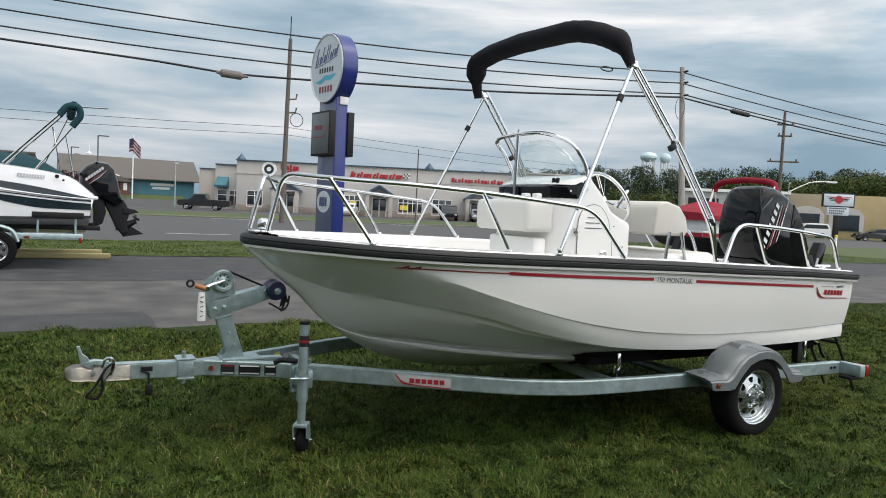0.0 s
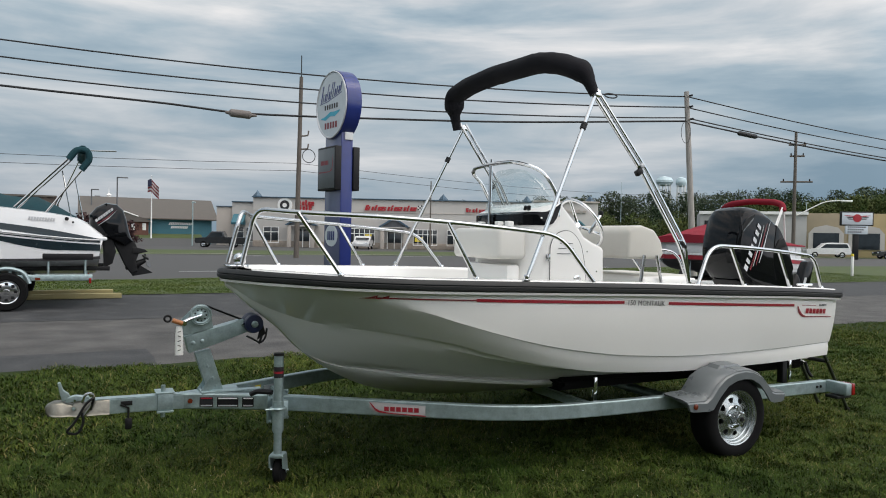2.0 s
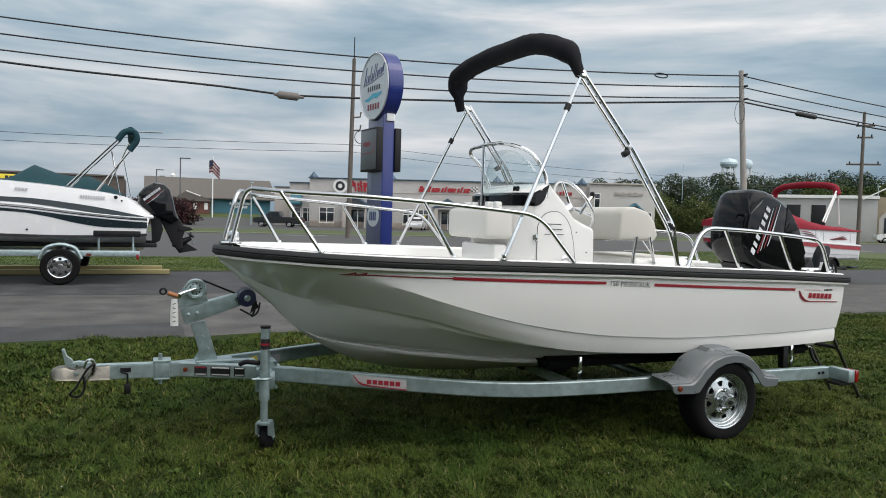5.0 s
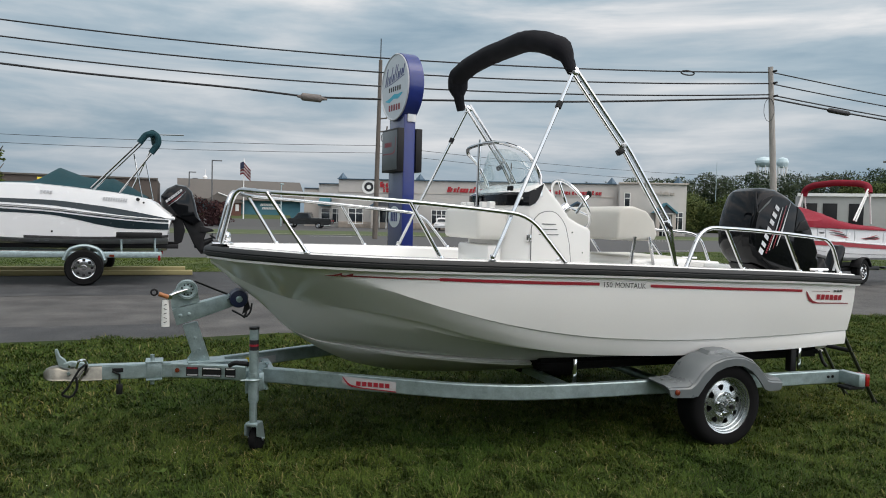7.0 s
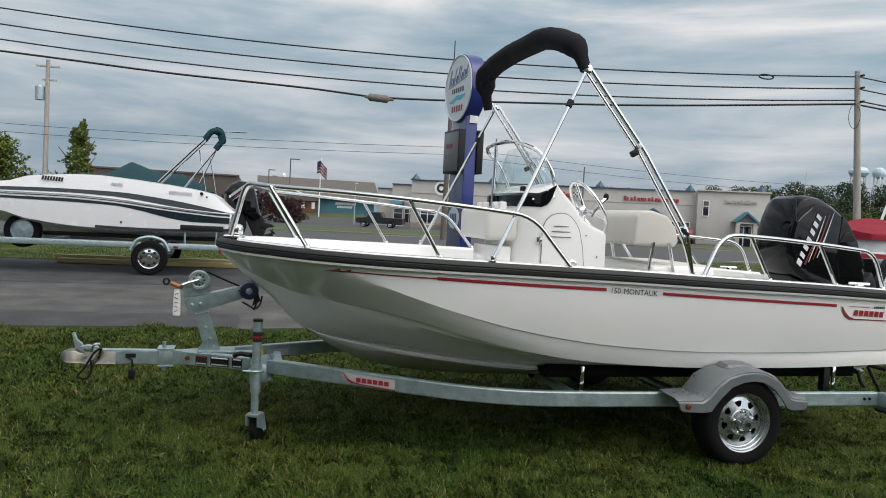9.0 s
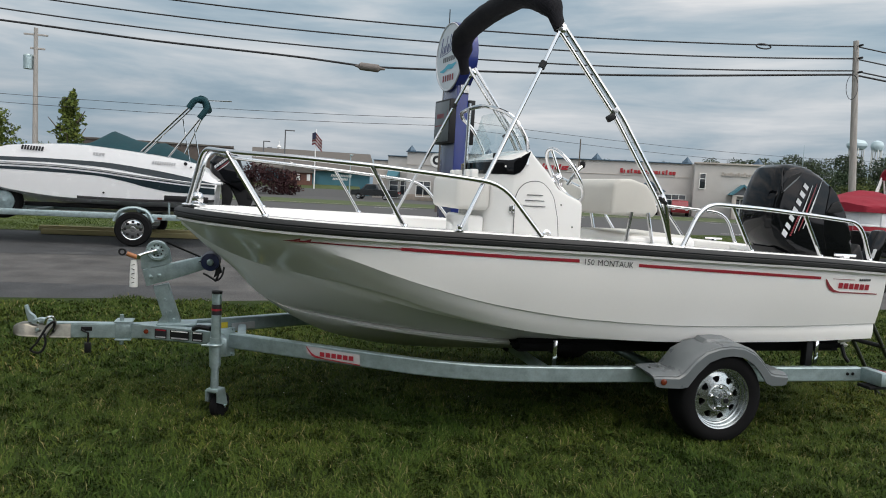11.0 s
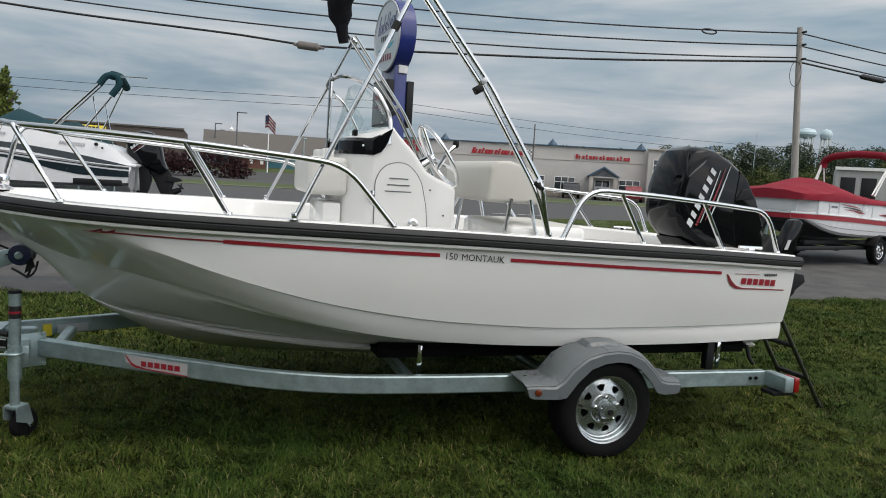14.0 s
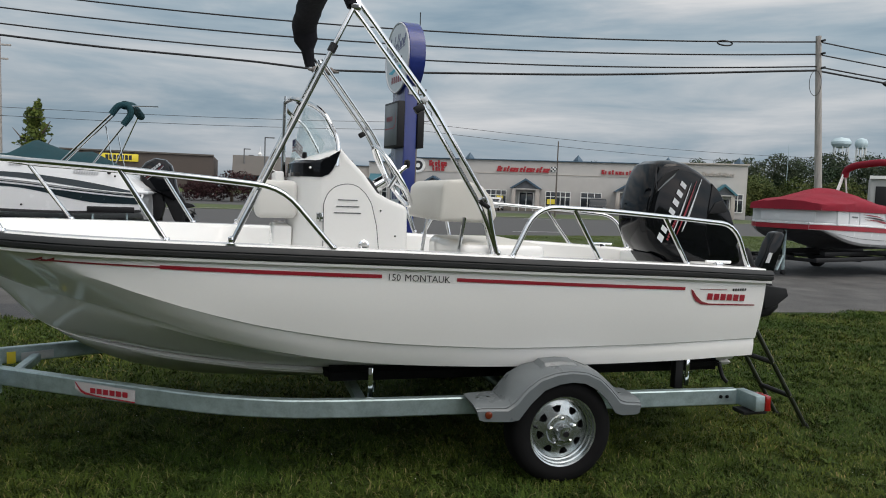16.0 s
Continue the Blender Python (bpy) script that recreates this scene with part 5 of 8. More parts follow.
for k, (w, h, o) in enumerate(((0.07, 0.50, 0.0), (0.05, 0.24, 0.02), (0.09, 0.22, 0.04), (0.05, 0.46, 0.05), (0.09, 0.22, 0.07), (0.05, 0.46, 0.08), (0.05, 0.42, 0.11), (0.09, 0.20, 0.13), (0.06, 0.24, 0.15), (0.09, 0.20, 0.18), (0.06, 0.26, 0.22))):
    u = -0.70 + 0.125 * k
    bm.faces.new([bm.verts.new(sg(u + dx + 0.35 * dv, 0.10 + o + dv)) for dx, dv in ((0, 0), (w, 0), (w, h), (0, h))])
flat_poly(bm, [(-0.74, 0.07, 0.085), (-0.2, 0.11, 0.135), (0.66, 0.27, 0.29)], sg)
part("emblem_script", bm, NAVY, disc, "navy script-like blocks")
bm = bmesh.new()
bars(bm, -0.42, -0.12, 6, 0.09, 0.14, 0.06, sg)
part("emblem_word", bm, INK, disc)
bm = bmesh.new()
flat_poly(bm, [(-0.65, -0.36, -0.34), (-0.35, -0.42, -0.30), (-0.05, -0.33, -0.20), (0.25, -0.36, -0.22), (0.55, -0.24, -0.20)], sg)
part("emblem_wave", bm, mat("turquoise_vinyl", (0.05, 0.40, 0.55), 0.4), disc, "turquoise wave")
bm = bmesh.new()
bars(bm, -0.40, -0.68, 5, 0.11, 0.18, 0.06, sg)
part("emblem_flags", bm, DARKRED, disc)
part("message_cabinet", box((0.29, 0, 3.52), (0.20, 1.14, 1.26), 0.02), BLACKMATT, sign, "black message cabinet")
cab = part("message_cabinet", box((-0.295, 0, 3.52), (0.20, 1.14, 1.26), 0.02), BLACKMATT, sign, "black message cabinet")
part("message_face", box((-0.399, 0, 3.52), (0.012, 1.04, 1.14), 0.003), mat("grey_message_face", (0.10, 0.115, 0.125), 0.3), cab)
bm = bmesh.new()
bars(bm, -0.38, 3.62, 6, 0.075, 0.13, 0.02, lambda u, v: (-0.408, -u * 0.9, v))
part("brand_mark", bm, DARKRED, cab, "dark red block mark")
bm = bmesh.new()
flat_poly(bm, [(-0.5, 3.40, 3.43), (0.25, 3.40, 3.43), (0.40, 3.45, 3.52), (0.46, 3.6, 3.95)], lambda u, v: (-0.408, -u * 0.95, v))
part("brand_swoosh", bm, DARKRED, cab)
part("ballast_box", box((0.04, -0.545, 4.45), (0.26, 0.05, 0.22), 0.01), WHITEPAINT, sign)
bm = bmesh.new()
lathe(bm, [(0.33, -0.190), (0.33, -0.198), (0.0, -0.200)], (0, 0, 0), "x", 32)
bmesh.ops.scale(bm, vec=(1, 1.22, 0.95), verts=bm.verts)
bmesh.ops.translate(bm, vec=(0, 0.02, 1.58), verts=bm.verts)
pl = part("plaque", bm, SIGNFACE, sign, "oval white plaque")
for k in range(4):
    bm = bmesh.new()
    bars(bm, -0.25 + 0.12 * k, 1.45, 1, 0.085, 0.26, 0.0, lambda u, v: (-0.204, -u, v))
    part("plaque_bar", bm, NAVY, pl)

sign.scale = (0.88, 0.88, 0.88)

# ---- utility poles and cables ----


def pole(x, y, h, r, material, label, lean=(0, 0)):
    p = thing("utility_pole", (x, y, 0), label, "utility pole")
    n = 8
    bm = bmesh.new()
    tube(bm, [(lean[0] * k / n, lean[1] * k / n, h * k / n) for k in range(n + 1)], [r * (1 - 0.35 * k / n) for k in range(n + 1)], 12)
    part("shaft", bm, material, p)
    return p


p1 = pole(15.98, 14.5, 6.70, 0.125, WOODPOLE, "weathered grey wooden utility pole beside the road", (-0.58, 0))
for z in (6.53, 6.15, 5.72):
    part("insulator", pipe([(-0.58 * z / 6.7, -0.12, z), (-0.58 * z / 6.7, -0.26, z)], 0.036, 8), BLACKMATT, p1)
bm = bmesh.new()
tube(bm, [(-0.68 + 0.22 * math.cos(a), -0.12, 5.25 + 0.38 * math.sin(a)) for a in (2 * math.pi * k / 20 for k in range(21))], 0.009, 5)
part("slack_loop", bm, CABLE, p1)
p3 = pole(36.2, 25.8, 8.4, 0.125, DARKPOLE, "dark wooden utility pole with short crossarms")
for z, w in ((7.6, 0.7), (6.9, 0.6), (5.3, 1.3)):
    part("crossarm", pipe([(0.15 - w * 0.55, w * 0.45, z), (0.15 + w * 0.55, -w * 0.45, z)], 0.055, 6), DARKPOLE, p3)
    for s in (-1, 1):
        part("insulator", pipe([(0.15 + s * w * 0.45, -s * w * 0.37, z + 0.04), (0.15 + s * w * 0.45, -s * w * 0.37, z + 0.18)], 0.04, 8), BLACKMATT, p3)
part("lamp_arm", pipe([(0.1, -0.1, 3.2), (1.4, -1.1, 4.1), (2.2, -1.7, 4.15)], 0.035, 8, 0.4), WHITEPAINT, p3)
part("lamp_head", box((2.4, -1.85, 4.12), (0.6, 0.25, 0.12), 0.04, (0, 0, -40)), WHITEPAINT, p3)
p2 = pole(8.35, 38.9, 11.0, 0.165, DARKPOLE, "tall dark wooden utility pole across the road", (0.15, 0))
part("pole_top_rod", pipe([(0.15, 0, 10.9), (0.15, 0, 12.3)], 0.03, 6), BLACKMATT, p2)
for z in (7.4, 6.6):
    part("bracket_arm", pipe([(0.1, 0, z), (0.55, -0.2, z + 0.05), (0.6, -0.2, z + 0.35)], 0.05, 6), DARKPOLE, p2)
bm = bmesh.new()
tube(bm, [(0.6 + 0.4 * math.cos(a), -0.3, 6.2 + 0.4 * math.sin(a)) for a in (2 * math.pi * k / 14 for k in range(15))], 0.025, 5)
part("cable_coil", bm, CABLE, p2)
p4 = pole(-15.4, 43.7, 9.6, 0.17, WOODPOLE, "weathered utility pole with a transformer and top crossarm")
part("crossarm", box((0, 0, 9.2), (1.3, 0.1, 0.1), 0.01), WOODPOLE, p4)
part("crossarm", box((0.1, 0, 8.4), (0.8, 0.1, 0.1), 0.01), WOODPOLE, p4)
bm = bmesh.new()
lathe(bm, [(0.05, -0.45), (0.26, -0.42), (0.27, 0.35), (0.22, 0.42), (0.05, 0.45)], (-0.4, 0, 7.6), "z", 16)
part("transformer", bm, GALV, p4, "grey transformer can")

pole(22.55, 49.4, 6.05, 0.07, DARKPOLE, "slim dark pole on the far side of the road")


def cable(name, pts, r, label="black overhead cable strung between poles"):
    ob = part(name, pipe(pts, r, 6), CABLE, None, deg=80)
    return tagged(ob, label, "cable", "overhead cables")


def hang(zs, xs=(15.4, 5.0, -2.4, -8.93), x0=-40.0, x1=15.4, n=44):
    """A hanging cable along the line of poles, through its heights at four places."""
    q = np.polyfit(xs, zs, 2)
    return [(x, 18.3 - 0.2466 * x, float(np.polyval(q, x))) for x in (x0 + (x1 - x0) * i / n for i in range(n + 1))]


LOWEST = curve([-40, -20, -8.9, -5.8, -0.74, 0.6, 2.7, 5.07, 8.3, 15.4], [8.6, 6.6, 5.73, 5.48, 5.19, 5.06, 5.08, 5.14, 5.24, 5.66])
for z3, r in (((6.53, 6.31, 6.60, 7.02), 0.022), ((6.15, 5.90, 6.09, 6.54), 0.022), ((5.78, 5.47, 5.64, 6.07), 0.022)):
    cable("overhead_cable", hang(z3), r)
cable("overhead_cable", [(x, 18.3 - 0.2466 * x, LOWEST(x)) for x in (-40 + 55.4 * i / 60 for i in range(61))], 0.032)
for zt, r in ((6.53, 0.020), (6.15, 0.020), (5.78, 0.022), (5.66, 0.028)):
    cable("overhead_cable", [(x, 14.5, zt - 0.79 + 0.00183 * (x - 36.2) ** 2) for x in (15.4 + 1.45 * i for i in range(29))], r)
bm = bmesh.new()
tube(bm, [(x, 18.3 - 0.2466 * x, z - 0.02) for x, z in ((0.30, 5.09), (0.40, 5.08), (0.46, 5.08), (1.00, 5.04), (1.06, 5.04), (1.2, 5.03))], [0.035, 0.055, 0.12, 0.12, 0.055, 0.035], 12)
tagged(part("cable_splice", bm, mat("grey_brown_splice", (0.16, 0.14, 0.13), 0.7)), "grey-brown splice case hanging on the cable", "splice case")
bm = bmesh.new()
tube(bm, [(x, 14.5, 5.65 - 0.79 + 0.00183 * (x - 36.2) ** 2) for x in (18.0, 18.1, 18.95, 19.05)], [0.04, 0.085, 0.085, 0.04], 12)
tagged(part("cable_splice", bm, CABLE), "black splice case hanging on the cable", "splice case")
bm = bmesh.new()
tube(bm, [(12.6 + 0.27 * math.cos(a), 18.3 - 0.2466 * 12.6, 6.37 + 0.07 * math.sin(a)) for a in (2 * math.pi * k / 16 for k in range(16))], 0.024, 5, close=True)
tagged(part("cable_loop", bm, CABLE), "small coiled loop on the top cable", "cable loop")
for z0, zp, zr in ((6.7, 5.75, 9.0), (6.2, 5.3, 8.0)):
    a, b, c = Vector((-60, 46, z0 + 1.2)), Vector((8.4, 38.9, zp)), Vector((90, 66, zr))
    for p, q in ((a, b), (b, c)):
        cable("thin_cable", [tuple(p.lerp(q, i / 12) - Vector((0, 0, 1.2 * (1 - (2 * i / 12 - 1) ** 2)))) for i in range(13)], 0.013, "thin dark wire strung across the road")

# ---- shops and other buildings ----


shop = thing("shop_building", (14.4, 78.6, 0), "long pale stucco strip mall with a flat roof", "shop building", rz=math.degrees(math.atan2(-17.6, 36.1)))
L, H = 38.8, 5.6
part("wall", box((L / 2, 7.5, H / 2), (L, 15, H), 0.03), STUCCO, shop)
part("end_block", box((35.45, 6.4, 2.83), (7.2, 15.4, 5.66), 0.03), STUCCO, shop)
part("coping", box((L / 2 - 3.6, -0.02, H + 0.03), (L - 7, 0.5, 0.11), 0.02), ROOFBLUE, shop, "dark blue-grey metal coping")
part("coping", box((35.45, -1.3, 5.70), (7.4, 0.5, 0.16), 0.02), STUCCO2, shop)
part("reveal_band", box((L / 2 - 3.6, -0.03, 4.12), (L - 7.3, 0.06, 0.07), 0.01), STUCCO2, shop)
part("plinth", box((L / 2 - 3.6, -0.06, 0.35), (L - 7.3, 0.12, 0.7), 0.01), mat("stone_plinth", (0.28, 0.24, 0.2), 0.9, var=0.25, scale=3), shop)
for u, vo in ((0.4, 0), (9.5, 0), (21.6, 0), (31.2, 0), (38.2, -1.3)):
    bm = bmesh.new()
    lathe(bm, [(0.52, 0), (0.52, 0.10), (0.05, 0.66), (0.0, 0.75)], (u, vo + 0.4, H + 0.08 if vo == 0 else 5.75), "z", 4)
    part("roof_cap", bm, ROOFBLUE, shop, "small blue pyramid cap", deg=20)


def shop_window(u, w, z0, z1, v=0.0, cols=3, parent=None):
    wd = part("window", box((u, v - 0.03, (z0 + z1) / 2), (w, 0.10, z1 - z0), 0.01), WINDOWDARK, parent or shop)
    for k in range(cols + 1):
        part("mullion", box((u - w / 2 + w * k / cols, v - 0.10, (z0 + z1) / 2), (0.07, 0.06, z1 - z0 + 0.1)), WHITEPAINT, wd)
    for z in (z0, z1 - 0.55, z1):
        part("rail", box((u, v - 0.10, z), (w, 0.06, 0.07)), WHITEPAINT, wd)
    return wd


for u, w in ((2.1, 1.7), (12.4, 2.9), (19.6, 2.7), (23.2, 2.2), (30.2, 2.2)):
    wd = shop_window(u, w, 0.48, 2.25, cols=5 if w > 2.5 else 3 if w > 2 else 2)
    if w > 2.5:
        part("poster", box((u + (0.75 if u < 15 else -0.7), -0.11, 1.15), (0.72 if u < 15 else 0.95, 0.02, 0.95 if u < 15 else 0.55)), YELLOW, wd, "yellow poster")
shop_window(32.7, 0.6, 3.0, 4.6, -1.3, 1)
shop_window(38.2, 1.0, 0.75, 2.6, -1.3, 2)


GABLEGREY = mat("dark_gable_panel", (0.085, 0.09, 0.10), 0.4, var=0.3, scale=2)


def porch(u, v, w=3.5, blue=ROOFBLUE):
    p = part("porch_roof", prism([(u - w / 2, 2.50), (u, 3.60), (u + w / 2, 2.50), (u + w / 2 - 0.25, 2.45), (u, 3.38), (u - w / 2 + 0.25, 2.45)], v - 1.8, v), blue, shop, "blue-grey gabled porch roof")
    part("gable", prism([(u - w / 2 + 0.3, 2.45), (u, 3.38), (u + w / 2 - 0.3, 2.45)], v - 1.5, v - 1.4), GABLEGREY, shop, "dark grey glazed gable")
    part("porch_beam", box((u, v - 1.5, 2.42), (w - 0.5, 0.2, 0.14), 0.01), STUCCO, shop)
    for s in (-1, 1):
        part("porch_pillar", box((u + s * (w / 2 - 0.45), v - 1.4, 1.22), (0.42, 0.42, 2.44), 0.02), STUCCO2, shop)
    d = part("door", box((u, v - 0.04, 1.05), (1.6, 0.12, 2.1), 0.01), WINDOWDARK, shop, "dark glazed shop door")
    for x in (-0.8, 0, 0.8):
        part("door_stile", box((u + x, v - 0.12, 1.05), (0.10, 0.06, 2.1)), WHITEPAINT, d)
    part("transom_bar", box((u, v - 0.12, 2.1), (1.7, 0.06, 0.09)), WHITEPAINT, d)


for u in (5.7, 16.1, 27.3):
    porch(u, 0.0)
porch(36.6, -1.3, 2.6, TEAL)


def shop_sign(u0, z, n, w, h, gap, material, v=-0.06, slant=0.0):
    for i in range(n):
        tall = i in (0, n // 2) or i % 5 == 3
        wide = w * (0.72, 1.12, 0.9, 1.2, 0.6)[(i * 3 + n) % 5]
        hi = h * (1.25 if tall else 0.9)
        # a leaning block with a notch cut from one side
        x0, c = u0 + i * (w + gap), 0.30 if i % 2 else 0.55
        out = [(0, 0), (wide, 0), (wide, hi * c), (wide * 0.55, hi * c), (wide * 0.55, hi * (c + 0.14)), (wide, hi * (c + 0.14)), (wide, hi), (0, hi)]
        part("sign_block", prism([(x0 + a + slant * d, z + d) for a, d in out], v - 0.10, v + 0.02), material, shop)


BRIGHTRED = mat("bright_red_sign", (0.36, 0.014, 0.022), 0.4, var=0.08)
shop_sign(12.65, 4.34, 16, 0.31, 0.50, 0.055, BRIGHTRED, slant=0.3)
chk = part("chequered_panel", box((19.05, -0.06, 4.72), (0.75, 0.08, 0.56), 0.01, (0, -8, 0)), WHITEPAINT, shop, "small black and white chequered panel")
for i, k in ((0, 0), (0, 2), (1, 1), (1, 3), (2, 0), (2, 2)):
    part("dark_square", box((18.78 + 0.18 * k, -0.105, 4.54 + 0.18 * i + 0.02 * k), (0.17, 0.02, 0.17)), INK, chk)
shop_sign(24.2, 4.35, 16, 0.27, 0.38, 0.10, BRIGHTRED)
shop_sign(4.9, 4.75, 6, 0.28, 0.5, 0.06, BRIGHTRED)
shop_sign(5.3, 4.2, 4, 0.28, 0.5, 0.06, BRIGHTRED)
shop_sign(34.6, 4.45, 12, 0.20, 0.32, 0.07, STUCCO2, -1.36)
bm = bmesh.new()
lathe(bm, [(0.0, -0.12), (0.25, -0.13), (0.26, -0.10), (0.55, -0.10), (0.56, -0.14), (0.82, -0.14), (0.85, 0)], (3.6, 0, 4.75), "y", 24)
part("round_sign", bm, WHITEPAINT, shop, "round white and black sign")
bm = bmesh.new()
lathe(bm, [(0.27, -0.12), (0.27, -0.145), (0.54, -0.145), (0.54, -0.12)], (3.6, 0, 4.75), "y", 24)
part("round_sign_ring", bm, INK, shop)
# lower wing set back at the left end, with an awning
part("wing_wall", box((-1.65, 8.0, 2.58), (3.3, 9.0, 5.16), 0.03), STUCCO, shop)
part("low_wing_wall", box((-4.3, 8.6, 2.3), (2.0, 9.0, 4.6), 0.03), STUCCO2, shop)
part("low_coping", box((-4.3, 4.08, 4.64), (2.0, 0.3, 0.10), 0.02), ROOFBLUE, shop)
part("coping", box((-1.65, 3.45, 5.20), (3.3, 0.4, 0.11), 0.02), ROOFBLUE, shop)
part("awning", prism([(2.3, 2.75), (3.5, 3.75), (3.5, 2.5), (2.4, 2.5)], -3.1, -1.7, plane="yz"), TEAL, shop, "teal fabric awning")
shop_window(-1.0, 1.2, 0.5, 2.2, 3.5, 2)
shop_window(-2.4, 1.1, 0.1, 2.2, 3.5, 1)
shop_window(-0.45, 0.5, 2.9, 4.2, 3.5, 1)

hall = thing("banquet_building", (-2.2, 95.6, 0), "long low building with a brown shingle roof and teal wall", "building")
part("wall", box((7.6, 6.0, 1.6), (14.6, 12, 3.2)), TEAL, hall)
bm = prism([(-0.9, 3.2), (-0.9, 3.08), (12.9, 3.08), (12.9, 3.2), (7, 5.95), (5, 5.95)], -1.0, 15.6, plane="yz")
part("roof", bm, BROWNROOF, hall, "brown shingle roof")
bm = bmesh.new()
bars(bm, 9.5, 2.40, 13, 0.17, 0.34, 0.05, lambda u, v: (u, -0.02, v), 0.35)
part("wall_lettering", bm, WHITEPAINT, hall, "pale lettering blocks")
bm = bmesh.new()
bars(bm, 9.75, 1.95, 10, 0.16, 0.30, 0.05, lambda u, v: (u, -0.02, v), 0.35)
part("wall_lettering", bm, WHITEPAINT, hall, "pale lettering blocks")
part("porch_wing", box((5.3, -1.6, 1.75), (3.0, 3.2, 1.9)), mat("brown_brick", (0.13, 0.06, 0.045), 0.9, var=0.2, scale=4), hall)
part("porch_gable", prism([(2.2, 2.75), (3.9, 3.95), (7.2, 2.75), (7.2, 2.65), (2.2, 2.65)], -3.6, 0.5), BROWNROOF, hall)
part("porch_fascia", pipe([(3.9, -3.62, 3.92), (5.6, -3.62, 3.30)], 0.07, 6), WHITEPAINT, hall)
for x in (5.0, 6.3):
    part("porch_window", box((x, -3.22, 2.05), (0.42, 0.06, 0.85), 0.01), WHITEPAINT, hall)
bm = bmesh.new()
lathe(bm, [(0.26, 5.5), (0.26, 6.15), (0.36, 6.2), (0.05, 6.55), (0.03, 7.3)], (2.65, 6, 0), "z", 8)
part("cupola", bm, WHITEPAINT, hall)
store = thing("brown_store", (-24.0, 96.5, 0), "long low dark brown flat-roofed store", "building")
part("wall", box((9.2, 8, 2.75), (18.4, 16, 5.5), 0.05), mat("dark_brown_block", (0.075, 0.06, 0.052), 0.9, var=0.12, scale=1), store)
part("coping", box((9.2, 0, 5.55), (18.5, 0.4, 0.2)), BROWNROOF, store)
sp = part("sign_panel", box((6.9, -0.12, 4.75), (4.6, 0.15, 0.95), 0.02), YELLOW, store, "yellow sign panel")
bm = bmesh.new()
bars(bm, 5.3, 4.45, 7, 0.36, 0.6, 0.10, lambda u, v: (u, -0.20, v))
part("sign_blocks", bm, INK, sp)

garage = thing("garage_building", (66.5, 62.0, 0), "low commercial building in white, tan and yellow with bay doors", "building", rz=math.degrees(math.atan2(-17.5, 17.7)))
G1 = mat("white_siding", (0.37, 0.37, 0.36), 0.8, var=0.06, scale=1)
G2 = mat("tan_block", (0.30, 0.25, 0.17), 0.85, var=0.08, scale=1)
G3 = mat("yellow_render", (0.42, 0.33, 0.175), 0.85, var=0.08, scale=1)
for u0, u1, m, h in ((0, 12.2, G1, 5.3), (12.2, 16.6, G2, 5.2), (16.6, 46, G3, 5.2)):
    part("wall", box(((u0 + u1) / 2, 6, h / 2), (u1 - u0, 12, h), 0.03), m, garage)
part("eave_band", box((6.1, -0.1, 5.2), (12.4, 0.5, 0.35)), WHITEPAINT, garage)
for u in (1.3, 3.4, 6.1):
    part("bay_door", box((u, -0.04, 2.6), (1.5, 0.12, 3.2), 0.01), BLACKMATT, garage, "open dark bay door")
for u in (14.3, 18.6):
    a = part("arch_surround", prism([(u - 1.9, 0.9), (u - 1.9, 2.8), (u - 1.3, 3.5), (u, 3.8), (u + 1.3, 3.5), (u + 1.9, 2.8), (u + 1.9, 0.9)], -0.12, 0.02), STUCCO, garage)
    part("shop_front", box((u, -0.14, 1.9), (2.8, 0.06, 1.9)), WINDOWDARK, garage)
for u in (24, 27, 30.5, 34):
    part("window", box((u, -0.03, 1.9), (1.1, 0.12, 1.9)), WINDOWDARK, garage)

rs = thing("shop_road_sign", (65.6, 41.0, 0), "roadside sign with a winged red emblem on a dark post", "sign", rz=-34)
part("post", box((0, 0, 1.3), (0.5, 0.3, 2.6), 0.02), BLACKMATT, rs)
panel = part("panel", box((0, -0.1, 4.07), (3.1, 0.3, 1.40), 0.04), BLACKMATT, rs, "black sign cabinet")
part("panel_face", box((0, -0.262, 4.07), (2.86, 0.03, 1.18), 0.01), SIGNFACE, panel, "pale sign face")
board = part("letter_board", box((0, -0.1, 2.97), (2.1, 0.25, 0.86), 0.03), SIGNFACE, rs)
for k, z in enumerate((3.16, 2.92, 2.68)):
    bm = bmesh.new()
    bars(bm, -0.85, z, 9 - k, 0.14, 0.14, 0.05, lambda u, v: (u, -0.23, v))
    part("letter_row", bm, INK, board)
bm = bmesh.new()
lathe(bm, [(0.40, -0.28), (0.40, -0.30), (0.0, -0.31)], (0, 0, 4.12), "y", 20)
part("emblem", bm, BRIGHTRED, panel, "round red emblem")
for s in (-1, 1):
    for k in range(3):
        bm = bmesh.new()
        flat_poly(bm, [(0.35, 0.0, 0.10), (0.8, 0.02, 0.13), (1.22 - 0.14 * k, 0.10, 0.13)], lambda u, v: (s * u, -0.284, 4.26 - 0.15 * k + v))
        part("wing_bar", bm, (BRIGHTRED, INK, GREYRUB)[k], panel)
mk = thing("marker_post", (27.8, 16.4, 0), "slim white marker post with a yellow top", "marker post")
part("post", box((0, 0, 0.45), (0.09, 0.09, 0.9), 0.01), WHITEPAINT, mk)
part("cap", box((0, 0, 0.96), (0.095, 0.095, 0.12), 0.01), YELLOW, mk)

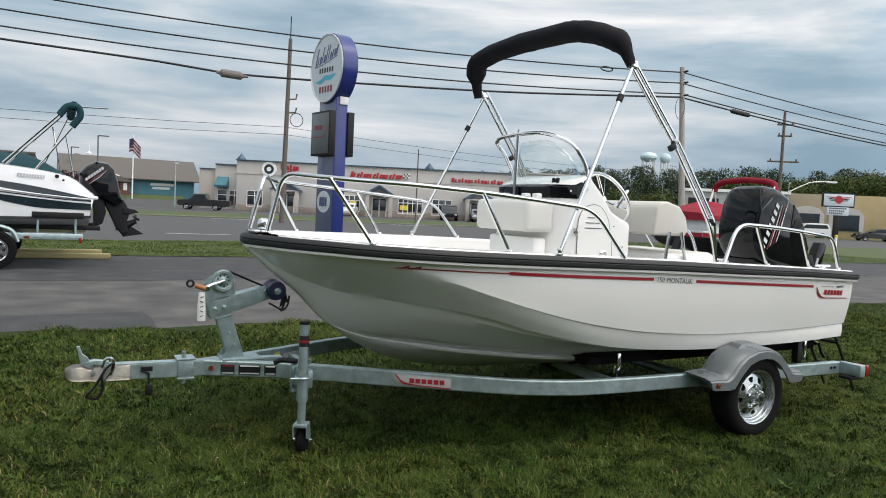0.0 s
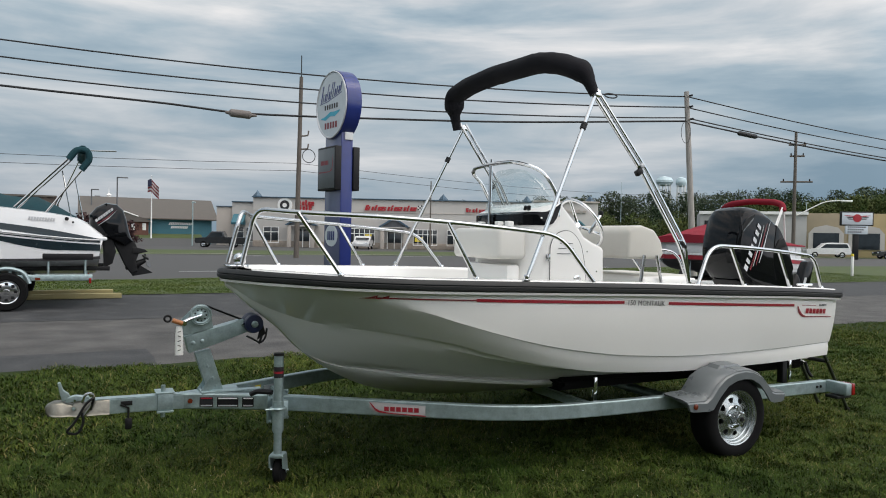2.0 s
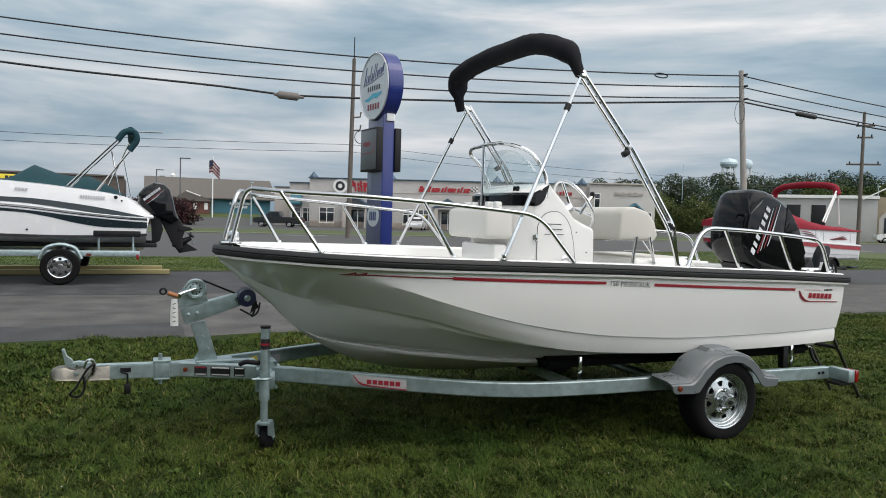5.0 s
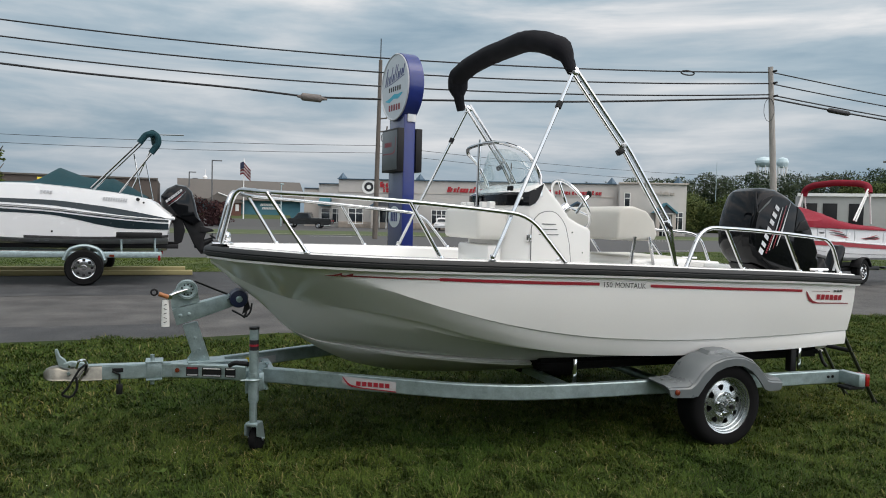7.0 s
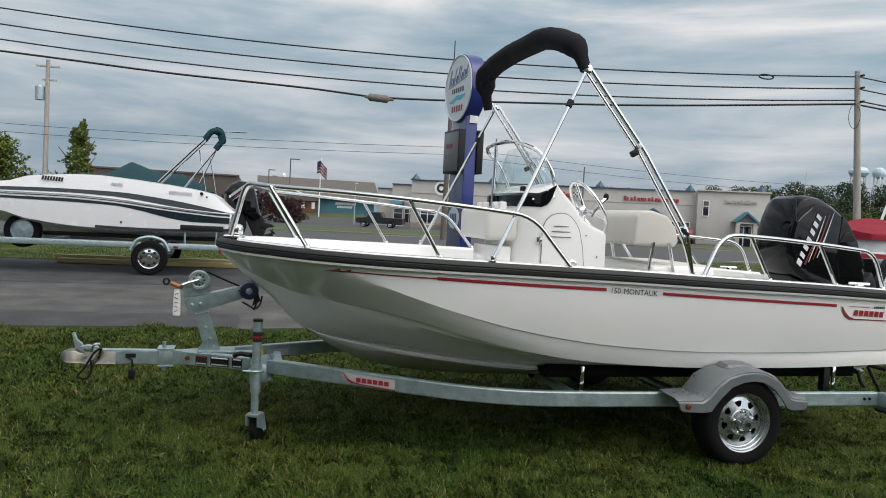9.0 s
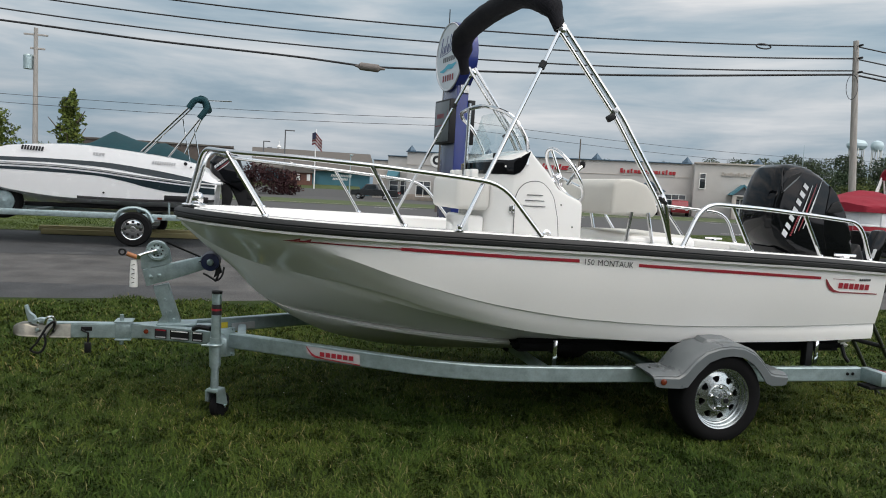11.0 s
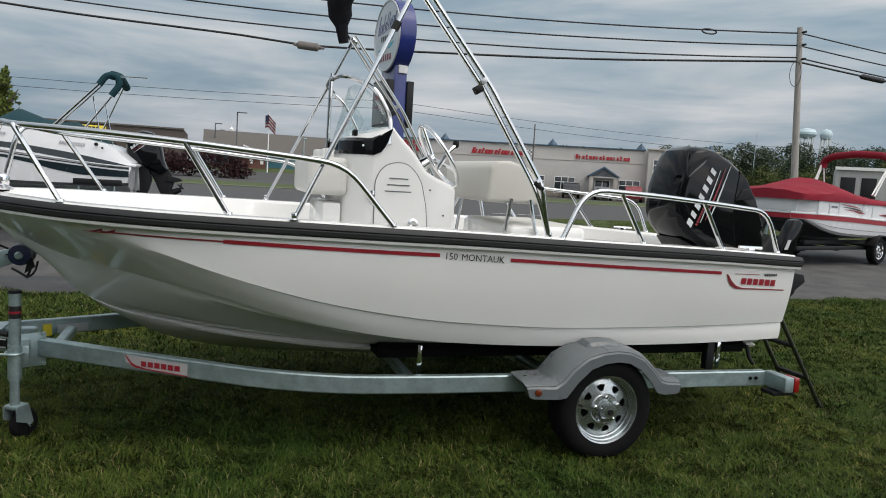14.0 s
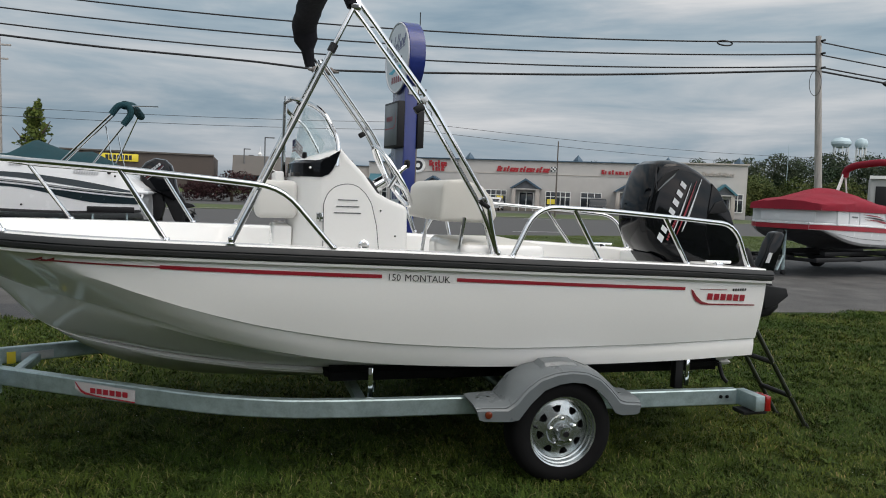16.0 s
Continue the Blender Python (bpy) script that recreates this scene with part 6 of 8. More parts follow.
# water towers
for x, y, r, h in ((242.9, 250.7, 3.9, 32.2), (248.2, 245.4, 2.5, 31.8)):
    wt = thing("water_tower", (x, y, 0), "pale blue water tower on the wooded hill", "water tower", "water towers")
    bm = bmesh.new()
    lathe(bm, [(0.5, h - 4.7), (r * 0.75, h - 4.2), (r, h - 2.9), (r, h - 1.9), (r * 0.75, h - 0.6), (0.3, h)], (0, 0, 0), "z", 24)
    part("tank", bm, mat("pale_blue_tank", (0.50, 0.62, 0.66), 0.5, var=0.06), wt)
    for k in range(6):
        a = 2 * math.pi * k / 6
        part("leg", pipe([(r * 0.8 * math.cos(a), r * 0.8 * math.sin(a), 0), (r * 0.75 * math.cos(a), r * 0.75 * math.sin(a), h - 4.0)], 0.24, 6), WHITEPAINT, wt)
mast = thing("radio_mast", (174.3, 201.3, 0), "thin radio mast on the hill", "mast")
part("shaft", pipe([(0, 0, 0), (0, 0, 23)], [0.16, 0.07], 6), GALV, mast)

# lamp posts and flag
for x, y, h, arm in ((0.78, 88, 7.7, 1.2), (-1.7, 98, 6.7, 0.9), (-1.0, 110, 6.4, 0.7)):
    lp = thing("street_lamp", (x, y, 0), "dark metal parking-lot lamp post", "street lamp", "lot lamps")
    part("post", pipe([(0, 0, 0), (0, 0, h)], 0.075, 8), GREYRUB, lp)
    part("lamp_head", box((arm * 0.45, 0, h), (arm, 0.32, 0.12), 0.03), GREYRUB, lp)
for x, y, h in ((7.35, 74.8, 4.6), (91, 90, 7.6), (84, 60, 7.0)):
    lp = thing("street_lamp", (x, y, 0), "pale slim lamp post", "street lamp")
    part("post", pipe([(0, 0, 0), (0, 0, h)], [0.08, 0.05], 8), GALV, lp)
    part("lamp_head", box((0.08, 0, h), (0.38, 0.25, 0.14), 0.04), GALV, lp)
fl = thing("flagpole", (4.6, 89.0, 0), "white flagpole with a hanging striped flag", "flagpole")
part("pole", pipe([(0, 0, 0), (0, 0, 8.2)], [0.09, 0.05], 8), WHITEPAINT, fl)
FLAGR, FLAGW = mat("flag_red", (0.14, 0.022, 0.028), 0.8), mat("flag_white", (0.34, 0.33, 0.33), 0.8)
for k in range(7):
    bm = bmesh.new()
    g = [[bm.verts.new((-0.45 + 1.25 * i / 8, -0.12 + 0.14 * math.sin(i * 1.3 + k * 0.2), 7.75 - 0.21 * k - 0.21 * j - 1.35 * max(0, i / 8 - 0.3) + 0.5 * min(0, i / 8 - 0.3))) for i in range(9)] for j in range(2)]
    for i in range(8):
        bm.faces.new((g[0][i], g[0][i + 1], g[1][i + 1], g[1][i]))
    part("stripe", bm, FLAGR if k % 2 == 0 else FLAGW, fl)
part("canton", prism([(-0.47, 7.62), (-0.47, 6.80), (-0.02, 7.00), (-0.02, 7.80)], -0.30, -0.27), mat("flag_blue", (0.012, 0.016, 0.045), 0.8), fl)

# ---- the other boats ----
GREEN = mat("dark_green_canvas", (0.012, 0.045, 0.055), 0.8, var=0.2, scale=3, bump=0.25, bscale=120, spec=0.2)
GREENSTRIPE = mat("dark_green_gelcoat", (0.008, 0.018, 0.024), 0.25, var=0.1)
REDCANVAS = mat("red_canvas", (0.23, 0.018, 0.032), 0.8, var=0.15, scale=2.5, bump=0.3, bscale=90, spec=0.2)
HULLW = mat("boat_white", (0.71, 0.72, 0.73), 0.25, var=0.02, coat=0.3)
BLACKHULL = mat("dark_hull_bottom", (0.03, 0.03, 0.032), 0.4, var=0.2)
LUMBER = mat("treated_lumber", (0.36, 0.31, 0.15), 0.85, var=0.15, scale=3, stretch=(0.3, 3, 3))


def small_wheel(parent, x, y, z, r, s=-1):
    """A trailer or car wheel: tyre with a rim under it."""
    bm = bmesh.new()
    lathe(bm, [(r * 0.60, 0.07), (r * 0.68, 0.09), (r * 0.92, 0.09), (r, 0.06), (r, -0.06), (r * 0.92, -0.09), (r * 0.68, -0.09), (r * 0.60, -0.07)], (x, y, z), "y", 28, cap=False)
    t = part("wheel", bm, TYRE, parent, "black tyre")
    bm = bmesh.new()
    lathe(bm, [(r * 0.62, s * 0.075), (r * 0.57, s * 0.07), (r * 0.54, s * 0.03), (r * 0.30, s * 0.05), (r * 0.16, s * 0.05), (r * 0.14, s * 0.08), (0, s * 0.085)], (x, y, z), "y", 24, cap=False)
    rim = part("rim", bm, STEEL, t, "silver rim")
    for k in range(8):
        a = 2 * math.pi * k / 8
        part("slot", box((x + r * 0.42 * math.cos(a), y + s * 0.047, z + r * 0.42 * math.sin(a)), (r * 0.15, 0.012, r * 0.15), 0.004), BLACKMATT, rim) if r > 0.29 and s < 0 and k < 8 else None
    return t


deck = thing("deck_boat", (-3.25, 11.25, 0), "white deck boat with green stripes and green canvas cover", "boat")


def dk(x, y, z):
    return (x + 3.5, y - 11.25, z)


DX = [-9.6, -9.2, -8.5, -7.6, -7.2, -6.1, -4.95, -3.9, -3.5]
dk_top = curve(DX, [1.45, 1.50, 1.58, 1.63, 1.75, 1.83, 1.75, 1.59, 1.29])
dk_b = curve(DX, [0.25, 0.75, 1.05, 1.18, 1.20, 1.24, 1.25, 1.25, 1.22])
dk_ch = curve(DX, [1.32, 1.28, 1.20, 1.10, 0.98, 0.86, 0.84, 0.87, 0.90])
dk_k = curve(DX, [1.28, 1.15, 0.98, 0.80, 0.72, 0.62, 0.58, 0.58, 0.58])


def deck_band(f0, f1, out, x0=-9.3, x1=-3.58, n=40):
    """A stripe on the near side between two heights."""
    bm = bmesh.new()
    xs = [x0 + (x1 - x0) * i / n for i in range(n + 1)]

    def side(x, z):
        t = min(max((dk_top(x) - z) / (dk_top(x) - dk_ch(x)), 0), 1)
        return dk(x, 11.25 - (dk_b(x) * (0.93 + 0.07 * math.sin(min(t * 2.2, 1.57)) - 0.03 * max(0, t - 0.5))) - out, z)
    lo = [bm.verts.new(side(x, f0(x))) for x in xs]
    hi = [bm.verts.new(side(x, f1(x))) for x in xs]
    for i in range(n):
        bm.faces.new((lo[i], lo[i + 1], hi[i + 1], hi[i]))
    return bm


bm = bmesh.new()
rings = []
for i in range(45):
    x = -9.6 + 6.1 * i / 44
    t_, b_, c_, k_ = dk_top(x), dk_b(x), dk_ch(x), dk_k(x)
    half = []
    for j in range(9):
        t = j / 8
        half.append((b_ * (0.93 + 0.07 * math.sin(min(t * 2.2, 1.57)) - 0.03 * max(0, t - 0.5)), t_ + (c_ - t_) * t))
    half += [(b_ * 0.80, c_ - 0.06), (b_ * 0.35, (c_ + k_) / 2 - 0.04), (0, k_)]
    half = [(0, t_ + 0.03), (b_ * 0.8, t_ + 0.02)] + half
    # the transom leans forward below, and the corner of the deck is rounded
    end = max(0, (x + 4.1) / 0.6)
    aft = lambda y, z: x - end * (0.20 * max(0, 1.22 - z) + 0.10 * max(0, z - 1.24) + 0.05 * (y / b_) ** 6)
    rings.append([dk(aft(y, z), 11.25 - y, z) for y, z in half] + [dk(aft(y, z), 11.25 + y, z) for y, z in half[-2:0:-1]])
loft(bm, rings)
dhull = part("hull", bm, HULLW, deck, deg=30)
DS = [-9.6, -8.0, -6.61, -5.71, -4.76, -3.77, -3.5]
s1 = curve(DS, [1.44, 1.53, 1.56, 1.55, 1.46, 1.29, 1.23])
s1b = curve(DS, [1.41, 1.47, 1.49, 1.46, 1.345, 1.20, 1.17])
part("stripe", deck_band(s1b, s1, 0.006), GREENSTRIPE, dhull, "dark green stripe")
part("bottom_paint", deck_band(lambda x: dk_ch(x) + 0.0, lambda x: dk_ch(x) + 0.05, 0.008, -6.0), BLACKHULL, dhull, "black bottom paint")
s2 = curve(DS, [1.36, 1.38, 1.38, 1.34, 1.24, 1.16, 1.15])
s3 = curve([-9.6, -8.0, -6.61, -5.70, -5.23, -4.75, -4.26, -3.5], [1.33, 1.335, 1.32, 1.29, 1.22, 1.11, 1.045, 1.04])
part("pinstripe", deck_band(lambda x: s2(x) + 0.030, lambda x: s2(x) + 0.046, 0.006), GREENSTRIPE, dhull)
part("stripe", deck_band(s3, s2, 0.006), GREENSTRIPE, dhull, "dark green wave stripe")
for x0, n, w, h, z, m in ((-4.72, 10, 0.030, 0.062, 1.565, SILVERINK), (-5.75, 4, 0.04, 0.05, 1.67, SILVERINK), (-6.95, 8, 0.035, 0.08, 1.70, INK)):
    bm = bmesh.new()
    bars(bm, x0, z, n, w, h, 0.012, lambda u, v: dk(u, 11.25 - dk_b(u) * 0.962 - 0.012, v - 0.08 * (u - x0) * 0.6), 0.25)
    part("hull_marking", bm, m, dhull)
for x, z in ((-4.12, 1.60), (-4.02, 1.54), (-5.55, 0.98)):
    bm = bmesh.new()
    lathe(bm, [(0.035 if z > 1.55 else 0.02, -0.0), (0.03 if z > 1.55 else 0.015, -0.03)], dk(x, 11.25 - dk_b(x) * 0.985, z), "y", 12)
    part("vent_fitting", bm, BLACKMATT, dhull)
part("rub_rail", pipe([dk(x, 11.25 - dk_b(x) - 0.012, s2(x) + 0.075) for x in (-3.58 - 0.3 * i for i in range(19))], 0.014, 6), SILVERINK, dhull, "pale rub rail")
part("swim_platform", box(dk(-3.585, 11.25, 1.255), (0.24, 2.36, 0.07), 0.03, seg=3), HULLW, deck)
part("stern_cleat", box(dk(-3.60, 10.25, 1.20), (0.03, 0.06, 0.10), 0.01), CHROME, deck)
# cover: a tent over the cockpit
bm = bmesh.new()
rings = []
for x, h, w in ((-7.2, 0.02, 0.80), (-6.5, 0.05, 0.95), (-6.0, 0.06, 1.05), (-5.9, 0.12, 1.05), (-5.58, 0.36, 1.08), (-5.15, 0.24, 1.10), (-4.85, 0.24, 1.10), (-4.62, 0.28, 1.10), (-4.28, 0.16, 1.08), (-3.98, 0.04, 1.02)):
    base = dk_top(x) + 0.03
    rings.append([dk(x, 11.25 + w * u, base - 0.06 + (h + 0.05) * max(0, 1 - abs(u) ** 2.2) + 0.012 * noise.noise((x * 3, u * 5, 1))) for u in (-1, -0.85, -0.6, -0.3, 0, 0.3, 0.6, 0.85, 1)])
loft(bm, rings, close=False, cap=False)
part("cover", bm, GREEN, deck, "dark green canvas cockpit cover", deg=60)
# folded canvas top on poles
part("top_pole", pipe([dk(-4.93, 10.15, 1.78), dk(-4.1, 10.15, 2.68)], 0.020, 8), STEEL, deck)
part("top_pole", pipe([dk(-4.88, 10.15, 1.76), dk(-4.05, 10.15, 2.66)], 0.016, 8), STEEL, deck)
part("support_pole", pipe([dk(-4.45, 10.15, 1.70), dk(-3.9, 10.15, 2.47)], 0.018, 8), STEEL, deck)
part("thin_post", pipe([dk(-4.2, 10.15, 2.45), dk(-4.05, 10.15, 1.62)], 0.010, 6), STEEL, deck)
part("thin_post", pipe([dk(-4.0, 10.15, 2.35), dk(-3.86, 10.15, 1.60)], 0.010, 6), STEEL, deck)
part("far_pole", pipe([dk(-4.40, 12.2, 1.70), dk(-3.92, 12.2, 2.84)], 0.018, 8), STEEL, deck)
part("canvas_roll", pipe([dk(-4.1, 10.12, 2.66), dk(-3.98, 10.12, 2.84), dk(-3.80, 10.12, 2.84), dk(-3.76, 10.12, 2.68), dk(-3.90, 10.12, 2.48)], 0.058, 12, 0.10), GREEN, deck, "dark green canvas roll", deg=80)
part("canvas_roll", pipe([dk(-3.88, 10.12, 2.84), dk(-3.88, 11.2, 2.93), dk(-3.88, 12.3, 2.84)], 0.08, 12, 0.3), GREEN, deck, deg=80)
part("stern_light_pole", pipe([dk(-3.82, 10.3, 2.85), dk(-3.32, 10.3, 2.87)], 0.013, 6), STEEL, deck)
# outboard of the deck boat, trimmed up
om = thing("outboard_motor", (-2.95, 11.2, 1.0), "black outboard motor trimmed up on the deck boat", "outboard motor")
ho = lambda x, z: (x + 2.95, z - 1.0)
OC = [(-3.49, 1.71), (-3.38, 1.85), (-3.2, 1.945), (-3.02, 1.92), (-2.9, 1.81), (-2.83, 1.59), (-2.79, 1.39), (-2.72, 1.20), (-2.86, 1.10), (-3.16, 1.25), (-3.41, 1.37), (-3.49, 1.53)]
bm = bmesh.new()
loft(bm, [[(ho(-3.14 + (x + 3.14) * k, 0)[0], y, ho(0, 1.54 + (z - 1.54) * k)[1]) for x, z in OC] for y, k in ((-0.27, 0.76), (-0.255, 0.86), (-0.21, 0.95), (-0.10, 1), (0.10, 1), (0.21, 0.95), (0.255, 0.86), (0.27, 0.76))])
oc = part("cowling", bm, BLACKGLOSS, om, deg=28)
for k in range(7):
    bm = bmesh.new()
    bars(bm, 0.058 * k, 0.0, 1, 0.046, 0.055, 0.0, lambda u, v: (-0.43 + u * 0.76 - v * 0.55, -0.274, 0.56 + u * 0.62 + v * 0.70), 0.2)
    part("brand_block", bm, SILVERINK, oc)
for k in range(2):
    bm = bmesh.new()
    flat_poly(bm, [(0.0, -0.04 - 0.04 * k, -0.035 - 0.04 * k), (0.22, -0.06 - 0.03 * k, -0.045 - 0.03 * k), (0.44, -0.02 - 0.03 * k, -0.017 - 0.03 * k)], lambda u, v: (-0.43 + u * 0.76 - v * 0.55, -0.274, 0.56 + u * 0.62 + v * 0.70))
    part("swoosh", bm, (DARKRED, SILVERINK)[k], oc)
part("midsection", prism([ho(*p) for p in ((-3.12, 1.28), (-2.74, 1.26), (-2.66, 1.14), (-2.60, 0.98), (-2.66, 0.80), (-2.62, 0.62), (-2.74, 0.56), (-2.86, 0.73), (-2.97, 0.98))], -0.10, 0.10, 0.025), BLACKMATT, om, "black drive leg", deg=40)
part("cavitation_plate", prism([ho(*p) for p in ((-2.72, 1.10), (-2.50, 1.05), (-2.44, 1.00), (-2.62, 0.96), (-2.74, 0.98))], -0.13, 0.13, 0.01), BLACKMATT, om)
part("gearcase", pipe([(ho(-2.84, 0)[0], 0, ho(0, 0.66)[1]), (ho(-2.66, 0)[0], 0, ho(0, 0.74)[1]), (ho(-2.48, 0)[0], 0, ho(0, 0.83)[1])], [0.03, 0.075, 0.045], 12), BLACKMATT, om)
part("skeg", prism([ho(*p) for p in ((-2.80, 0.66), (-2.56, 0.72), (-2.34, 0.58), (-2.71, 0.515))], -0.012, 0.012), BLACKMATT, om)
for k in range(3):
    a = 2 * math.pi * k / 3 + 0.5
    ctr, ax_ = Vector((ho(-2.46, 0)[0], 0, ho(0, 0.84)[1])), Vector((0.9, 0, 0.43))
    e1, e2 = Vector((0, 1, 0)), Vector((-0.43, 0, 0.9))
    d_ = e1 * math.cos(a) + e2 * math.sin(a)
    w_ = ax_.cross(d_)
    bm = bmesh.new()
    loft(bm, [[ctr + d_ * r + (w_ * c + ax_ * c * 0.6) + ax_ * o for r, c in ((0.03, -0.03), (0.10, -0.075), (0.165, -0.03), (0.16, 0.05), (0.09, 0.07), (0.03, 0.03))] for o in (-0.004, 0.004)])
    part("propeller_blade", bm, GREYRUB, om)
part("clamp_bracket", prism([ho(*p) for p in ((-3.26, 1.26), (-3.08, 1.24), (-3.02, 1.0), (-3.08, 0.77), (-3.23, 0.69), (-3.24, 1.0))], -0.15, 0.15, 0.01), BLACKMATT, om)
# its trailer
dt = thing("boat_trailer", (-4.75, 11.25, 0), "silver bunk trailer under the deck boat", "boat trailer")
td = lambda x, y, z: (x + 5.0, y - 11.25, z)
for y in (10.05, 12.45):
    part("side_rail", box(td(-6.4, y, 0.56), (5.4, 0.06, 0.11), 0.01), GALV, dt)
    part("guide_board", box(td(-4.09, y - 0.02, 0.93), (0.80, 0.06, 0.11), 0.015), BLACKMATT, dt, "carpeted guide board")
    for x in (-4.40, -3.82):
        part("guide_post", pipe([td(x, y, 0.55), td(x, y, 0.92)], 0.02, 8), GALV, dt)
    s = -1 if y < 11 else 1
    small_wheel(dt, -0.02, y - 11.25 + 0.06 * s, 0.325, 0.325, s)
    part("fender", pipe([td(-5.36, y + s * 0.04, 0.46), td(-5.28, y + s * 0.04, 0.66), td(-5.02, y + s * 0.04, 0.74), td(-4.76, y + s * 0.04, 0.66), td(-4.68, y + s * 0.04, 0.46)], 0.035, 8, 0.12), GALV, dt)
    part("marker_lamp", box(td(-4.56, y - 0.035, 0.54), (0.08, 0.02, 0.04)), AMBER, dt)
    part("tail_lamp", box(td(-3.74, y, 0.50), (0.045, 0.08, 0.10), 0.01), LENSRED, dt)
    part("bunk", box(td(-5.2, 11.25 + (y - 11.25) * 0.6, 0.70), (3.6, 0.12, 0.08), 0.01), BLACKMATT, dt)
for x in (-7.0, -5.0, -3.8):
    part("cross_member", box(td(x, 11.25, 0.54), (0.08, 2.4, 0.08), 0.01), GALV, dt)
    part("bunk_post", box(td(x, 10.5, 0.62), (0.05, 0.05, 0.14)), GALV, dt)
part("spare_wheel_tyre", (lambda b: (lathe(b, [(0.2, 0.08), (0.28, 0.09), (0.32, 0.05), (0.32, -0.05), (0.28, -0.09), (0.2, -0.08)], td(-7.3, 10.35, 0.74), "y", 24, cap=False), b)[1])(bmesh.new()), TYRE, dt, "spare tyre")
part("spare_rim", (lambda b: (lathe(b, [(0.21, -0.07), (0.18, -0.03), (0.06, -0.04), (0, -0.05)], td(-7.3, 10.35, 0.74), "y", 20, cap=False), b)[1])(bmesh.new()), GALV, dt)
part("tongue", box(td(-9.6, 11.25, 0.56), (2.0, 0.09, 0.1), 0.01), GALV, dt)
for k, (x0, x1, y, z) in enumerate(((-6.9, -2.85, 12.25, 0.05), (-6.5, -3.2, 12.75, 0.05), (-7.0, -3.0, 12.5, 0.11))):
    pb = part("timber_beam", box(((x0 + x1) / 2, y, z), (x1 - x0, 0.20, 0.10), 0.008), LUMBER)
    tagged(pb, "yellowish treated timber beam lying on the asphalt", "timber beam", "timber beams")

# red-covered deck boat to the right
red = thing("covered_boat", (10.06, 7.64, 0), "white deck boat under a dusty red canvas cover, red trim", "boat", rz=17.2)
RU = [-0.28, -0.2, -0.05, 0.2, 0.6, 1.2, 2.5, 4.65]
r_b = curve(RU, [0.60, 0.74, 0.86, 0.96, 1.03, 1.05, 1.05, 1.03])
r_d = curve(RU, [1.13, 1.13, 1.13, 1.125, 1.115, 1.10, 1.05, 0.975])
r_c = curve(RU, [1.02, 1.01, 0.96, 0.86, 0.74, 0.66, 0.61, 0.58])
r_k = curve(RU, [1.02, 1.00, 0.92, 0.78, 0.62, 0.53, 0.50, 0.50])
us = [-0.28 + 4.93 * (i / 40) ** 1.25 for i in range(41)]


def both(half, u):
    return [(u, 1.05 - y, z) for y, z in half] + [(u, 1.05 + y, z) for y, z in half[-2::-1]]


def open_loft(name, rows, material, label="", deg=35):
    bm = bmesh.new()
    loft(bm, rows, close=False, cap=False)
    return part(name, bm, material, red, label, deg=deg)


for s in (-1, 1):
    side = []
    for u in us:
        b_, d_, c_ = r_b(u), r_d(u), r_c(u)
        side.append([(u, 1.05 + s * y, z) for y, z in ((b_ - 0.10, d_ + 0.004), (b_ - 0.01, d_), (b_ + 0.012, d_ - 0.012), (b_ + 0.012, d_ - 0.032), (b_, d_ - 0.036), (b_ * 0.985, d_ - 0.145), (b_ * 0.975, c_ + (d_ - 0.15 - c_) * 0.5), (b_ * 0.95, c_ + (d_ - 0.15 - c_) * 0.18), (b_ * 0.88, c_))])
    open_loft("topside", side, HULLW, "white topside")
    open_loft("red_band", [[(u, 1.05 + s * (r_b(u) + 0.006), r_d(u) - 0.040), (u, 1.05 + s * (r_b(u) + 0.003), r_d(u) - 0.135)] for u in us], RED, "dark red hull band")
    open_loft("pinstripe", [[(u, 1.05 + s * (r_b(u) * 0.982 + 0.004), r_c(u) + (r_d(u) - 0.15 - r_c(u)) * 0.52), (u, 1.05 + s * (r_b(u) * 0.98 + 0.006), r_c(u) + (r_d(u) - 0.15 - r_c(u)) * 0.49)] for u in us[6:]], GREYRUB)
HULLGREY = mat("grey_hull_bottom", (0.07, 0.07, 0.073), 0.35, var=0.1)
open_loft("hull_bottom", [both([(r_b(u) * 0.88, r_c(u)), (r_b(u) * 0.66, r_c(u) + 0.03), (r_b(u) * 0.48, r_c(u) * 0.5 + r_d(u) * 0.42), (r_b(u) * 0.22, r_k(u) + 0.05), (0, r_k(u))], u) for u in us], HULLGREY, "dark grey three-keeled bottom", 25)
# blunt bow: band and rim across the front
fb = [(-0.28 - 0.03 * (1 - (k / 5) ** 2), 1.05 + 0.60 * k / 5) for k in range(-5, 6)]
open_loft("bow_band", [[(u - 0.004, v, 1.09) for u, v in fb], [(u, v, 0.985) for u, v in fb]], RED)
open_loft("bow_rim", [[(u + 0.12, v, 1.134) for u, v in fb], [(u - 0.016, v, 1.125) for u, v in fb], [(u - 0.012, v, 1.09) for u, v in fb]], HULLW)
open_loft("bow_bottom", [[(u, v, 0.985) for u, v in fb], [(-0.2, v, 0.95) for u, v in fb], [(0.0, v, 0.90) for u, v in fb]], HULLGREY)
part("transom", box((4.63, 1.05, 0.78), (0.05, 2.0, 0.42), 0.01), HULLW, red)
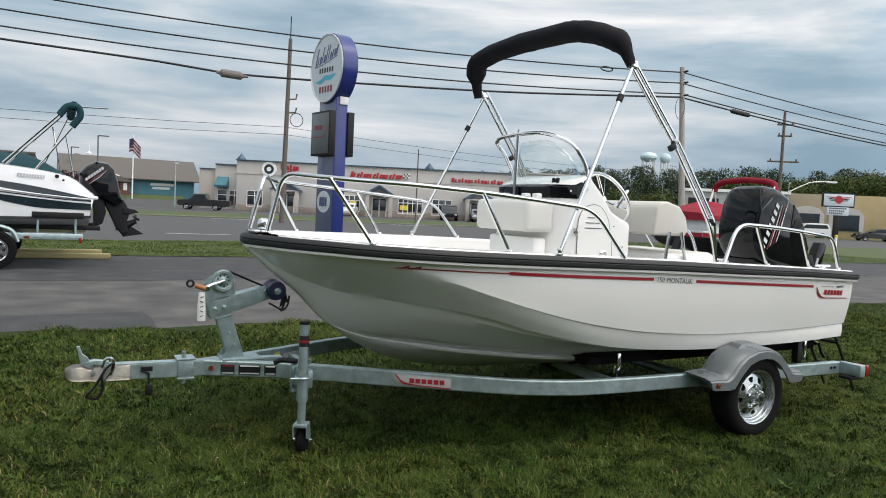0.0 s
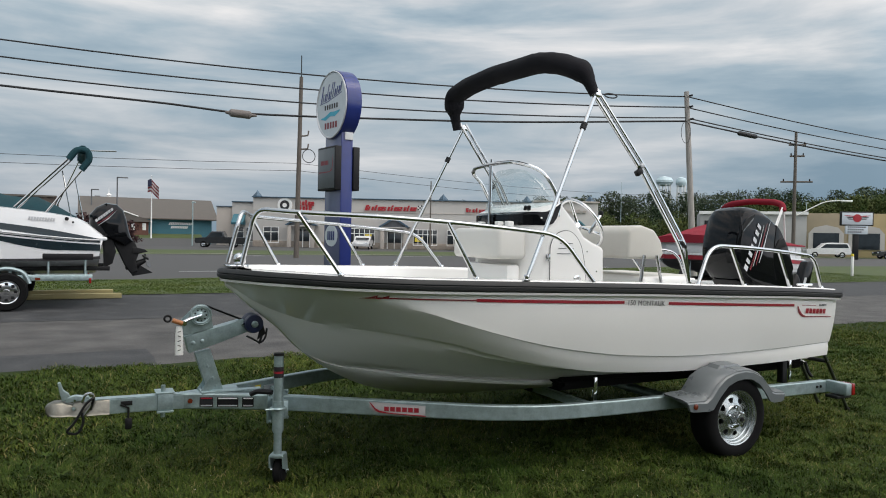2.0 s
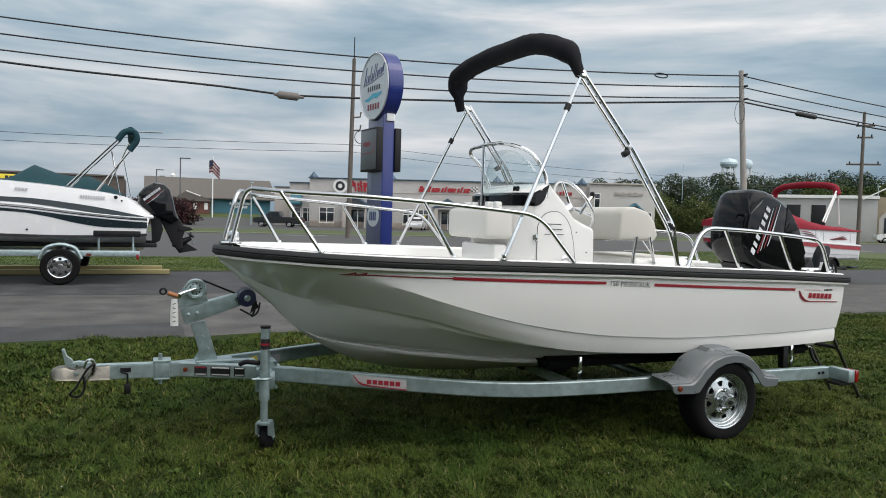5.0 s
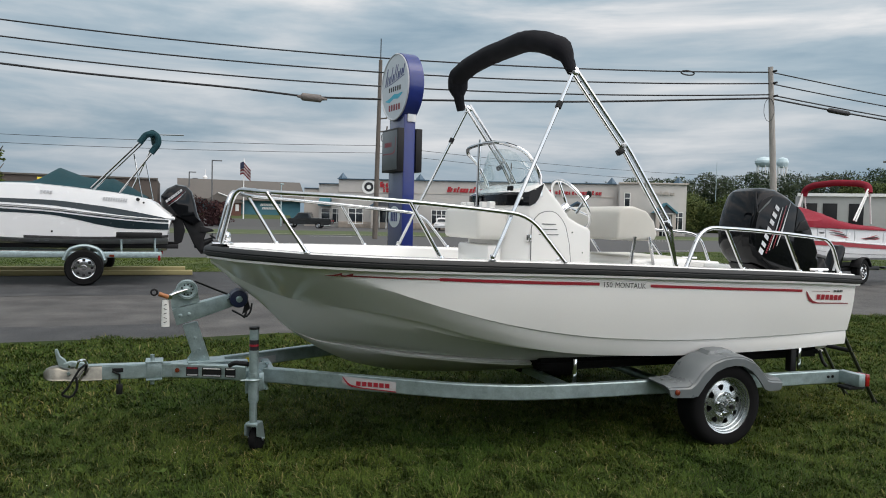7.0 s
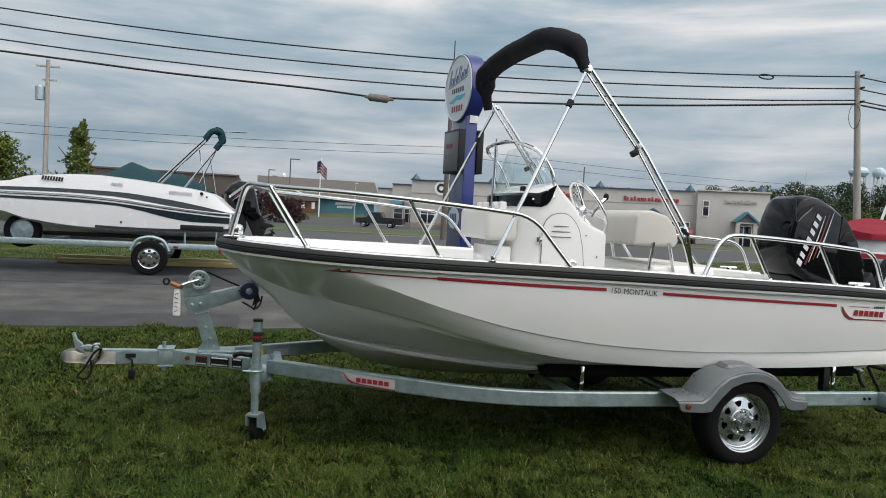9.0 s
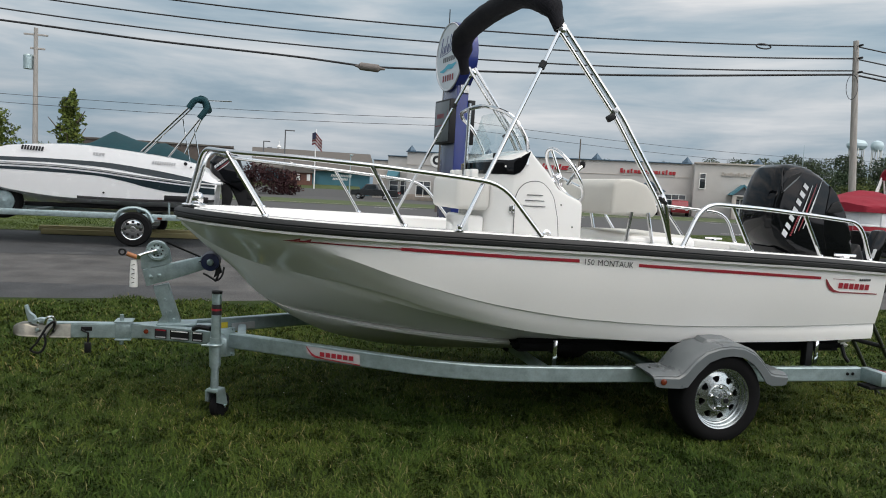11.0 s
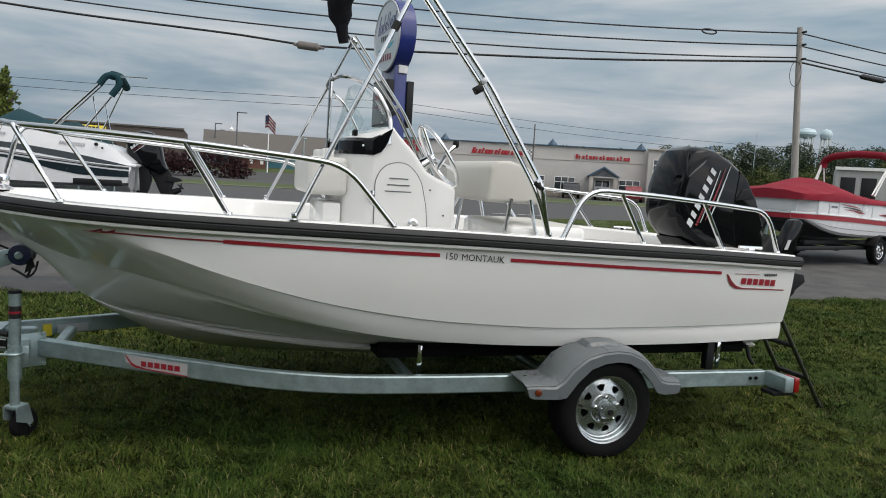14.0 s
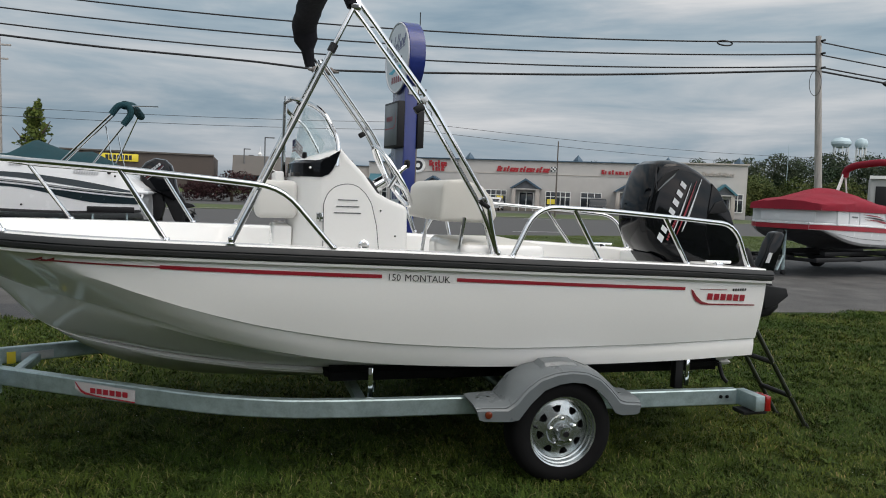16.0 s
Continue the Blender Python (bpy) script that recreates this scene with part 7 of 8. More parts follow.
# white fence panels on the deck
for s in (-1, 1):
    ob_ = part("side_panel", prism([(0.12, 1.10), (0.12, 1.44), (4.5, 1.36), (4.5, 0.97)], 1.05 + s * 0.93, 1.05 + s * 0.97, 0.01), HULLW, red, "white fence panel")
    for u in (0.55, 0.95, 2.0, 2.45, 4.1):
        part("panel_joint", box((u, 1.05 + s * 0.974, 1.27 - u * 0.027), (0.045, 0.012, 0.26), 0.003), SILVERINK, ob_)
    part("corner_panel", prism([(-0.10, 1.05 + s * 0.60), (0.13, 1.05 + s * 0.95), (0.13, 1.05 + s * 0.90), (-0.06, 1.05 + s * 0.58)], 1.12, 1.43, plane="xy"), HULLW, red)
part("front_panel", box((-0.09, 1.05, 1.28), (0.04, 1.24, 0.32), 0.01), HULLW, red, "white front fence panel")
fg = lambda u, v: (u, 0.068, v - u * 0.027)
for u0, w_ in ((1.05, 0.85), (2.75, 1.0)):
    for k, m_ in enumerate((RED, INK, DARKRED)):
        bm = bmesh.new()
        o_, q_ = 0.05 * k, 0.12 * k
        flat_poly(bm, [(u0 + q_ * 0.4, 1.355 - o_, 1.360 - o_), (u0 + w_ * 0.35 + q_, 1.335 - o_, 1.362 - o_), (u0 + w_ * 0.7 + q_, 1.325 - o_ * 1.3, 1.345 - o_), (u0 + w_ + q_, 1.30 - o_, 1.303 - o_)] if u0 < 2 else [(u0 + q_, 1.20 - o_ * 0.2, 1.205), (u0 + w_ * 0.3 + q_, 1.20, 1.235), (u0 + w_ * 0.6 + q_, 1.24 - o_ * 0.4, 1.275), (u0 + w_ + q_ * 0.6, 1.33 - o_, 1.335 - o_)], fg)
        part("flame_graphic", bm, m_, red)
bm = bmesh.new()
bars(bm, 0.62, 1.27, 7, 0.028, 0.035, 0.006, fg, 0.3)
part("hull_marking", bm, GREYRUB, red)
# canvas cover: peak ahead of the middle, sagging folds, hanging skirt
bm = bmesh.new()
rings = []
for i in range(60):
    u = -0.22 + 4.86 * i / 59
    ridge = float(np.interp(u, [-0.22, 0.1, 0.6, 1.15, 1.7, 2.6, 3.4, 4.64], [1.60, 1.66, 1.76, 1.89, 1.80, 1.60, 1.52, 1.47]))
    edge = 1.50 - 0.03 * u + 0.10 * max(0, 1 - abs(u - 1.0) / 1.2)
    half = min(1.02, 0.80 + 0.55 * max(0.0, u + 0.22))
    ring = []
    for j in range(25):
        v = -1 + 2 * j / 24
        z = edge + (max(ridge, edge + 0.01) - edge) * (1 - abs(v) ** 1.7) + 0.022 * noise.noise((u * 2.2, v * 3.0, 3)) + 0.012 * noise.noise((u * 7, v * 5.0, 8))
        ring.append((u, 1.05 + half * v, z))
    lowz = 1.385 - 0.012 * u
    out_ = lambda s_, z_: (u, 1.05 + s_ * (half + 0.012 + 0.010 * noise.noise((u * 9, z_ * 6, s_ * 2))), z_)
    rings.append([out_(-1, lowz), out_(-1, (lowz + edge) / 2)] + ring + [out_(1, (lowz + edge) / 2), out_(1, lowz)])
R = loft(bm, rings, close=False, cap=False)
lo_ = [bm.verts.new((-0.235, v.co.y, 1.385)) for v in R[0][1:-1]]
for i in range(len(lo_) - 1):
    bm.faces.new((R[0][1 + i], R[0][2 + i], lo_[i + 1], lo_[i]))
bm.faces.new(R[-1])
part("cover", bm, REDCANVAS, red, "dusty red canvas cover", deg=60)
part("top_roll", pipe([(3.08, 0.06, 2.27), (3.12, 0.10, 2.44), (3.25, 0.35, 2.52), (3.5, 1.05, 2.57), (3.72, 1.75, 2.52), (3.82, 2.0, 2.42), (3.84, 2.05, 2.25)], 0.085, 12, 0.15), REDCANVAS, red, "folded red canvas top", deg=80)
for v, legs in ((0.06, (((2.30, 1.57), (3.02, 2.36)), ((2.42, 1.55), (3.08, 2.36)), ((3.28, 1.50), (3.12, 2.36)))), (2.05, (((3.30, 1.50), (3.78, 2.32)), ((3.42, 1.50), (3.82, 2.32)), ((4.10, 1.48), (3.86, 2.32))))):
    for (u0, z0), (u1, z1) in legs:
        part("top_leg", pipe([(u0, v, z0), (u1, v, z1)], 0.020, 8), WHITEPAINT, red)
rt = thing("boat_trailer", (10.06, 7.64, 0), "black trailer under the red-covered boat", "boat trailer", rz=17.2)
for v in (0.25, 1.85):
    part("side_rail", box((2.0, v, 0.37), (4.6, 0.06, 0.09), 0.01), BLACKMATT, rt)
    part("bunk", box((2.2, 1.05 + (v - 1.05) * 0.6, 0.46), (3.4, 0.12, 0.10), 0.01), BLACKMATT, rt)
    part("guide_step", box((4.75, v, 0.36), (0.45, 0.16, 0.05), 0.01), BLACKMATT, rt)
for u in (0.0, 1.4, 2.8, 4.3):
    part("cross_member", box((u, 1.05, 0.34), (0.07, 1.66, 0.07), 0.01), BLACKMATT, rt)
for s, v in ((-1, 0.08), (1, 2.02)):
    small_wheel(rt, 2.85, v, 0.315, 0.315, s)
    arc_ = [(2.85 + 0.37 * math.cos(radians(a)), 0.31 + 0.37 * math.sin(radians(a))) for a in range(20, 161, 14)]
    part("fender", prism(arc_ + [(2.85 + (x - 2.85) * 0.94, 0.31 + (z - 0.31) * 0.94) for x, z in arc_[::-1]], v - 0.13, v + 0.11), BLACKMATT, rt)
part("tongue", box((-0.6, 1.05, 0.36), (1.6, 0.09, 0.09), 0.01), BLACKMATT, rt)
part("winch_stand", prism([(-0.62, 0.38), (-0.50, 0.38), (-0.20, 0.90), (-0.30, 0.96)], 0.97, 1.13, 0.01), BLACKMATT, rt, "black winch stand")
part("jack_stand", pipe([(-0.20, 1.0, 0.10), (-0.20, 1.0, 0.95)], 0.032, 8), GALV, rt, "galvanised jack")
part("jack_brace", pipe([(-0.42, 1.0, 0.10), (-0.22, 1.0, 0.40)], 0.025, 8), GALV, rt)
part("jack_foot", pipe([(-0.20, 0.97, 0.055), (-0.20, 1.03, 0.055)], 0.055, 12), BLACKMATT, rt)

# ---- parked cars ----


def car(x, y, rz, body_mat, label, kind="sedan", scale=1.0):
    c = thing("parked_car", (x, y, 0), label, "car", "", rz=rz)
    Lc = 4.6 * scale
    P = {"sedan": [(0, 0.55), (0.05, 0.72), (0.9, 0.88), (1.4, 0.92), (2.0, 1.36), (2.5, 1.43), (3.1, 1.40), (3.8, 1.02), (4.5, 0.95), (4.6, 0.6), (4.5, 0.32), (0.1, 0.32)],
         "suv": [(0, 0.6), (0.05, 0.9), (1.0, 1.02), (1.3, 1.05), (1.9, 1.60), (2.6, 1.70), (4.2, 1.66), (4.5, 1.1), (4.6, 0.7), (4.5, 0.38), (0.1, 0.38)],
         "pickup": [(0, 0.6), (0.05, 0.92), (1.1, 1.02), (1.6, 1.60), (2.7, 1.62), (2.9, 1.06), (4.9, 1.04), (5.0, 0.6), (4.9, 0.4), (0.1, 0.4)]}[kind]
    W = {"sedan": [(1.5, 0.95), (2.05, 1.32), (3.05, 1.35), (3.6, 1.0)], "suv": [(1.4, 1.08), (1.95, 1.56), (4.1, 1.58), (4.3, 1.12)], "pickup": [(1.3, 1.06), (1.65, 1.54), (2.6, 1.55), (2.7, 1.1)]}[kind]
    bm = bmesh.new()
    loft(bm, [[(px - 2.3, yy, 0.9 + (pz - 0.9) * (k if pz > 1.0 else 1)) for px, pz in P] for yy, k in ((-0.86, 0.80), (-0.82, 0.97), (-0.6, 1.0), (0.6, 1.0), (0.82, 0.97), (0.86, 0.80))])
    part("body", bm, body_mat, c, deg=35)
    for s in (-1, 1):
        part("side_glass", prism([(a - 2.3, 0.9 + (b - 0.9) * 0.93) for a, b in W], s * 0.84, s * 0.868), WINDOWDARK, c)
        small_wheel(c, -1.45, s * 0.80, 0.32, 0.32, s)
        small_wheel(c, 1.35, s * 0.80, 0.32, 0.32, s)
    part("windscreen", prism([(P[3][0] - 2.25, 1.0), (P[4][0] - 2.30, P[4][1] - 0.05), (P[4][0] - 2.33, P[4][1] - 0.05), (P[3][0] - 2.32, 1.0)], -0.7, 0.7), WINDOWDARK, c)
    for s in (-1, 1):
        part("headlight", box((-2.27, s * 0.62, 0.68), (0.06, 0.28, 0.14), 0.02), SILVERINK, c)
        part("tail_light", box((P[-3][0] - 2.3 - 0.02, s * 0.70, 0.80), (0.06, 0.18, 0.18), 0.02), LENSRED, c)


CARBLACK = mat("black_car_paint", (0.01, 0.011, 0.013), 0.2, coat=0.6)
CARSILVER = mat("silver_car_paint", (0.38, 0.39, 0.40), 0.25, 0.5, coat=0.6)
CARWHITE = mat("white_car_paint", (0.7, 0.7, 0.7), 0.25, coat=0.6)
CARRED = mat("red_car_paint", (0.20, 0.02, 0.025), 0.25, coat=0.6)
car(9.4, 70.5, -20, CARBLACK, "black pickup truck parked across the road", "pickup")
car(24.3, 69.5, 62, CARWHITE, "white sedan parked facing the road before the shops", "sedan")
car(34.6, 65.5, 64, CARBLACK, "black off-road car parked before the shops", "suv")
car(37.6, 64.0, 62, CARSILVER, "silver sedan parked before the shops", "sedan")
car(40.4, 62.6, 60, CARRED, "dark red sport utility parked before the shops", "suv")
car(72.0, 48.5, -40, CARWHITE, "white sport utility parked by the garage building", "suv")
car(76.0, 43.0, -35, CARBLACK, "dark sedan parked by the garage building", "sedan")
car(80.0, 41.0, -35, CARRED, "dark red sedan parked by the garage building", "sedan")

# ---- trees and far woods ----


def leaf_cloud(blobs, size, seed):
    """Many small leaf quads filling rough ellipsoids; returns vertices and faces."""
    rng = np.random.default_rng(seed)
    V, F = [], []
    for cx_, cy_, cz_, rx_, ry_, rz_, n in blobs:
        d = rng.normal(size=(n, 3))
        d /= np.linalg.norm(d, axis=1)[:, None]
        r = rng.uniform(0.55, 1.05, n) ** 0.6
        lump = 1 + 0.25 * np.sin(d[:, 0] * 5 + cx_) * np.cos(d[:, 2] * 6 + cy_)
        P_ = np.array([cx_, cy_, cz_]) + d * (r * lump)[:, None] * np.array([rx_, ry_, rz_])
        a = rng.normal(size=(n, 3))
        a /= np.linalg.norm(a, axis=1)[:, None]
        b = np.cross(a, d)
        b /= np.linalg.norm(b, axis=1)[:, None] + 1e-9
        s = size * rng.uniform(0.6, 1.3, n)[:, None]
        quad = np.stack([P_ - a * s, P_ - b * s * 0.6, P_ + a * s, P_ + b * s * 0.6], 1).reshape(-1, 3)
        base = sum(len(v) for v in V)
        V.append(quad)
        F += [(base + 4 * k, base + 4 * k + 1, base + 4 * k + 2, base + 4 * k + 3) for k in range(n)]
    return np.concatenate(V), F


def leaf_mesh(name, blobs, size, seed, material, parent=None):
    V, F = leaf_cloud(blobs, size, seed)
    me = bpy.data.meshes.new(name)
    me.from_pydata(V.tolist(), [], F)
    me.materials.append(material)
    ob = new(name, me)
    if parent is not None:
        ob.parent = parent
    return ob


def leaf_mat(name, lo, hi, lo2, patches=0.0, dry=None):
    m = bpy.data.materials.new(name)
    m.use_nodes = True
    n, l = m.node_tree.nodes, m.node_tree.links
    p = n["Principled BSDF"]
    p.inputs["Roughness"].default_value = 0.75
    p.inputs["Specular IOR Level"].default_value = 0.12
    g = n.new("ShaderNodeNewGeometry")
    col = _ramp(n, l, g.outputs["Random Per Island"], [(0.0, lo2), (0.5, lo), (1.0, hi)] if dry is None else [(0.0, lo2), (0.5, lo), (0.92, hi), (0.95, dry)])
    if patches:
        # drier and lusher patches at two sizes
        tc, big, mx = n.new("ShaderNodeTexCoord"), n.new("ShaderNodeTexNoise"), n.new("ShaderNodeMix")
        big.inputs["Scale"].default_value, big.inputs["Detail"].default_value = patches, 6
        l.new(tc.outputs["Object"], big.inputs["Vector"])
        mx.data_type, mx.blend_type = "RGBA", "MULTIPLY"
        mx.inputs["Factor"].default_value = 1.0
        l.new(col, mx.inputs["A"])
        l.new(_ramp(n, l, big.outputs["Fac"], [(0.35, (0.62, 0.80, 0.7)), (0.52, (1.0, 1.0, 1.0)), (0.68, (1.42, 1.24, 1.15))]), mx.inputs["B"])
        col = mx.outputs["Result"]
    l.new(col, p.inputs["Base Color"])
    return m


LEAF = leaf_mat("tree_leaves", (0.075, 0.105, 0.022), (0.13, 0.155, 0.035), (0.048, 0.070, 0.018))
FARLEAF = leaf_mat("far_tree_leaves", (0.060, 0.079, 0.024), (0.090, 0.104, 0.032), (0.044, 0.060, 0.019), patches=0.22)
# distance haze is painted into the hill's bluer, greyer leaf colour
HILLHAZELEAF = leaf_mat("hazed_hill_leaves", (0.048, 0.066, 0.038), (0.064, 0.082, 0.046), (0.038, 0.054, 0.034), patches=0.08)
PURPLE = leaf_mat("purple_leaves", (0.035, 0.016, 0.018), (0.06, 0.028, 0.028), (0.022, 0.011, 0.012))
BARK = mat("bark", (0.09, 0.07, 0.05), 0.95, var=0.3, scale=6, bump=0.5)


def tree(x, y, h, blobs, label, material, size, seed, trunk=0.18):
    t = thing("tree", (x, y, 0), label, "tree")
    bm = bmesh.new()
    tube(bm, [(0, 0, 0), (0.05, 0, h * 0.3), (0, 0.05, h * 0.6), (0, 0, h * 0.9)], [trunk, trunk * 0.8, trunk * 0.5, 0.03], 8)
    for k in range(7):
        a, z = k * 2.4, h * (0.25 + 0.08 * k)
        tube(bm, [(0, 0, z), (math.cos(a) * h * 0.12, math.sin(a) * h * 0.12, z + h * 0.1), (math.cos(a) * h * 0.2, math.sin(a) * h * 0.2, z + h * 0.2)], [trunk * 0.4, trunk * 0.25, 0.02], 6)
    part("trunk", bm, BARK, t)
    leaf_mesh("crown", blobs, size, seed, material, t)


tree(-13.6, 44.0, 5.8, [(0.2 * math.sin(k * 2.1), 0.2 * math.cos(k * 1.7), 1.5 + 0.42 * k, 1.05 - 0.07 * k + 0.15 * math.sin(k * 3), 1.0 - 0.07 * k, 0.5, 330) for k in range(11)], "narrow green tree with a pointed uneven crown", LEAF, 0.11, 5)
tree(-20.5, 52.0, 5.2, [(1.1 * math.sin(k * 2.1) * (1 - k / 16), 1.1 * math.cos(k * 1.7) * (1 - k / 16), 1.7 + 0.30 * k, 1.5 - 0.05 * k, 1.4 - 0.05 * k, 0.75, 420) for k in range(12)], "broad green tree turning yellow at the edges", LEAF, 0.12, 6)
tree(-2.8, 72.0, 3.4, [(3.6 * math.sin(k * 2.3), 1.2 * math.cos(k * 1.9), 0.7 + 1.7 * (math.sin(k * 5.1) * 0.5 + 0.5) * (1 - 0.35 * abs(math.sin(k * 2.3))), 1.35, 1.1, 0.85, 420) for k in range(20)], "dark purple-leaved ornamental tree", PURPLE, 0.12, 7)


def woods(name, az0, az1, dist, spread, hfun, n, leaf, material, label, seed, r0=(2.2, 3.6), per=330):
    rng = random.Random(seed)
    blobs = []
    for i in range(n):
        az = az0 + (az1 - az0) * (i + rng.random()) / n
        d = dist + spread * rng.random()
        hx, hy = -3.0 + d * math.sin(radians(az)), -4.5 + d * math.cos(radians(az))
        top = 1.4 + d * math.tan(radians(hfun(az) + rng.uniform(-0.85, 0.22)))
        k = d / 130
        r = rng.uniform(*r0) * k
        z = top - r
        while z > 0.2:
            blobs.append((hx + rng.uniform(-1, 1) * k, hy + rng.uniform(-1, 1) * k, z, r * rng.uniform(0.85, 1.2), r, r * 0.85, per))
            z -= r * 1.1
            if top - z > 9 * k:
                break
    ob = leaf_mesh(name, blobs, leaf, seed, material)
    tagged(ob, label, "woods", kind="stuff")


woods("tree_line", 36.5, 72, 118, 14, lambda a: float(np.interp(a, [36, 40, 46, 49, 50.5, 52, 54, 58, 72], [2.3, 2.35, 2.1, 2.2, 3.6, 2.8, 3.5, 3.8, 3.8])), 64, 0.18, FARLEAF, "dense green belt of trees behind the buildings", 11, per=1400)
woods("wooded_hill", 26, 70, 300, 60, lambda a: float(np.interp(a, [26, 32, 36, 40, 44, 47, 50, 70], [2.9, 3.2, 3.5, 3.9, 3.9, 4.2, 4.0, 3.9])), 90, 0.42, HILLHAZELEAF, "wooded hill on the horizon, haze put into its leaf colour", 12, (1.4, 2.4), per=600)
woods("left_woods", -60, -12, 170, 40, lambda a: 1.9, 30, 0.45, FARLEAF, "distant belt of trees", 13)

# ---- lawn blades, last ----


def blades(name, x0, x1, y0, y1, n, hmin, hmax, width, seed, material, label):
    rng = np.random.default_rng(seed)
    x = rng.uniform(x0, x1, n)
    y = rng.uniform(y0, y1, n)
    patch = np.sin(x * 2.1 + 1.3 * np.sin(y * 1.7)) * np.cos(y * 2.6 + np.sin(x * 3.1))
    edge = np.ones(n) if y0 > 10 else np.clip((3.75 + 0.12 * np.sin(x * 3.0) + 0.1 * np.sin(x * 7.7) - y) / 0.2, 0, 1)
    h = rng.uniform(hmin, hmax, n) * (1 + 0.35 * patch) * (0.3 + 0.7 * edge)
    keep = edge > 0
    if y0 > 10:
        y = y + verge_out(x) * (y - y0) / (y1 - y0)
    a = rng.uniform(0, 2 * np.pi, n)
    lean = rng.uniform(0.4, 1.7, n) * h
    b = rng.uniform(0, 2 * np.pi, n)
    w = width * rng.uniform(0.6, 1.4, n)
    dx, dy = np.cos(a) * w, np.sin(a) * w
    lx, ly = np.cos(b) * lean, np.sin(b) * lean
    z0 = np.full(n, -0.005)
    V = np.stack([np.stack([x, y, z0], 1), np.stack([x + lx * 0.5 + dx, y + ly * 0.5 + dy, h * 0.55], 1), np.stack([x + lx, y + ly, h * 0.95], 1), np.stack([x + lx * 0.5 - dx, y + ly * 0.5 - dy, h * 0.55], 1)], 1)[keep]
    m = len(V)
    me = bpy.data.meshes.new(name)
    me.vertices.add(m * 4)
    me.vertices.foreach_set("co", V.reshape(-1))
    me.loops.add(m * 4)
    me.loops.foreach_set("vertex_index", np.arange(m * 4))
    me.polygons.add(m)
    me.polygons.foreach_set("loop_start", np.arange(m) * 4)
    me.polygons.foreach_set("loop_total", np.full(m, 4))
    me.update(calc_edges=True)
    me.materials.append(material)
    return tagged(new(name, me), label, "grass", kind="stuff")


def field(x, y, cell, seed):
    """Smooth random values between 0 and 1 over the ground, one lump a cell."""
    g = np.random.default_rng(seed).random((257, 257))
    u, v = x / cell + 1000.0, y / cell + 1000.0
    i, k = np.floor(u).astype(int), np.floor(v).astype(int)
    fu, fv = u - i, v - k
    fu, fv = fu * fu * (3 - 2 * fu), fv * fv * (3 - 2 * fv)
    at = lambda p, q: g[p % 257, q % 257]
    return (at(i, k) * (1 - fu) + at(i + 1, k) * fu) * (1 - fv) + (at(i, k + 1) * (1 - fu) + at(i + 1, k + 1) * fu) * fv


def leaf_strips(name, root, way, lean, h, w, material, label):
    """Bent tapering leaves: each a foot, a wide middle and a point."""
    n = len(root)
    side = np.stack([-way[:, 1], way[:, 0], np.zeros(n)], 1) * w[:, None]
    flat = np.stack([way[:, 0], way[:, 1], np.zeros(n)], 1)
    up = np.array([0.0, 0.0, 1.0])
    mid = root + flat * (lean * 0.38)[:, None] + up * (h * 0.72)[:, None]
    tip = root + flat * lean[:, None] + up * (h * 0.95)[:, None]
    V = np.stack([root - side * 0.6, root + side * 0.6, mid + side, mid - side, tip], 1)
    me = bpy.data.meshes.new(name)
    me.vertices.add(n * 5)
    me.vertices.foreach_set("co", V.reshape(-1))
    o = np.arange(n)[:, None] * 5
    me.loops.add(n * 7)
    me.loops.foreach_set("vertex_index", (o + np.array([[0, 1, 2, 3, 3, 2, 4]])).reshape(-1))
    me.polygons.add(n * 2)
    me.polygons.foreach_set("loop_start", (np.arange(n)[:, None] * 7 + np.array([[0, 4]])).reshape(-1))
    me.polygons.foreach_set("loop_total", np.tile([4, 3], n))
    me.update(calc_edges=True)
    me.materials.append(material)
    return tagged(new(name, me), label, "grass", kind="stuff")


def turf(name, x0, x1, y0, y1, n, hmin, hmax, width, seed, material, label):
    """Mown but uneven grass: blades lean together and stand taller in clumps."""
    rng = np.random.default_rng(seed)
    x, y = rng.uniform(x0, x1, n), rng.uniform(y0, y1, n)
    edge = 3.78 + 0.10 * np.sin(x * 3.0) + 0.08 * np.sin(x * 7.7) + 0.25 * (field(x, y, 0.5, 5) - 0.5) - y
    lump = 0.55 * field(x, y, 0.13, 1) + 0.45 * field(x, y, 0.42, 2)
    keep = (edge > 0) & (rng.random(n) < 0.70 + 0.6 * lump) & (rng.random(n) < 0.25 + edge * 3)
    x, y, lump = x[keep], y[keep], lump[keep]
    m = len(x)
    h = rng.uniform(hmin, hmax, m) * (0.60 + 0.65 * lump)
    b = 4 * math.pi * field(x, y, 0.16, 3) + rng.normal(0, 1.15, m)
    return leaf_strips(name, np.stack([x, y, np.full(m, -0.004)], 1), np.stack([np.cos(b), np.sin(b)], 1), h * rng.uniform(0.5, 1.7, m), h, width * rng.uniform(0.6, 1.4, m), material, label)


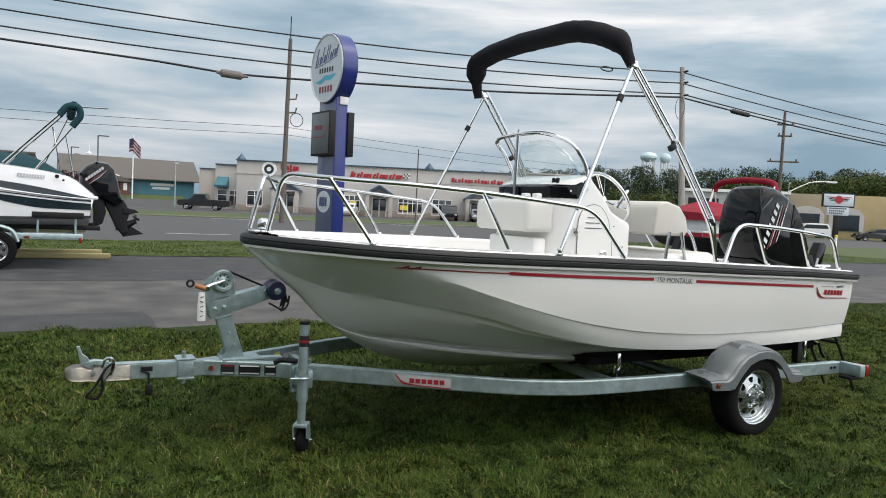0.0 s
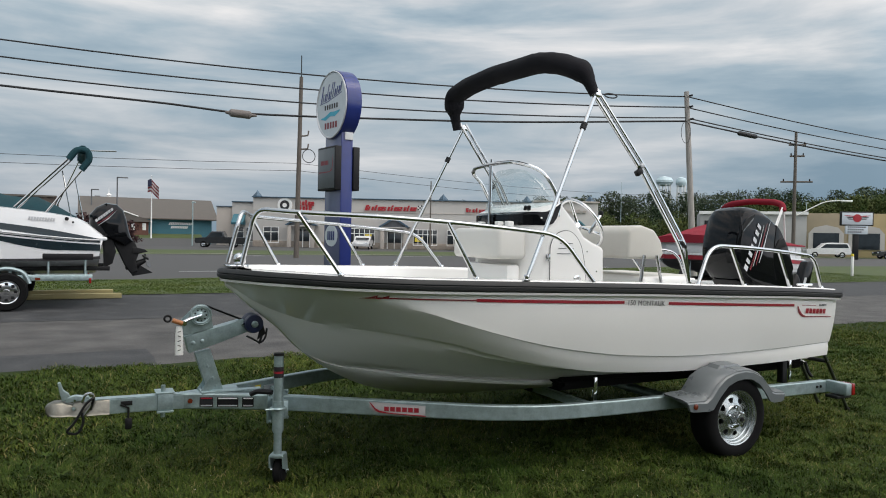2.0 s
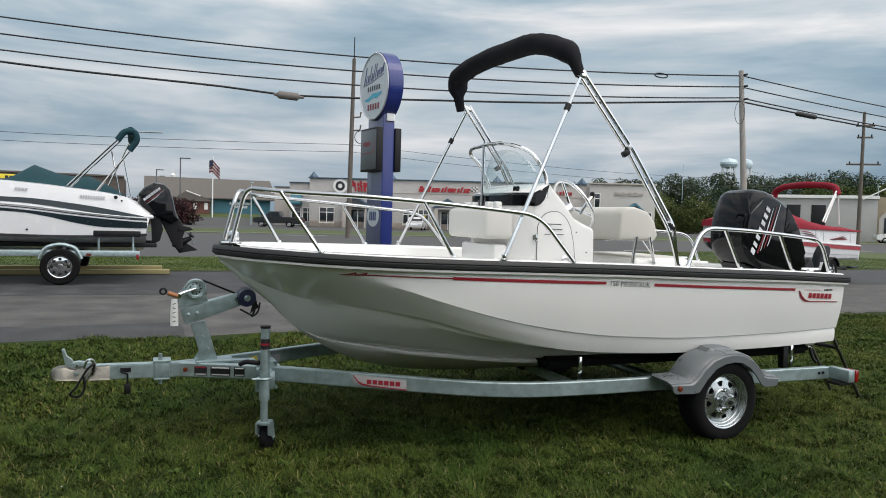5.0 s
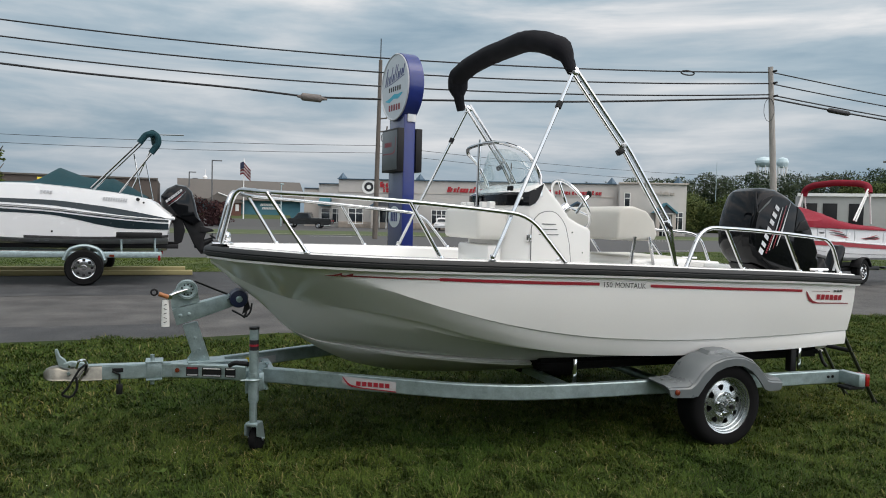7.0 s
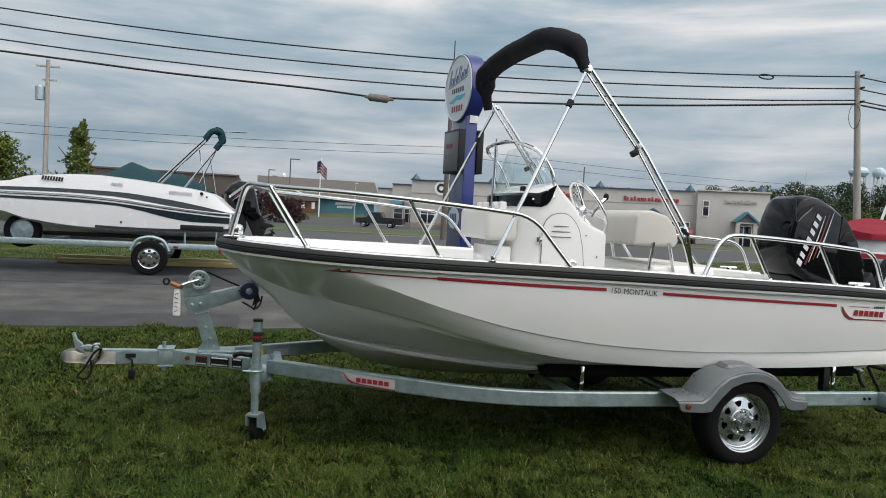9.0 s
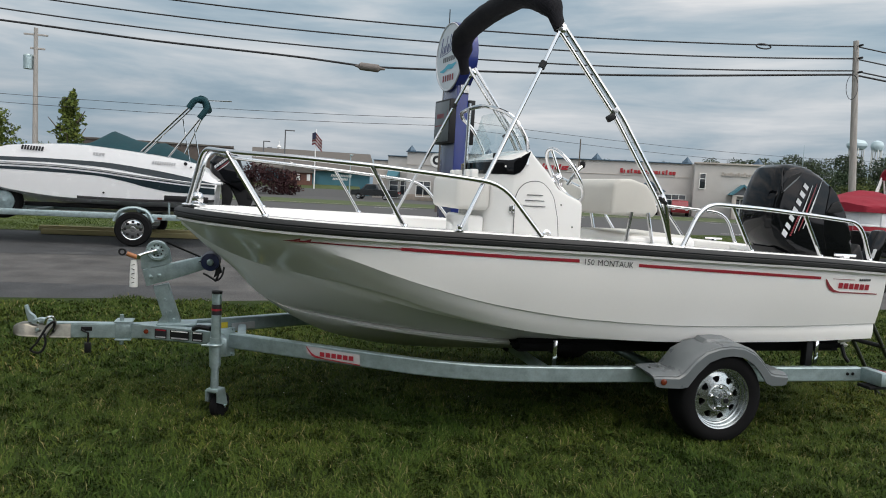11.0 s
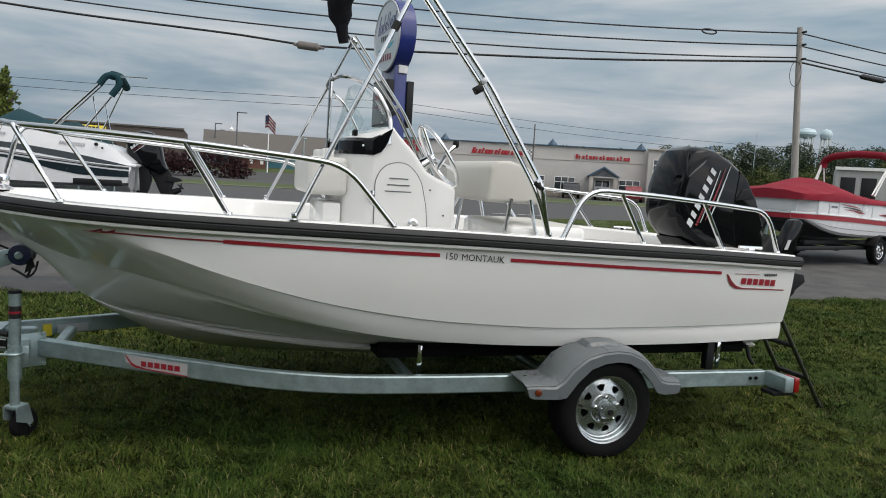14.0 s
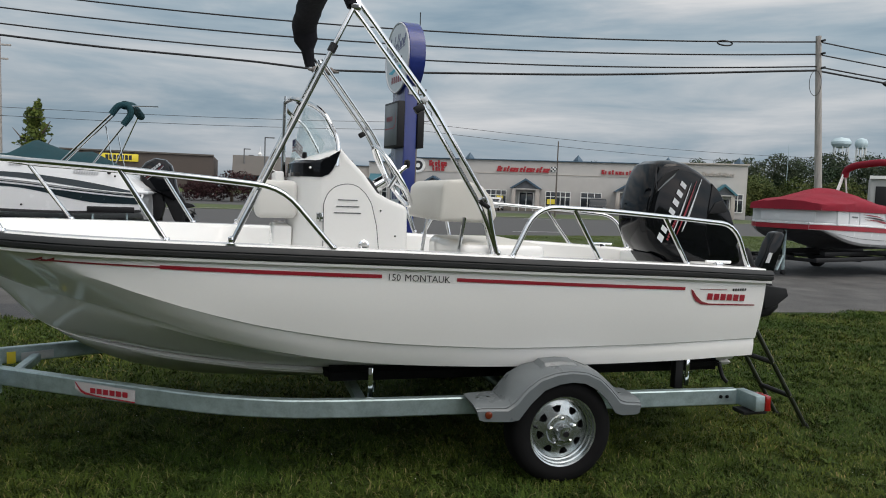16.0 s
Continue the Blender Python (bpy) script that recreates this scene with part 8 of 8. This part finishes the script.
def rosettes(name, count, x0, x1, y0, y1, seed, material, label):
    """Broad-leaved weeds lying flat among the grass."""
    rng = np.random.default_rng(seed)
    cx_, cy_ = rng.uniform(x0, x1, count), rng.uniform(y0, y1, count)
    size = rng.uniform(0.025, 0.065, count)
    k = rng.integers(6, 13, count)
    who = np.repeat(np.arange(count), k)
    a = rng.uniform(0, 2 * np.pi, len(who))
    ln = size[who] * rng.uniform(0.7, 1.2, len(who))
    return leaf_strips(name, np.stack([cx_[who], cy_[who], np.full(len(who), 0.006)], 1), np.stack([np.cos(a), np.sin(a)], 1), ln, ln * rng.uniform(0.25, 0.6, len(who)), ln * 0.14, material, label)


GRASS = leaf_mat("grass_blades", (0.045, 0.072, 0.0105), (0.080, 0.103, 0.018), (0.026, 0.045, 0.0075), patches=0.85, dry=(0.17, 0.15, 0.062))
VERGEG = leaf_mat("verge_blades", (0.066, 0.096, 0.015), (0.082, 0.110, 0.020), (0.055, 0.084, 0.013), patches=0.6)
WEED = leaf_mat("broad_weeds", (0.048, 0.078, 0.015), (0.068, 0.10, 0.022), (0.036, 0.062, 0.013))
blades("verge_blades", -14, 30, 13.0, 18.4, 170000, 0.012, 0.030, 0.008, 24, VERGEG, "fresh green grass blades of the verge")
turf("grass_blades", -5.6, 4.8, -2.4, 0.7, 360000, 0.013, 0.042, 0.0021, 21, GRASS, "short uneven green grass blades of the lawn")
turf("grass_blades_far", -7.5, 7.5, 0.7, 4.1, 210000, 0.014, 0.044, 0.0032, 22, GRASS, "short green grass blades towards the asphalt")
blades("grass_blades_side", -16, 24, 0.5, 3.95, 60000, 0.02, 0.05, 0.005, 26, GRASS, "short green grass blades farther off")
blades("grass_blades_near", -10.0, 9.0, -9.0, -2.4, 90000, 0.012, 0.035, 0.006, 25, GRASS, "short green grass blades of the wider lawn")
rosettes("weed_leaves", 300, -5.6, 4.8, -2.4, 3.5, 23, WEED, "broad-leaved weeds among the grass")
# tiny pale clover heads in the lawn
rng = np.random.default_rng(31)
fv, ff = [], []
for k in range(220):
    c_ = np.array([rng.uniform(-5.4, 4.6), rng.uniform(-2.6, 3.6), rng.uniform(0.018, 0.034)])
    r_ = rng.uniform(0.002, 0.004)
    o_ = len(fv)
    fv += [tuple(c_ + r_ * np.array(d_)) for d_ in ((1, 0, 0), (0, 1, 0), (-1, 0, 0), (0, -1, 0), (0, 0, 0.8), (0, 0, -0.8))]
    ff += [(o_ + i, o_ + (i + 1) % 4, o_ + 4) for i in range(4)] + [(o_ + (i + 1) % 4, o_ + i, o_ + 5) for i in range(4)]
me = bpy.data.meshes.new("clover_heads")
me.from_pydata(fv, [], ff)
me.materials.append(CREAM)
tagged(new("clover_heads", me), "tiny pale clover heads scattered in the lawn", "flowers", kind="stuff")
